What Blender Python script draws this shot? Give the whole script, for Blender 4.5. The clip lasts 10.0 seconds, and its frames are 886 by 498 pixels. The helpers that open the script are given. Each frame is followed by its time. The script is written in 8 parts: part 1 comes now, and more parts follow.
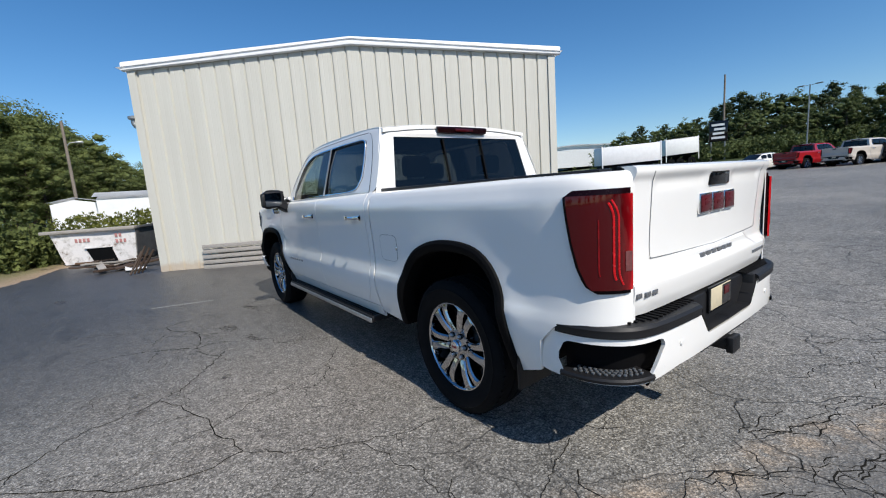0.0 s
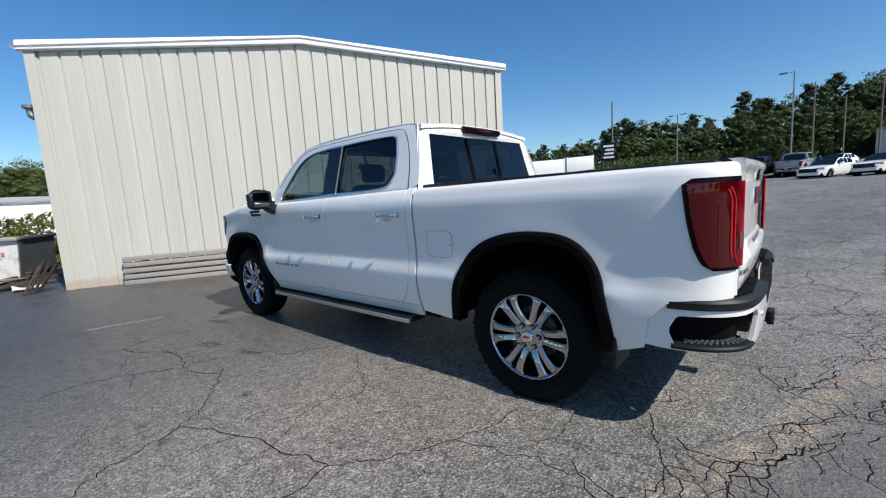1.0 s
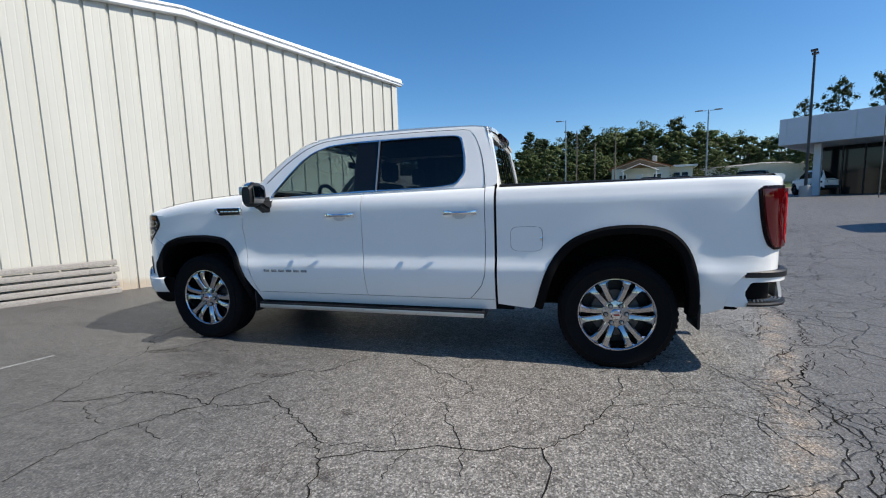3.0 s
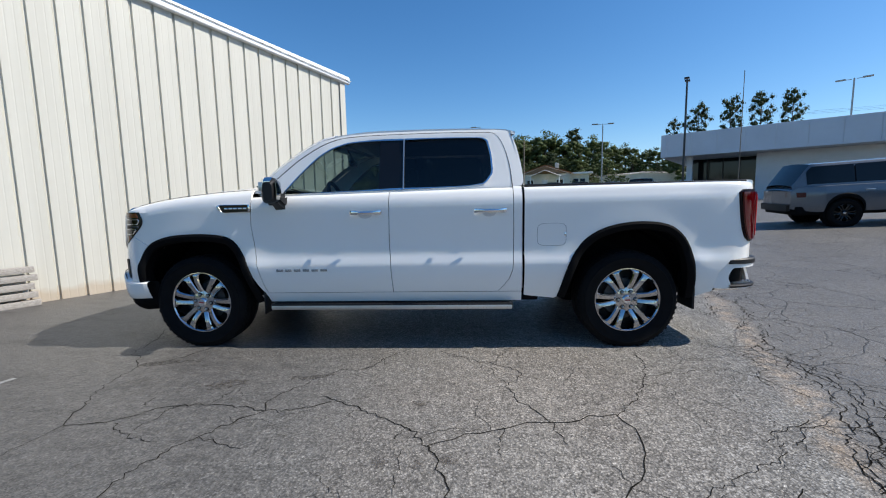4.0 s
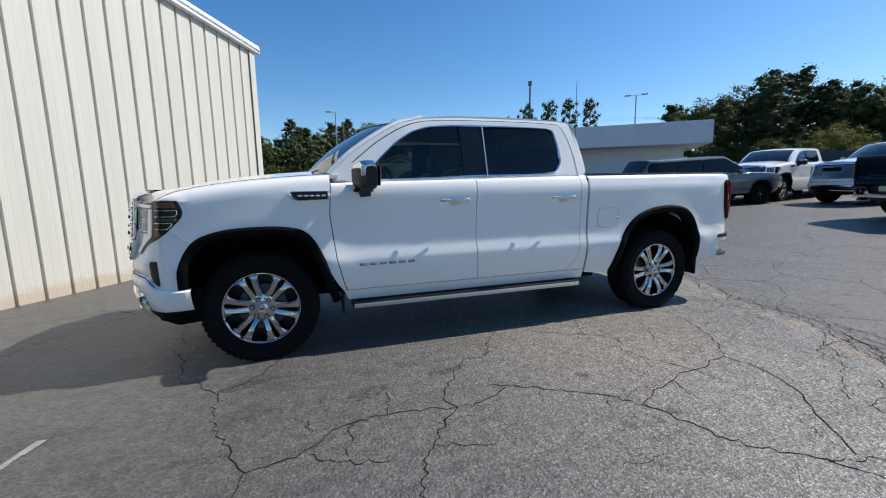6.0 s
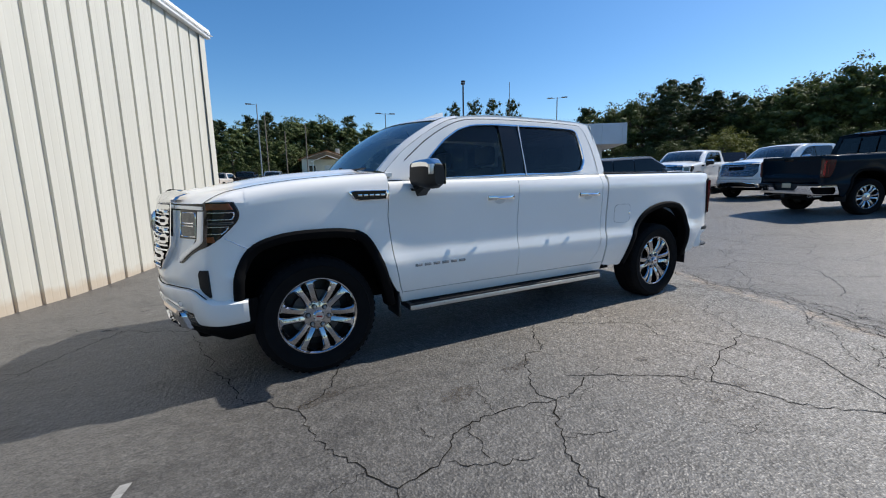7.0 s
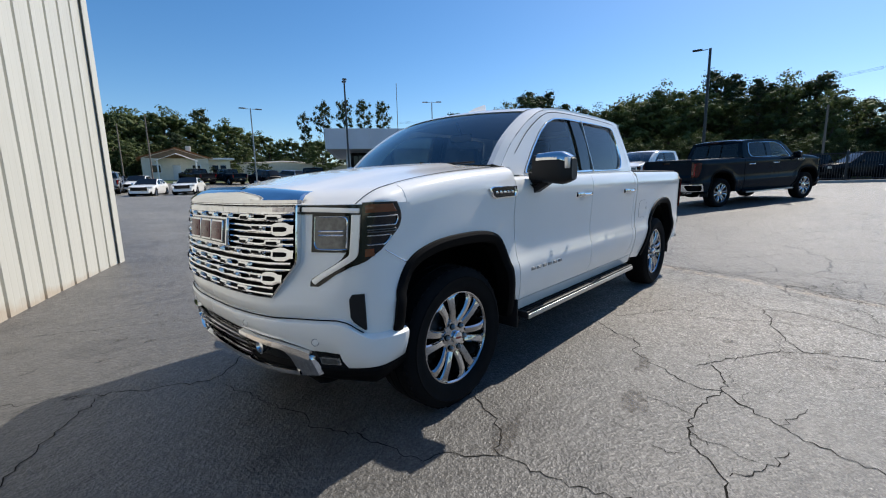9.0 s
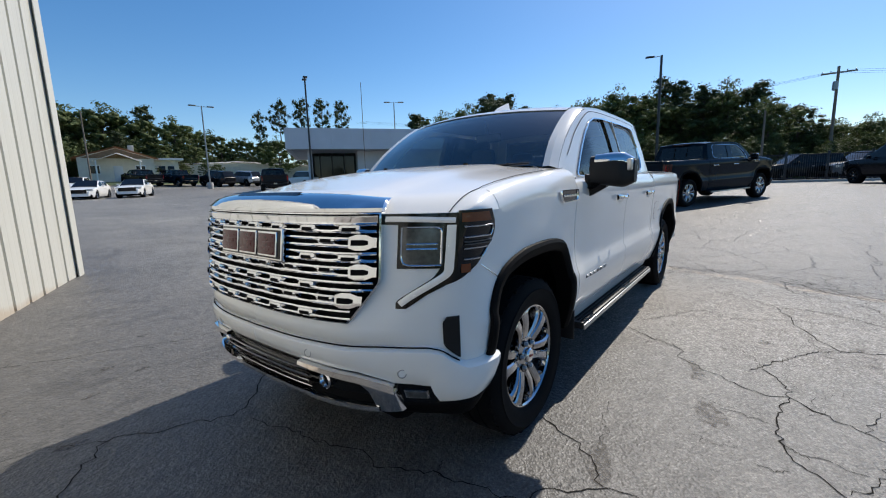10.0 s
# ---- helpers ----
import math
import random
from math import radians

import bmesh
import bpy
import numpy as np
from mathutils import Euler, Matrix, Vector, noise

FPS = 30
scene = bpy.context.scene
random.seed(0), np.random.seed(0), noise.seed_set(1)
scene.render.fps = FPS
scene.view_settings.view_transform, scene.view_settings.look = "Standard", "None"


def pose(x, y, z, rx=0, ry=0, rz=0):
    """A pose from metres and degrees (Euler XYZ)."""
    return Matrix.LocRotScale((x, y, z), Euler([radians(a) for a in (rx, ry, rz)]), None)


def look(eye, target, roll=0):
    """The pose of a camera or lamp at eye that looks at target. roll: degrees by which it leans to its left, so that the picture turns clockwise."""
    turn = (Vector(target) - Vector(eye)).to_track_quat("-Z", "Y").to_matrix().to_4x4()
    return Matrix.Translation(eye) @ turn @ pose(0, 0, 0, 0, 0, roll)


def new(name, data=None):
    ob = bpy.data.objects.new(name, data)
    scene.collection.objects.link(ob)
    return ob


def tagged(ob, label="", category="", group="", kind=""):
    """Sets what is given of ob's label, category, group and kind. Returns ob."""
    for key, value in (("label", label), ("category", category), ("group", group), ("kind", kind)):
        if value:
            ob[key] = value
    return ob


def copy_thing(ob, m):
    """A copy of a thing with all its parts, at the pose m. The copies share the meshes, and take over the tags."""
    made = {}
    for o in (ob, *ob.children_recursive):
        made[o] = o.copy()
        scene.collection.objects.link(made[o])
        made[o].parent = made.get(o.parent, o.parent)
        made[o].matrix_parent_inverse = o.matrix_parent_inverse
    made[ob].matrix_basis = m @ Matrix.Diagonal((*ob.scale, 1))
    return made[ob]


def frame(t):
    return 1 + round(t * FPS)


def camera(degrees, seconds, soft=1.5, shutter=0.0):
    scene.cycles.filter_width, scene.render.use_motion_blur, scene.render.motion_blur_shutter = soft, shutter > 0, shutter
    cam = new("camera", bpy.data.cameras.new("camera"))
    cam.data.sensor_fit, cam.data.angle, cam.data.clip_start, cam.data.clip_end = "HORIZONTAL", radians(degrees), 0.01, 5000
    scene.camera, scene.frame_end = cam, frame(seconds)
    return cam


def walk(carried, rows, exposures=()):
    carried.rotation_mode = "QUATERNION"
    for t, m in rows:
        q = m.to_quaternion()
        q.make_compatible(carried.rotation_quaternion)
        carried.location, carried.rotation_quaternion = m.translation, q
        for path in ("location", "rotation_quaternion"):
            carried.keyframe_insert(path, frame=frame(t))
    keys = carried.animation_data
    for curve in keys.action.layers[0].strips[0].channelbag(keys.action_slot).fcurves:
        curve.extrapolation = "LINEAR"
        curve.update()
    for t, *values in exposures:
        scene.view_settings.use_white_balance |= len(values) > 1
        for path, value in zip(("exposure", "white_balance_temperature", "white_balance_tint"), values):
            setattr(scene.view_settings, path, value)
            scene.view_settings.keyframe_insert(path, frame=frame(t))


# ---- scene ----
cam = camera(94.9, 10.0, soft=1.1)
PATH = [
    (0, (-1.891, 2.395, 1.363), (-0.303, 1.215, 1.071), -4.1),
    (0.5, (-1.576, 2.775, 1.33), (-0.124, 1.427, 1.055), -3.9),
    (1, (-1.233, 3.117, 1.31), (0.067, 1.62, 1.05), -3.5),
    (1.5, (-0.854, 3.423, 1.296), (0.28, 1.793, 1.055), -2.9),
    (2, (-0.445, 3.719, 1.285), (0.498, 1.97, 1.058), -2.4),
    (2.5, (-0.011, 3.931, 1.272), (0.732, 2.088, 1.047), -2.0),
    (4, (1.367, 4.418, 1.248), (1.478, 2.434, 1.026), -1.1),
    (4.5, (1.864, 4.479, 1.267), (1.776, 2.494, 1.035), -1.0),
    (5, (2.374, 4.431, 1.261), (2.098, 2.465, 1.013), -0.8),
    (5.5, (2.876, 4.33, 1.261), (2.427, 2.4, 0.99), -0.9),
    (7, (4.29, 3.792, 1.299), (3.345, 2.057, 0.988), -1.1),
    (7.5, (4.677, 3.506, 1.277), (3.583, 1.861, 0.964), -1.3),
    (8, (5.035, 3.19, 1.276), (3.808, 1.642, 0.961), -1.3),
    (8.5, (5.318, 2.852, 1.281), (3.977, 1.403, 0.965), -1.3),
    (9, (5.457, 2.455, 1.294), (4.016, 1.104, 0.979), -1.4),
    (9.5, (5.581, 2.088, 1.291), (4.062, 0.826, 0.977), -1.4),
    (10, (5.654, 1.852, 1.324), (4.088, 0.649, 1.008), -1.6),
]
EXPOSURE = [(0.0, -0.02, 6540, 10), (1.0, 0.03, 6540, 10), (2.5, 0.15, 6560, 10), (4.0, 0.20, 6550, 10), (5.5, 0.18, 6580, 10), (7.0, 0.16, 6640, 10), (9.0, 0.13, 6700, 10), (10.0, 0.07, 6700, 10)]
walk(cam, [(t, look(eye, target, roll)) for t, eye, target, roll in PATH], EXPOSURE)

# ---- world, sun ----
SUN_DIR = Vector((0.95, -0.038, -1.0)).normalized()  # the way the light travels
world = bpy.data.worlds.new("sky")
scene.world = world
world.use_nodes = True
wn = world.node_tree
wn.nodes.clear()
sky = wn.nodes.new("ShaderNodeTexSky")
sky.sky_type = "NISHITA"
sky.sun_disc = False
sky.sun_elevation = math.asin(-SUN_DIR.z)
sky.sun_rotation = math.atan2(-SUN_DIR.x, -SUN_DIR.y)
sky.altitude, sky.air_density, sky.dust_density, sky.ozone_density = 300, 1.0, 0.45, 4.0
bg = wn.nodes.new("ShaderNodeBackground")
bg.inputs["Strength"].default_value = 0.132
wout = wn.nodes.new("ShaderNodeOutputWorld")
hue = wn.nodes.new("ShaderNodeHueSaturation")
hue.inputs["Saturation"].default_value = 1.25
wn.links.new(sky.outputs[0], hue.inputs["Color"])
wn.links.new(hue.outputs[0], bg.inputs[0])
wn.links.new(bg.outputs[0], wout.inputs[0])
sun = new("sun", bpy.data.lights.new("sun", "SUN"))
sun.data.energy, sun.data.angle, sun.data.color = 5.0, radians(0.53), (1.0, 0.95, 0.87)
sun.matrix_world = look((-40, 3, 45), Vector((-40, 3, 45)) + SUN_DIR)


# ---- materials ----
def nodes_of(m):
    m.use_nodes = True
    t = m.node_tree
    t.nodes.clear()
    out = t.nodes.new("ShaderNodeOutputMaterial")
    b = t.nodes.new("ShaderNodeBsdfPrincipled")
    t.links.new(b.outputs[0], out.inputs[0])
    return t, b, out


def node(t, kind, **values):
    n = t.nodes.new(kind)
    for k, v in values.items():
        n.inputs[k.replace("_", " ")].default_value = v
    return n


def coords(t, scale=(1, 1, 1)):
    c = t.nodes.new("ShaderNodeTexCoord")
    m = node(t, "ShaderNodeMapping", Scale=scale)
    t.links.new(c.outputs["Object"], m.inputs["Vector"])
    return m.outputs[0]


def noise_tex(t, vec, scale, detail=4.0, rough=0.55):
    n = node(t, "ShaderNodeTexNoise", Scale=scale, Detail=detail, Roughness=rough)
    t.links.new(vec, n.inputs["Vector"])
    return n.outputs["Fac"]


def ramp(t, fac, stops):
    r = t.nodes.new("ShaderNodeValToRGB")
    el = r.color_ramp.elements
    while len(el) < len(stops):
        el.new(0.5)
    for e, (p, c) in zip(el, stops):
        e.position, e.color = p, (*c, 1) if len(c) == 3 else c
    t.links.new(fac, r.inputs[0])
    return r.outputs[0]


def blend(t, fac, a, b, mode="MIX"):
    m = t.nodes.new("ShaderNodeMix")
    m.data_type, m.blend_type = "RGBA", mode
    for sock, v in ((m.inputs[0], fac), (m.inputs[6], a), (m.inputs[7], b)):
        if isinstance(v, (int, float)):
            sock.default_value = v
        elif isinstance(v, tuple):
            sock.default_value = (*v, 1) if len(v) == 3 else v
        else:
            t.links.new(v, sock)
    return m.outputs[2]


def calc(t, op, a, b=0.0, clamp=False):
    m = t.nodes.new("ShaderNodeMath")
    m.operation, m.use_clamp = op, clamp
    for sock, v in ((m.inputs[0], a), (m.inputs[1], b)):
        if isinstance(v, (int, float)):
            sock.default_value = v
        else:
            t.links.new(v, sock)
    return m.outputs[0]


def bump(t, height, strength, distance, bsdf):
    n = node(t, "ShaderNodeBump", Strength=strength, Distance=distance)
    t.links.new(height, n.inputs["Height"])
    t.links.new(n.outputs[0], bsdf.inputs["Normal"])
    return n


def surface(name, color, rough=0.5, metal=0.0, coat=0.0, vary=0.12, scale=6.0, grain=60.0, relief=0.0, stretch=(1, 1, 1), spec=0.5):
    """A plain material with variation at two scales and a fine relief."""
    m = bpy.data.materials.new(name)
    t, b, _ = nodes_of(m)
    v = coords(t, stretch)
    big, small = noise_tex(t, v, scale), noise_tex(t, v, grain, 3.0)
    f = calc(t, "ADD", calc(t, "MULTIPLY", big, 0.65), calc(t, "MULTIPLY", small, 0.35))
    lo, hi = tuple(max(0.0, c * (1 - vary)) for c in color), tuple(min(1.0, c * (1 + vary)) for c in color)
    t.links.new(ramp(t, f, [(0.3, lo), (0.7, hi)]), b.inputs["Base Color"])
    t.links.new(ramp(t, small, [(0.2, (max(0, rough - 0.08),) * 3), (0.8, (min(1, rough + 0.08),) * 3)]), b.inputs["Roughness"])
    b.inputs["Metallic"].default_value = metal
    b.inputs["Coat Weight"].default_value = coat
    b.inputs["Coat Roughness"].default_value = 0.04
    b.inputs["Specular IOR Level"].default_value = spec
    if relief:
        bump(t, small, 0.6, relief, b)
    return m


def glass(name, tint, gloss=0.05):
    """A sheet of tinted glass: what passes is tinted, and Fresnel drives the gloss."""
    m = bpy.data.materials.new(name)
    t, b, out = nodes_of(m)
    tr = t.nodes.new("ShaderNodeBsdfTransparent")
    tr.inputs[0].default_value = (*tint, 1)
    gl = t.nodes.new("ShaderNodeBsdfGlossy")
    gl.inputs["Roughness"].default_value = 0.01
    lw = t.nodes.new("ShaderNodeLayerWeight")
    lw.inputs["Blend"].default_value = 0.5
    fr = calc(t, "ADD", calc(t, "MULTIPLY", calc(t, "POWER", lw.outputs["Facing"], 4.0), 0.9), 0.045)
    mx = t.nodes.new("ShaderNodeMixShader")
    t.links.new(calc(t, "ADD", fr, gloss, True), mx.inputs[0])
    t.links.new(tr.outputs[0], mx.inputs[1])
    t.links.new(gl.outputs[0], mx.inputs[2])
    t.links.new(mx.outputs[0], out.inputs[0])
    return m


WHITE = surface("white_paint", (0.88, 0.868, 0.832), 0.17, coat=0.6, vary=0.015, scale=2.0, grain=300)
CHROME = surface("chrome", (0.80, 0.80, 0.81), 0.05, metal=1.0, vary=0.04, scale=9)
WHEELCHROME = surface("wheel_chrome", (0.50, 0.50, 0.51), 0.07, metal=1.0, vary=0.10, scale=12)
SILVER = surface("brushed_metal", (0.55, 0.55, 0.54), 0.32, metal=0.9, vary=0.08, grain=120)
BLACK = surface("black_plastic", (0.010, 0.010, 0.011), 0.5, vary=0.25, grain=200, relief=0.001, spec=0.35)
TRIM = surface("black_trim", (0.004, 0.004, 0.0045), 0.65, vary=0.2, grain=150, relief=0.001, spec=0.08)
GLOSSBLACK = surface("gloss_black", (0.006, 0.006, 0.0065), 0.12, spec=0.35, coat=0.15, vary=0.1)
RUBBER = surface("rubber", (0.0065, 0.0065, 0.007), 0.8, vary=0.3, scale=10, grain=160, relief=0.001, spec=0.12)
GLASS_DARK = glass("tinted_glass", (0.11, 0.115, 0.12), 0.0)
GLASS_FRONT = glass("window_glass", (0.36, 0.42, 0.40), 0.0)
GLASS_SHIELD = glass("windscreen_glass", (0.62, 0.74, 0.72), 0.15)
REDLENS = surface("red_lens", (0.05, 0.0012, 0.0025), 0.22, spec=0.4, coat=0.15, vary=0.25, scale=20)
REDBRIGHT = surface("bright_red_lens", (0.60, 0.008, 0.012), 0.25, coat=0.3, vary=0.3, scale=25)
REDMID = surface("mid_red_lens", (0.20, 0.003, 0.005), 0.22, spec=0.4, coat=0.15, vary=0.35, scale=30)
PINKLENS = surface("clear_lens", (0.16, 0.05, 0.05), 0.2, coat=0.6, vary=0.3, scale=30)
DARKLENS = surface("smoked_lens", (0.010, 0.002, 0.003), 0.25, spec=0.15, vary=0.2)


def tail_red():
    """Moulded red lens, brighter towards the tailgate, with sun glow painted into its colour."""
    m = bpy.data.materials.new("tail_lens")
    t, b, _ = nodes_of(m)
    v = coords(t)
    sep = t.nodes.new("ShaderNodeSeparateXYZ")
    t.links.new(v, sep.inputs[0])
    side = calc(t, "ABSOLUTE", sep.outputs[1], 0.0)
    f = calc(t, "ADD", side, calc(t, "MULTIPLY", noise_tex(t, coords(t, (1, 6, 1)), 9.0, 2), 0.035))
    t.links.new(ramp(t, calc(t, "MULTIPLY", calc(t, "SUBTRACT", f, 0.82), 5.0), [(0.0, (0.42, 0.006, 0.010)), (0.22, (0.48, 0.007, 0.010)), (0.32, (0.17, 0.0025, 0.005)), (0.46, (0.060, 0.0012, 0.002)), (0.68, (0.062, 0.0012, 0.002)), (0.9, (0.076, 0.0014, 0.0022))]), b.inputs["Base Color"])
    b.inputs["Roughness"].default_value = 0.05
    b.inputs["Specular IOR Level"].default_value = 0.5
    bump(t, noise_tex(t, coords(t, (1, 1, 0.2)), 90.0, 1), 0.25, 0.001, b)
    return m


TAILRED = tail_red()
AMBER = surface("amber_lens", (0.17, 0.042, 0.010), 0.2, coat=0.5, vary=0.15, scale=20)
LAMPLENS = surface("lamp_lens", (0.008, 0.007, 0.008), 0.06, coat=0.2, vary=0.2)
LAMPBOX = surface("lamp_grey", (0.13, 0.13, 0.128), 0.14, metal=0.5, vary=0.3, scale=30)
LAMPSILVER = surface("lamp_silver", (0.65, 0.65, 0.67), 0.15, metal=0.9, vary=0.2)
LED = surface("light_guide", (0.66, 0.66, 0.65), 0.22, metal=0.25, coat=0.5, vary=0.03, scale=20)
led_shader = [n for n in LED.node_tree.nodes if n.type == "BSDF_PRINCIPLED"][0]
led_shader.inputs["Emission Color"].default_value = (1.0, 0.99, 0.96, 1)
led_shader.inputs["Emission Strength"].default_value = 0.1
SEAT = surface("seat_leather", (0.035, 0.033, 0.032), 0.55, vary=0.2, relief=0.001)


def asphalt():
    """Old grey asphalt: aggregate, tar stains, pale worn patches, a net of cracks and one crumbling tan seam."""
    m = bpy.data.materials.new("asphalt")
    t, b, _ = nodes_of(m)
    v = coords(t)
    sep = t.nodes.new("ShaderNodeSeparateXYZ")
    t.links.new(v, sep.inputs[0])
    large, mid, fine = noise_tex(t, v, 0.16, 5), noise_tex(t, v, 1.3, 6, 0.65), noise_tex(t, v, 60, 4, 0.75)
    stone = node(t, "ShaderNodeTexVoronoi", Scale=112.0)
    t.links.new(v, stone.inputs["Vector"])
    tone = calc(t, "ADD", calc(t, "MULTIPLY", large, 0.5), calc(t, "MULTIPLY", mid, 0.5))
    col = ramp(t, tone, [(0.34, (0.160, 0.156, 0.146)), (0.5, (0.244, 0.234, 0.214)), (0.66, (0.338, 0.318, 0.283))])
    # smoother, darker sealed ground towards the building
    away = calc(t, "ADD", calc(t, "MULTIPLY", sep.outputs[0], 0.75), calc(t, "MULTIPLY", sep.outputs[1], 0.12))
    wob = calc(t, "ADD", away, calc(t, "MULTIPLY", calc(t, "SUBTRACT", mid, 0.5), 2.2))
    seal = ramp(t, calc(t, "MULTIPLY", wob, 0.1), [(0.10, (0, 0, 0)), (0.25, (0.7, 0.7, 0.7)), (0.40, (1, 1, 1))])
    deep = ramp(t, calc(t, "ADD", calc(t, "MULTIPLY", sep.outputs[1], 0.25), calc(t, "MULTIPLY", calc(t, "SUBTRACT", mid, 0.5), 0.4)), [(0.38, (0.083, 0.080, 0.077)), (0.75, (0.054, 0.053, 0.053))])
    col = blend(t, calc(t, "MULTIPLY", seal, 0.9), col, deep)
    # warm worn ground beside the pickup
    near_ = t.nodes.new("ShaderNodeVectorMath")
    near_.operation = "DISTANCE"
    near_.inputs[1].default_value = (0.85, 1.75, 0)
    t.links.new(v, near_.inputs[0])
    warm = ramp(t, calc(t, "ADD", calc(t, "MULTIPLY", near_.outputs["Value"], 0.4), calc(t, "MULTIPLY", calc(t, "SUBTRACT", mid, 0.5), 0.9)), [(0.15, (1, 1, 1)), (0.65, (0, 0, 0))])
    col = blend(t, calc(t, "MULTIPLY", warm, 0.36), col, (0.305, 0.262, 0.218))
    grit = ramp(t, stone.outputs["Color"], [(0.10, (0.46,) * 3), (0.38, (0.82,) * 3), (0.62, (1.10,) * 3), (0.90, (1.80,) * 3)])
    matrix = ramp(t, stone.outputs["Distance"], [(0.30, (1.08,) * 3), (0.75, (0.66,) * 3)])
    grit = blend(t, 1.0, grit, matrix, "MULTIPLY")
    grit = blend(t, calc(t, "SUBTRACT", 1.0, calc(t, "MULTIPLY", seal, 0.62)), (1, 1, 1), grit)
    col = blend(t, 1.0, col, grit, "MULTIPLY")
    speck = ramp(t, fine, [(0.34, (0.55,) * 3), (0.52, (1,) * 3), (0.70, (1.40,) * 3)])
    col = blend(t, 1.0, col, speck, "MULTIPLY")
    blotch = ramp(t, noise_tex(t, v, 13.0, 4, 0.7), [(0.34, (0.74,) * 3), (0.5, (1,) * 3), (0.66, (1.24,) * 3)])
    col = blend(t, 1.0, col, blotch, "MULTIPLY")
    # tar stains
    st = ramp(t, noise_tex(t, v, 0.9, 3), [(0.66, (0, 0, 0)), (0.74, (1, 1, 1))])
    col = blend(t, calc(t, "MULTIPLY", st, 0.45), col, (0.05, 0.048, 0.046))
    # dark rubber smears and pale scuffs on the sealed ground
    smear = ramp(t, noise_tex(t, coords(t, (1.0, 2.6, 1.0)), 1.5, 6, 0.62), [(0.53, (0, 0, 0)), (0.64, (1, 1, 1))])
    col = blend(t, calc(t, "MULTIPLY", calc(t, "MULTIPLY", smear, seal), 0.42), col, (0.026, 0.025, 0.025))
    scuff = ramp(t, noise_tex(t, coords(t, (1.2, 3.4, 1.0)), 1.1, 9, 0.78), [(0.61, (0, 0, 0)), (0.72, (1, 1, 1))])
    col = blend(t, calc(t, "MULTIPLY", calc(t, "MULTIPLY", scuff, seal), 0.30), col, (0.24, 0.23, 0.22))
    # crack nets of two sizes
    warp = t.nodes.new("ShaderNodeVectorMath")
    warp.operation = "ADD"
    wn2 = node(t, "ShaderNodeTexNoise", Scale=1.6, Detail=5.0)
    t.links.new(v, wn2.inputs["Vector"])
    sc = t.nodes.new("ShaderNodeVectorMath")
    sc.operation = "SCALE"
    sc.inputs["Scale"].default_value = 0.55
    t.links.new(wn2.outputs["Color"], sc.inputs[0])
    t.links.new(v, warp.inputs[0])
    t.links.new(sc.outputs[0], warp.inputs[1])
    lines = []
    for scale, width in ((0.45, 0.0035), (1.9, 0.0085), (3.1, 0.016), (1.15, 0.0095)):
        vor = node(t, "ShaderNodeTexVoronoi", Scale=scale)
        vor.feature = "DISTANCE_TO_EDGE"
        t.links.new(warp.outputs[0], vor.inputs["Vector"])
        lines.append(ramp(t, vor.outputs["Distance"], [(0.0, (1, 1, 1)), (width, (0, 0, 0))]))
    away2 = calc(t, "ABSOLUTE", calc(t, "ADD", calc(t, "ADD", sep.outputs[0], calc(t, "MULTIPLY", sep.outputs[1], -0.383)), 1.75))
    part_fine = ramp(t, calc(t, "ADD", calc(t, "MULTIPLY", away2, 0.45), calc(t, "MULTIPLY", noise_tex(t, v, 0.6, 2), 0.5)), [(0.38, (1, 1, 1)), (0.62, (0, 0, 0))])
    crack = calc(t, "MAXIMUM", calc(t, "MULTIPLY", lines[0], 0.12), calc(t, "MULTIPLY", lines[1], part_fine), True)
    lot = ramp(t, calc(t, "ADD", calc(t, "MULTIPLY", sep.outputs[0], 0.25), calc(t, "MULTIPLY", noise_tex(t, v, 0.45, 3), 1.1)), [(0.22, (1, 1, 1)), (0.50, (0, 0, 0))])
    crack = calc(t, "MAXIMUM", crack, calc(t, "MULTIPLY", lines[3], calc(t, "MULTIPLY", lot, 0.95)), True)
    crack = calc(t, "MULTIPLY", crack, calc(t, "SUBTRACT", 1.0, calc(t, "MULTIPLY", seal, 0.8)))
    # crumbling tan seam across the lot behind the pickup
    seam = calc(t, "ADD", calc(t, "ADD", sep.outputs[0], calc(t, "MULTIPLY", sep.outputs[1], -0.383)), 1.44)
    behind = ramp(t, calc(t, "ADD", seam, calc(t, "MULTIPLY", mid, 0.5)), [(0.0, (1, 1, 1)), (0.35, (0, 0, 0))])
    col = blend(t, calc(t, "MULTIPLY", behind, 0.7), col, (0.115, 0.111, 0.106))
    seam = calc(t, "ABSOLUTE", calc(t, "ADD", seam, calc(t, "MULTIPLY", calc(t, "SUBTRACT", mid, 0.5), 0.5)))
    tan = ramp(t, seam, [(0.02, (1, 1, 1)), (0.16, (0, 0, 0))])
    tan = calc(t, "MULTIPLY", tan, ramp(t, noise_tex(t, v, 8.0, 5, 0.7), [(0.40, (0, 0, 0)), (0.62, (1, 1, 1))]))
    col = blend(t, calc(t, "MULTIPLY", tan, 0.75), col, blend(t, 1.0, (0.38, 0.30, 0.22), grit, "MULTIPLY"))
    col = blend(t, crack, col, (0.022, 0.021, 0.020))
    # soil and grass past the edge of the lot
    edge = calc(t, "ADD", calc(t, "MULTIPLY", calc(t, "SUBTRACT", sep.outputs[0], 10.1), 0.31), calc(t, "MULTIPLY", calc(t, "SUBTRACT", sep.outputs[1], 4.8), 0.95))
    edge = calc(t, "MINIMUM", edge, calc(t, "SUBTRACT", sep.outputs[0], 8.0))
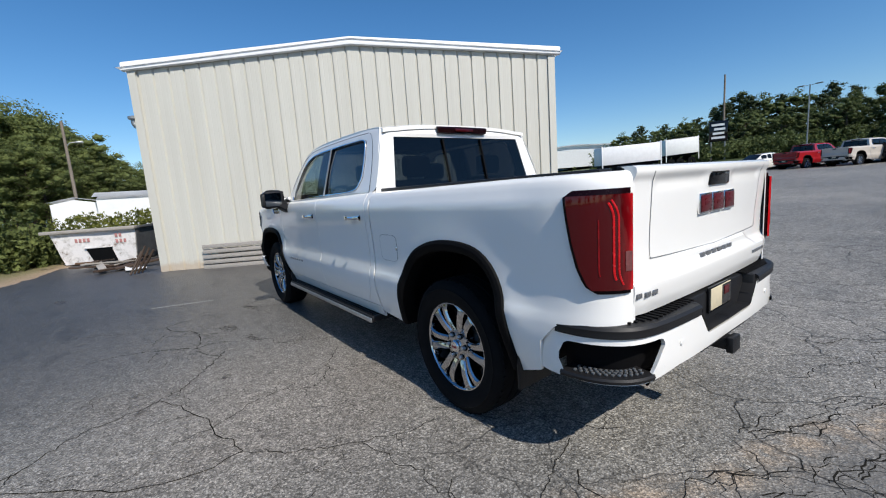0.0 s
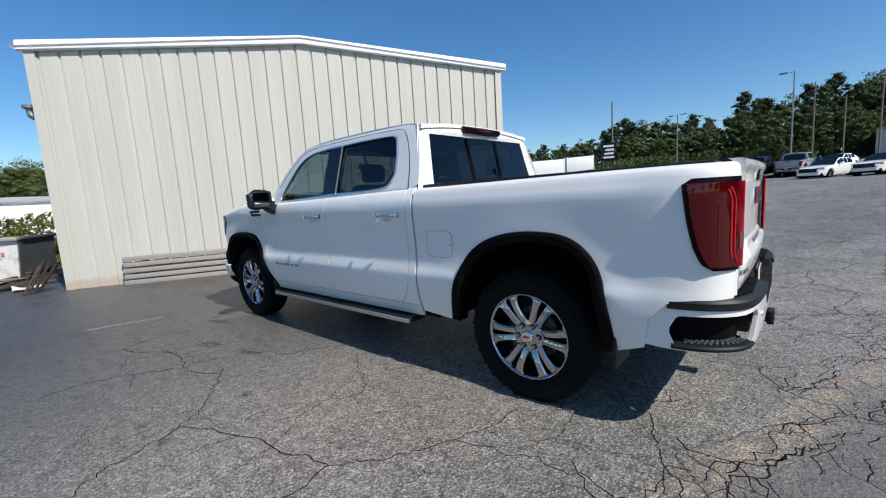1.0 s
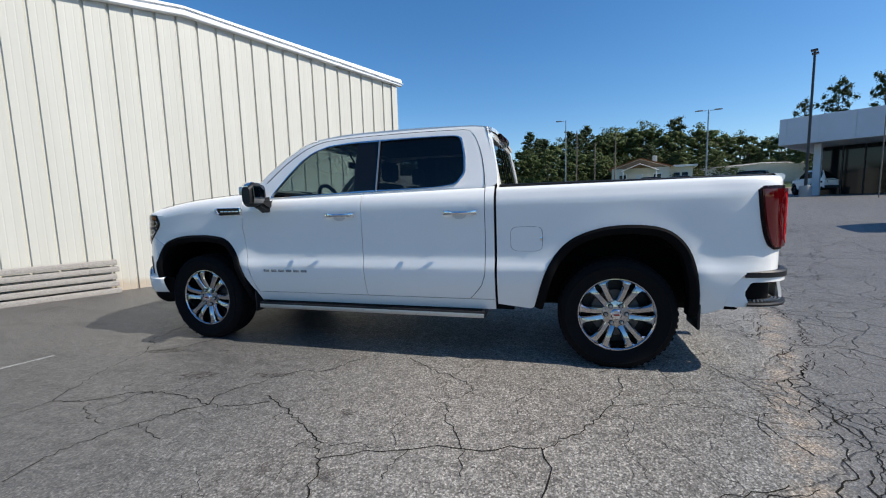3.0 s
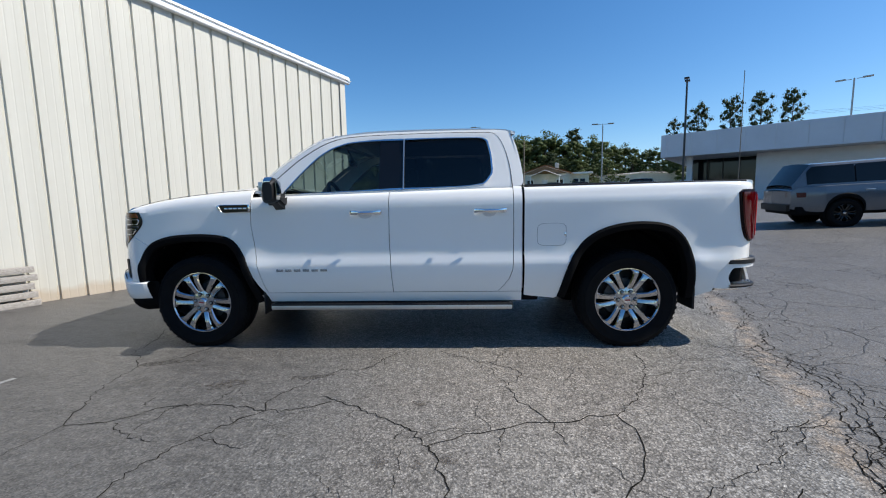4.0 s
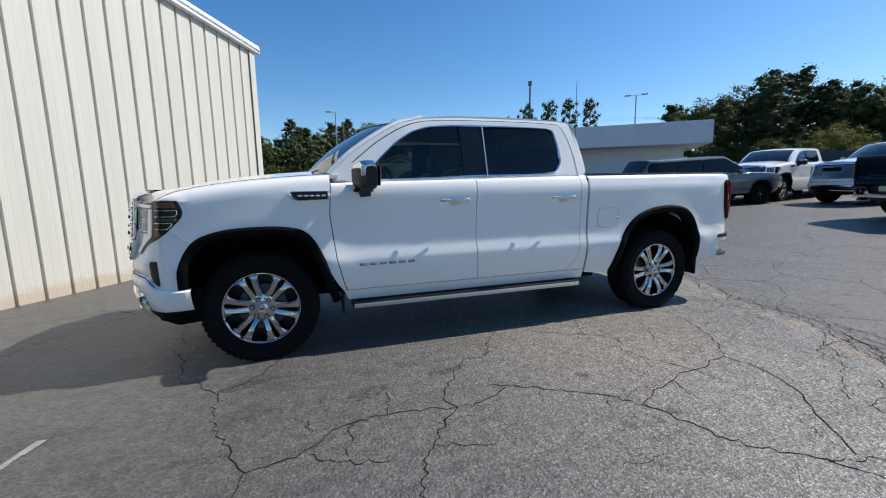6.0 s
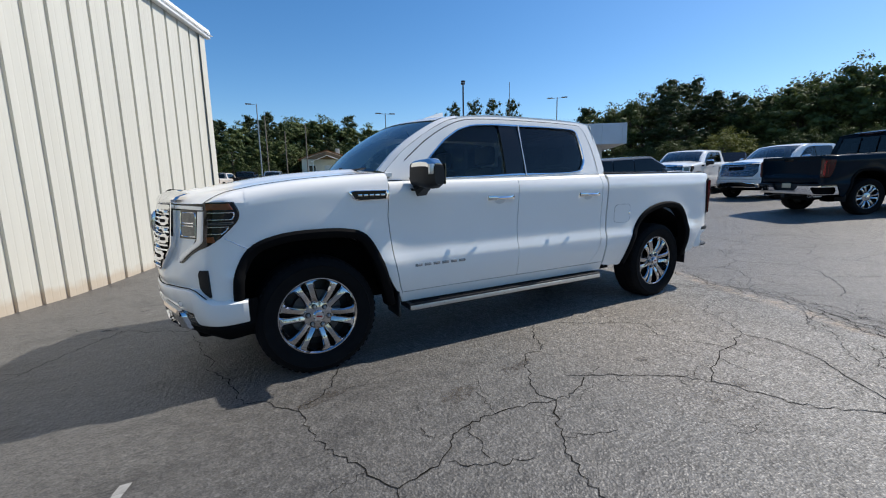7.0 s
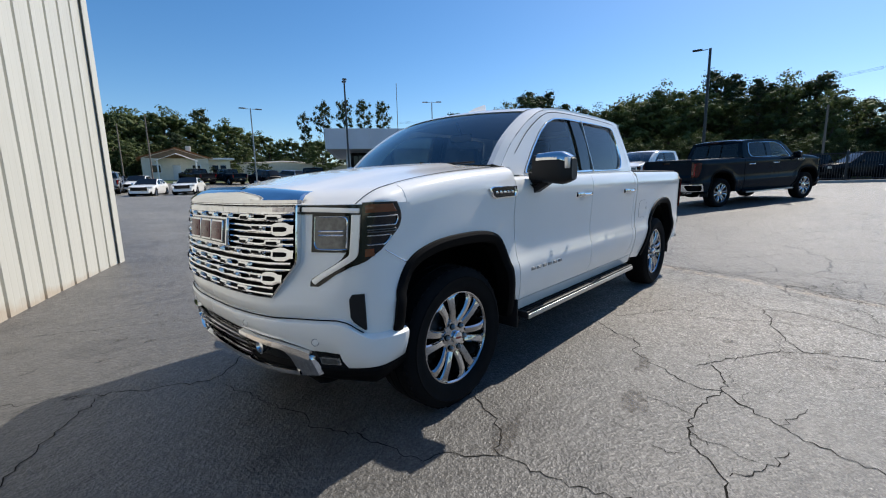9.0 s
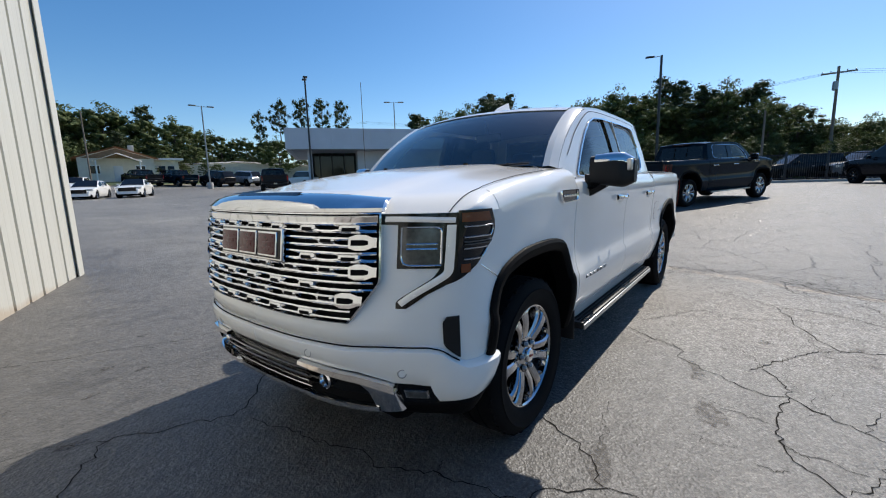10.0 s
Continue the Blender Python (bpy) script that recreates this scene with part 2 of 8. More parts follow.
    rad = t.nodes.new("ShaderNodeVectorMath")
    rad.operation = "DISTANCE"
    rad.inputs[1].default_value = (-6, -14, 0)
    t.links.new(v, rad.inputs[0])
    edge = calc(t, "MAXIMUM", edge, calc(t, "SUBTRACT", rad.outputs["Value"], 44.0))
    edge = calc(t, "ADD", edge, calc(t, "MULTIPLY", calc(t, "SUBTRACT", mid, 0.5), 0.9))
    soil = ramp(t, calc(t, "MULTIPLY", edge, 0.2), [(0.02, (0.40, 0.29, 0.19)), (0.16, (0.26, 0.22, 0.12)), (0.4, (0.075, 0.10, 0.035))])
    soil = blend(t, 1.0, soil, speck, "MULTIPLY")
    over = ramp(t, edge, [(0.0, (0, 0, 0)), (0.04, (1, 1, 1))])
    col = blend(t, over, col, soil)
    t.links.new(col, b.inputs["Base Color"])
    shine = ramp(t, stone.outputs["Color"], [(0.25, (0.66,) * 3), (0.60, (0.46,) * 3), (0.85, (0.22,) * 3)])
    shine = blend(t, ramp(t, noise_tex(t, v, 34.0, 4, 0.75), [(0.53, (0, 0, 0)), (0.64, (0.6, 0.6, 0.6))]), shine, (0.85, 0.85, 0.85))
    t.links.new(blend(t, seal, shine, (0.45, 0.45, 0.45)), b.inputs["Roughness"])
    t.links.new(calc(t, "ADD", 0.23, calc(t, "MULTIPLY", seal, 0.26)), b.inputs["Specular IOR Level"])
    coarse = node(t, "ShaderNodeTexVoronoi", Scale=40.0)
    t.links.new(v, coarse.inputs["Vector"])
    open_ = calc(t, "SUBTRACT", 1.0, seal)
    net = calc(t, "MULTIPLY", calc(t, "MULTIPLY", lines[2], open_), ramp(t, noise_tex(t, v, 0.7, 3), [(0.42, (0, 0, 0)), (0.58, (1, 1, 1))]))
    h = calc(t, "SUBTRACT", calc(t, "ADD", calc(t, "MULTIPLY", fine, 0.5), calc(t, "MULTIPLY", calc(t, "ADD", stone.outputs["Distance"], calc(t, "MULTIPLY", coarse.outputs["Distance"], 1.5)), 0.5)), calc(t, "ADD", calc(t, "MULTIPLY", crack, 1.5), calc(t, "MULTIPLY", net, 0.5)))
    bump(t, h, 0.9, 0.0058, b)
    return m


ASPHALT = asphalt()


def siding():
    """Cream painted steel with rust and dirt at the foot and faint streaks."""
    m = bpy.data.materials.new("painted_siding")
    t, b, _ = nodes_of(m)
    v = coords(t)
    streak = noise_tex(t, coords(t, (5, 5, 0.25)), 1.0, 5)
    col = ramp(t, streak, [(0.3, (0.538, 0.522, 0.458)), (0.7, (0.588, 0.572, 0.505))])
    sep = t.nodes.new("ShaderNodeSeparateXYZ")
    t.links.new(v, sep.inputs[0])
    foot = calc(t, "ADD", sep.outputs[2], calc(t, "MULTIPLY", noise_tex(t, v, 5, 5), -0.22))
    col = blend(t, ramp(t, foot, [(0.0, (0.45,) * 3), (0.10, (0, 0, 0))]), col, (0.40, 0.26, 0.14))
    t.links.new(col, b.inputs["Base Color"])
    b.inputs["Roughness"].default_value = 0.45
    bump(t, noise_tex(t, v, 2.0, 2), 0.15, 0.01, b)
    return m


SIDING = siding()
ROOFWHITE = surface("white_roof_trim", (0.78, 0.78, 0.77), 0.4, vary=0.06, scale=3)
WOODGREY = surface("weathered_wood", (0.34, 0.315, 0.285), 0.85, vary=0.35, scale=5, grain=40, relief=0.004, stretch=(1, 12, 12))


# ---- mesh helpers ----
def part(name, bm, material, parent=None, label="", smooth=True):
    """Links a bmesh as one mesh object under a thing or under a part."""
    me = bpy.data.meshes.new(name)
    bmesh.ops.recalc_face_normals(bm, faces=bm.faces) if not bm.faces or len(bm.faces) < 60000 else None
    if smooth:
        for f in bm.faces:
            f.smooth = True
        for e in bm.edges:
            if len(e.link_faces) == 2 and e.calc_face_angle(0) > 0.6:
                e.smooth = False
    bm.to_mesh(me)
    bm.free()
    for m in material if isinstance(material, (list, tuple)) else (material,):
        me.materials.append(m)
    ob = new(name, me)
    if parent:
        ob.parent = parent
    if label:
        ob["label"] = label
    return ob


def empty(name, label, category, group="", at=None, kind=""):
    ob = new(name)
    ob.empty_display_size = 0.2
    if at is not None:
        ob.matrix_world = at
    return tagged(ob, label, category, group, kind)


def box(bm, lo, hi, bevel=0.0, m=None):
    """A box from corner to corner, with bevelled edges."""
    r = bmesh.ops.create_cube(bm, size=1.0)
    c, s = (Vector(lo) + Vector(hi)) / 2, Vector(hi) - Vector(lo)
    for v in r["verts"]:
        v.co = Vector((v.co.x * s.x, v.co.y * s.y, v.co.z * s.z)) + c
    vs = r["verts"]
    if bevel:
        es = list({e for v in vs for e in v.link_edges})
        g = bmesh.ops.bevel(bm, geom=es, offset=bevel, segments=2, profile=0.5, affect="EDGES")
        vs = g["verts"]
    if m is not None:
        bmesh.ops.transform(bm, matrix=m, verts=list({v for v in vs}))
    return vs


def tube(bm, a, b, r0, r1=None, n=10, caps=True):
    a, b = Vector(a), Vector(b)
    r1 = r0 if r1 is None else r1
    q = (b - a).to_track_quat("Z", "Y")
    rings = []
    for p, r in ((a, r0), (b, r1)):
        rings.append([bm.verts.new(p + q @ Vector((r * math.cos(k * 2 * math.pi / n), r * math.sin(k * 2 * math.pi / n), 0))) for k in range(n)])
    for k in range(n):
        bm.faces.new((rings[0][k], rings[0][(k + 1) % n], rings[1][(k + 1) % n], rings[1][k]))
    if caps:
        bm.faces.new(rings[0][::-1])
        bm.faces.new(rings[1])


def sheet(bm, rows, close=False):
    """Faces between rows of points of equal length."""
    vs = [[bm.verts.new(p) for p in r] for r in rows]
    for a, b in zip(vs, vs[1:]):
        k = len(a)
        for i in range(k if close else k - 1):
            j = (i + 1) % k
            bm.faces.new((a[i], a[j], b[j], b[i]))
    return vs


def hem(bm, way, depth):
    """Turns the open edges of a sheet inwards, so that it has thickness."""
    es = [e for e in bm.edges if e.is_boundary]
    r = bmesh.ops.extrude_edge_only(bm, edges=es)
    for v in [g for g in r["geom"] if isinstance(g, bmesh.types.BMVert)]:
        v.co += Vector(way) * depth
    for e in es:
        e.smooth = False


def lathe(bm, profile, n=40, axis="Y", at=(0, 0, 0)):
    """Turns (radius, along) pairs round an axis."""
    rows = []
    for r, h in profile:
        row = []
        for k in range(n):
            a = 2 * math.pi * k / n
            p = (r * math.cos(a), h, r * math.sin(a)) if axis == "Y" else (r * math.cos(a), r * math.sin(a), h) if axis == "Z" else (h, r * math.cos(a), r * math.sin(a))
            row.append(Vector(p) + Vector(at))
        rows.append(row)
    return sheet(bm, rows, close=True)


def steps(a, b, n):
    return [a + (b - a) * k / n for k in range(n + 1)]


def lerp(table, x):
    """Straight interpolation in a table of (x, value)."""
    table = sorted(table)
    if x <= table[0][0]:
        return table[0][1]
    for (a, u), (b, w) in zip(table, table[1:]):
        if x <= b:
            return u + (w - u) * (x - a) / (b - a)
    return table[-1][1]


def smooth_lerp(table, x):
    """Interpolation with an eased slope."""
    table = sorted(table)
    if x <= table[0][0]:
        return table[0][1]
    n = len(table)
    for i in range(n - 1):
        (a, u), (b, w) = table[i], table[i + 1]
        if x <= b:
            h = b - a
            s = [(table[k + 1][1] - table[k][1]) / (table[k + 1][0] - table[k][0]) for k in range(n - 1)]
            def slope(k):
                if k in (0, n - 1):
                    return s[0] if k == 0 else s[-1]
                return 0.0 if s[k - 1] * s[k] <= 0 else 2 * s[k - 1] * s[k] / (s[k - 1] + s[k])
            f = (x - a) / h
            return (2 * f**3 - 3 * f * f + 1) * u + (f**3 - 2 * f * f + f) * h * slope(i) + (3 * f * f - 2 * f**3) * w + (f**3 - f * f) * h * slope(i + 1)
    return table[-1][1]


def curve_pts(pts, n):
    """n + 1 points evenly along a Catmull-Rom curve through pts."""
    pts = [Vector(p) for p in pts]
    ext = [2 * pts[0] - pts[1]] + pts + [2 * pts[-1] - pts[-2]]
    fine = []
    for i in range(1, len(ext) - 2):
        p0, p1, p2, p3 = ext[i - 1 : i + 3]
        for k in range(24):
            u = k / 24
            fine.append(0.5 * ((2 * p1) + (p2 - p0) * u + (2 * p0 - 5 * p1 + 4 * p2 - p3) * u * u + (3 * p1 - p0 - 3 * p2 + p3) * u**3))
    fine.append(pts[-1])
    acc = [0.0]
    for a, b in zip(fine, fine[1:]):
        acc.append(acc[-1] + (b - a).length)
    out, j = [], 0
    for k in range(n + 1):
        d = acc[-1] * k / n
        while j < len(acc) - 2 and acc[j + 1] < d:
            j += 1
        f = (d - acc[j]) / max(1e-9, acc[j + 1] - acc[j])
        out.append(fine[j].lerp(fine[j + 1], min(1, f)))
    return out


def mirrored(bm):
    """A copy of a bmesh, mirrored across the middle plane of the car."""
    c = bm.copy()
    bmesh.ops.scale(c, vec=(1, -1, 1), verts=c.verts)
    bmesh.ops.reverse_faces(c, faces=c.faces)
    return c


# ---- ground ----
def ground_z(x, y):
    a, b = max(0.0, -x - 1.5), max(0.0, -y - 3.0)
    za, zb = 0.85 * (1 - math.exp(-a / 7.5)), 0.95 * (1 - math.exp(-b / 12)) + 0.07 * max(0.0, min(50.0, b - 38))
    if a == 0 and b == 0:
        return 0.0
    return math.hypot(za * a / (a + 1.5), zb)


def axis_steps(lo, hi):
    out, v = [], lo
    while v < hi:
        out.append(v)
        v += max(0.5, min(40.0, abs(v) * 0.14))
    return out + [hi]


bm = bmesh.new()
gx = axis_steps(-900, 900)
sheet(bm, [[(x, y, ground_z(x, y)) for x in gx] for y in gx])
ground = tagged(part("ground", bm, ASPHALT), "worn grey asphalt lot with cracks and stains", "ground", kind="structure")

# ---- metal building ----
W0, W1 = Vector((8.89, 2.06, 0)), Vector((4.30, -5.70, 0))
WLEN = (W1 - W0).length
WDIR = (W1 - W0).normalized()
WOUT = Vector((WDIR.y, -WDIR.x, 0)) * (1 if WDIR.y * -1 + -WDIR.x * 0 < 0 else 1)
if WOUT.dot(Vector((0, 2, 0)) - W0) < 0:
    WOUT = -WOUT
EAVE, RIDGE, DEEP = 4.255, 4.605, 22.0


def wall_pt(s, z, out=0.0):
    return W0 + WDIR * s + WOUT * out + Vector((0, 0, z))


def roof_z(s):
    return EAVE + (RIDGE - EAVE) * (1 - abs(s - WLEN / 2) / (WLEN / 2))


def siding_sheet(name, top, length, origin, way, out, parent):
    """Steel sheet with narrow folded-in grooves every 0.3 m and two faint swages between them."""
    bm = bmesh.new()
    prof = [(0.0, 0.0)]
    c = 0.145
    while c < length - 0.06:
        prof += [(c - 0.028, 0.0), (c - 0.002, -0.034), (c + 0.018, -0.034), (c + 0.022, 0.0)]
        for q in (0.105, 0.200):
            if c + q < length - 0.05:
                prof += [(c + q - 0.012, 0.0), (c + q, -0.0016), (c + q + 0.012, 0.0)]
        c += 0.3035
    prof.append((length, 0.0))
    rows = []
    for f in steps(0.0, 1.0, 8):
        rows.append([origin + way * s + out * (d + 0.0022 * noise.noise(Vector((s * 0.9, f * 6.0, len(name))))) + Vector((0, 0, -0.05 + (top(s) + 0.05) * f)) for s, d in prof])
    sheet(bm, rows)
    return part(name, bm, SIDING, parent, smooth=False)


building = empty("metal_building", "cream ribbed steel building with white roof trim", "building")
siding_sheet("front_wall", roof_z, WLEN, W0, WDIR, WOUT, building)
siding_sheet("side_wall", lambda s: EAVE, DEEP, W1 - WOUT * DEEP, WOUT, WDIR, building)
siding_sheet("side_wall", lambda s: EAVE, DEEP, W0 - WOUT * DEEP, WOUT, -WDIR, building)
bm = bmesh.new()
sheet(bm, [[wall_pt(0, -0.05, -DEEP), wall_pt(WLEN, -0.05, -DEEP)], [wall_pt(0, EAVE, -DEEP), wall_pt(WLEN, EAVE, -DEEP)]])
part("back_wall", bm, SIDING, building)
bm = bmesh.new()
sheet(bm, [[wall_pt(s, roof_z(s) + 0.06 - (0.05 if s < 0 or s > WLEN else 0), o) for s in (-0.2, WLEN / 2, WLEN + 0.2)] for o in (0.12, -DEEP - 0.1)])
bmesh.ops.solidify(bm, geom=bm.faces[:], thickness=0.05)
part("roof", bm, ROOFWHITE, building)
# rake trim along the gable, corner trims
for a, b in ((-0.11, WLEN / 2 + 0.004), (WLEN + 0.15, WLEN / 2 - 0.004)):
    bm = bmesh.new()
    prof = [(0.03, -0.060), (0.075, -0.060), (0.090, -0.045), (0.095, 0.06), (0.07, 0.110), (0.03, 0.128), (-0.05, 0.135)]
    sheet(bm, [[wall_pt(s, roof_z(s) + h, o) for o, h in prof] for s in (a, (a + b) / 2, b)])
    hem(bm, WOUT, -0.02)
    part("rake_trim", bm, ROOFWHITE, building, "white folded rake trim")
for s in (0.0, WLEN):
    bm = bmesh.new()
    q = 1 if s else -1
    sheet(bm, [[W0 + WDIR * (s - q * 0.12) + WOUT * 0.036 + Vector((0, 0, z)), W0 + WDIR * (s + q * 0.036) + WOUT * 0.036 + Vector((0, 0, z)), W0 + WDIR * (s + q * 0.036) - WOUT * 0.12 + Vector((0, 0, z))] for z in (-0.02, EAVE - 0.05)])
    hem(bm, WOUT, -0.01)
    part("corner_trim", bm, SIDING, building)

# ---- the white pickup ----
# x runs forwards from the rear axle, y to the driver's side, z up
truck = empty("pickup_truck", "white crew cab pickup truck with chrome grille parked on asphalt", "pickup truck")
SIDE = [(0.38, 0.925), (0.47, 0.955), (0.56, 0.982), (0.68, 1.004), (0.75, 1.006), (0.80, 0.990), (0.90, 0.985), (1.05, 0.992), (1.18, 1.000), (1.26, 1.002), (1.32, 0.985), (1.36, 0.955), (1.42, 0.92)]
ARCH_R = [(0.59, 0.44), (0.50, 0.74), (0.36, 0.94), (0.16, 1.04), (-0.09, 1.07), (-0.32, 1.03), (-0.46, 0.88), (-0.52, 0.62), (-0.535, 0.42)]
ARCH_F = [(4.262, 0.60), (4.245, 0.77), (4.15, 0.93), (3.98, 1.00), (3.75, 1.02), (3.53, 1.01), (3.39, 0.96), (3.29, 0.80), (3.21, 0.56), (3.165, 0.41)]


def side_y(x, z):
    y = smooth_lerp(SIDE, z)
    for xc in (0.0, 3.745):
        r = math.hypot(x - xc, z - 0.405)
        if z > 0.42:
            y += 0.011 * min(1.0, (z - 0.42) / 0.3) * math.exp(-(((r - 0.63) / 0.11) ** 2))
    return y


def plan_curve(pts):
    c = curve_pts([(x, y, 0) for x, y in pts], 240)
    return c


REAR_PLAN = plan_curve([(-0.55, 0.992), (-0.66, 0.992), (-0.77, 0.989), (-0.87, 0.976), (-0.95, 0.946), (-1.005, 0.900), (-1.035, 0.855), (-1.047, 0.815)])
FRONT_PLAN = plan_curve([(4.70, 0.0), (4.69, 0.30), (4.645, 0.55), (4.57, 0.70), (4.515, 0.80), (4.445, 0.90), (4.37, 0.957), (4.27, 0.985), (4.15, 0.998), (4.0, 1.0)])


def on_plan(plan, f):
    """Place and outward normal at the fraction f of a plan curve."""
    k = max(0.0, min(1.0, f)) * (len(plan) - 1)
    i = min(int(k), len(plan) - 2)
    p = plan[i].lerp(plan[i + 1], k - i)
    d = (plan[i + 1] - plan[i]).normalized()
    n = Vector((d.y, -d.x, 0))
    if n.y < -0.01 or n.length == 0:
        n = -n
    return p, n


def rear_pt(f, z, off=0.0):
    p, n = on_plan(REAR_PLAN, f)
    n = n if n.dot(Vector((-0.5, 1, 0))) > 0 else -n
    q = side_y(p.x, z) - 0.992
    return p + n * (off + q * max(0.0, 1 - f * 1.1)) + Vector((0, 0, z))


def front_pt(f, z, off=0.0):
    p, n = on_plan(FRONT_PLAN, f)
    n = n if n.dot(Vector((1, 0.5, 0))) > 0 else -n
    lean = -0.13 * max(0.0, z - 0.82) - 0.05 * max(0.0, 0.82 - z)
    if z < 0.5:
        lean -= (0.5 - z) * 0.3
    w = max(0.0, min(1.0, (4.40 - p.x) / 0.24))
    w = w * w * (3 - 2 * w)
    return p + n * off + Vector((lean * max(0.0, n.x), w * (side_y(p.x, z) - p.y), z))


def front_f(y):
    """Fraction of the front plan at which it reaches y."""
    for i, p in enumerate(FRONT_PLAN):
        if p.y >= y:
            o = FRONT_PLAN[max(i - 1, 0)]
            return (i - (p.y - y) / max(1e-6, p.y - o.y) if i else 0.0) / (len(FRONT_PLAN) - 1)
    return 1.0


def front_fx(x):
    """Fraction of the front plan at which it comes back to x."""
    for i, p in enumerate(FRONT_PLAN):
        if p.x <= x:
            o = FRONT_PLAN[max(i - 1, 0)]
            return (i - (x - p.x) / max(1e-6, o.x - p.x) if i else 0.0) / (len(FRONT_PLAN) - 1)
    return 1.0


def pair(name, bm, material, parent=truck, label=""):
    """The left part and its mirrored twin."""
    r = mirrored(bm)
    a = part(name, bm, material, parent, label)
    b = part(name, r, material, parent if not isinstance(parent, tuple) else parent[1], label)
    return a, b


# bedside: straight part with the rear arch, then round the corner
arch = curve_pts([(x, z, 0) for x, z in ARCH_R], 36)
cols = [("s", x, 0.455 - 0.01 * k) for k, x in enumerate((0.873, 0.80, 0.70, 0.62))]
cols += [("s", p.x, p.y) for p in arch] + [("s", -0.545, 0.425)]
for f in steps(0.0, 1.0, 22):
    p, _ = on_plan(REAR_PLAN, f)
    zb = 0.43 + (0.55 - -(p.x + 0) if p.x > -0.55 else (-0.55 - p.x)) * 0.4 if p.x > -0.69 else lerp([(-0.80, 0.742), (-0.70, 0.635)], p.x)
    cols.append(("r", f, zb))
bm = bmesh.new()
rows = []
for kind, a, zb in cols:
    zt = 1.385 if kind == "r" else 1.372 + 0.013 * (0.873 - a) / 1.4
    pts = []
    for k in range(31):
        z = max(zb, 0.42 + (zt - 0.055 - 0.42) * k / 30)
        pts.append(Vector((a, side_y(a, z), z)) if kind == "s" else rear_pt(a, z))
    top = pts[-1]
    inward = Vector((0, -1, 0)) if kind == "s" else -(on_plan(REAR_PLAN, a)[1] if on_plan(REAR_PLAN, a)[1].dot(Vector((-0.5, 1, 0))) > 0 else -on_plan(REAR_PLAN, a)[1])
    if kind == "r":
        inward = Vector((0.25 * a, -1, 0))
    for d, h in ((0.006, 0.028), (0.022, 0.046), (0.045, 0.055), (0.075, 0.055)):
        pts.append(top + inward * d + Vector((0, 0, h)))
    rows.append(pts)
sheet(bm, rows)
bmesh.ops.remove_doubles(bm, verts=bm.verts, dist=0.0002)
hem(bm, (0, -1, 0), 0.02)
pair("bedside", bm, WHITE)

# black rail caps, bed floor and liner
bm = bmesh.new()
box(bm, (-0.955, 0.80, 1.376), (0.86, 0.895, 1.398), 0.008)
pair("bed_rail_cap", bm, BLACK)
bm = bmesh.new()
box(bm, (-1.0, -0.49, 0.80), (0.84, 0.49, 0.84))
for s in (1, -1):
    for x0, x1 in ((-1.0, -0.64), (0.64, 0.84)):
        box(bm, (x0, s * 0.655 - 0.165, 0.80), (x1, s * 0.655 + 0.165, 0.84))
    box(bm, (-1.0, s * 0.82 - 0.02, 1.04), (0.84, s * 0.82 + 0.02, 1.375))
    box(bm, (-0.64, s * 0.66 - 0.17, 1.02), (0.64, s * 0.66 + 0.17, 1.06), 0.02)
    box(bm, (-0.64, s * 0.48 - 0.015, 0.80), (0.64, s * 0.48 + 0.015, 1.04))
box(bm, (0.80, -0.84, 0.80), (0.84, 0.84, 1.375))
part("bed_liner", bm, BLACK, truck, "black bed liner")

# doors, rocker, rear cab corner
FRONT_GAP = [(0.47, 3.105), (0.55, 3.135), (0.75, 3.182), (1.08, 3.218), (1.27, 3.206), (1.36, 3.195)]
MID_GAP = [(0.48, 1.998), (0.52, 2.0), (0.92, 2.018), (1.38, 2.006)]
BACK_GAP = [(0.48, 1.11), (0.53, 1.06), (0.60, 1.0), (0.70, 0.968), (1.0, 0.962), (1.42, 0.966)]


def belt_z(x):
    return 1.330 + (3.2 - x) * 0.020


def side_patch(xa, xb, zb, zt, nx, nz, roll=True):
    """A patch of the car's side between two upright gap curves xa (front) and xb (rear)."""
    rows = []
    for i in range(nx + 1):
        u, pts = i / nx, []
        for k in range(nz + 1):
            xm = (lerp(xa, 0.9) * (1 - u) + lerp(xb, 0.9) * u)
            z = zb + (zt(xm) - 0.03 - zb) * k / nz
            x = lerp(xa, z) * (1 - u) + lerp(xb, z) * u
            pts.append(Vector((x, side_y(x, z), z)))
        if roll:
            for d, h in ((0.012, 0.018), (0.030, 0.028), (0.050, 0.032)):
                pts.append(pts[nz] + Vector((0, -d, h)))
        rows.append(pts)
    bm = bmesh.new()
    sheet(bm, rows)
    hem(bm, (0, -1, 0), 0.03)
    return bm


def shifted(table, d):
    return [(z, x + d) for z, x in table]


door_f = pair("front_door", side_patch(shifted(FRONT_GAP, -0.003), shifted(MID_GAP, 0.003), 0.492, belt_z, 26, 22), WHITE)
door_r = pair("rear_door", side_patch(shifted(MID_GAP, -0.003), shifted(BACK_GAP, 0.003), 0.492, belt_z, 24, 22), WHITE)
bm = side_patch(shifted(BACK_GAP, -0.003), [(0.4, 0.893), (1.5, 0.893)], 0.492, lambda x: 1.385, 5, 22)
pair("cab_corner", bm, WHITE)
bm = side_patch([(0.3, 3.10), (0.5, 3.112)], [(0.3, 0.893), (0.5, 0.893)], 0.405, lambda x: 0.517, 30, 4, roll=False)
pair("rocker_panel", bm, WHITE)
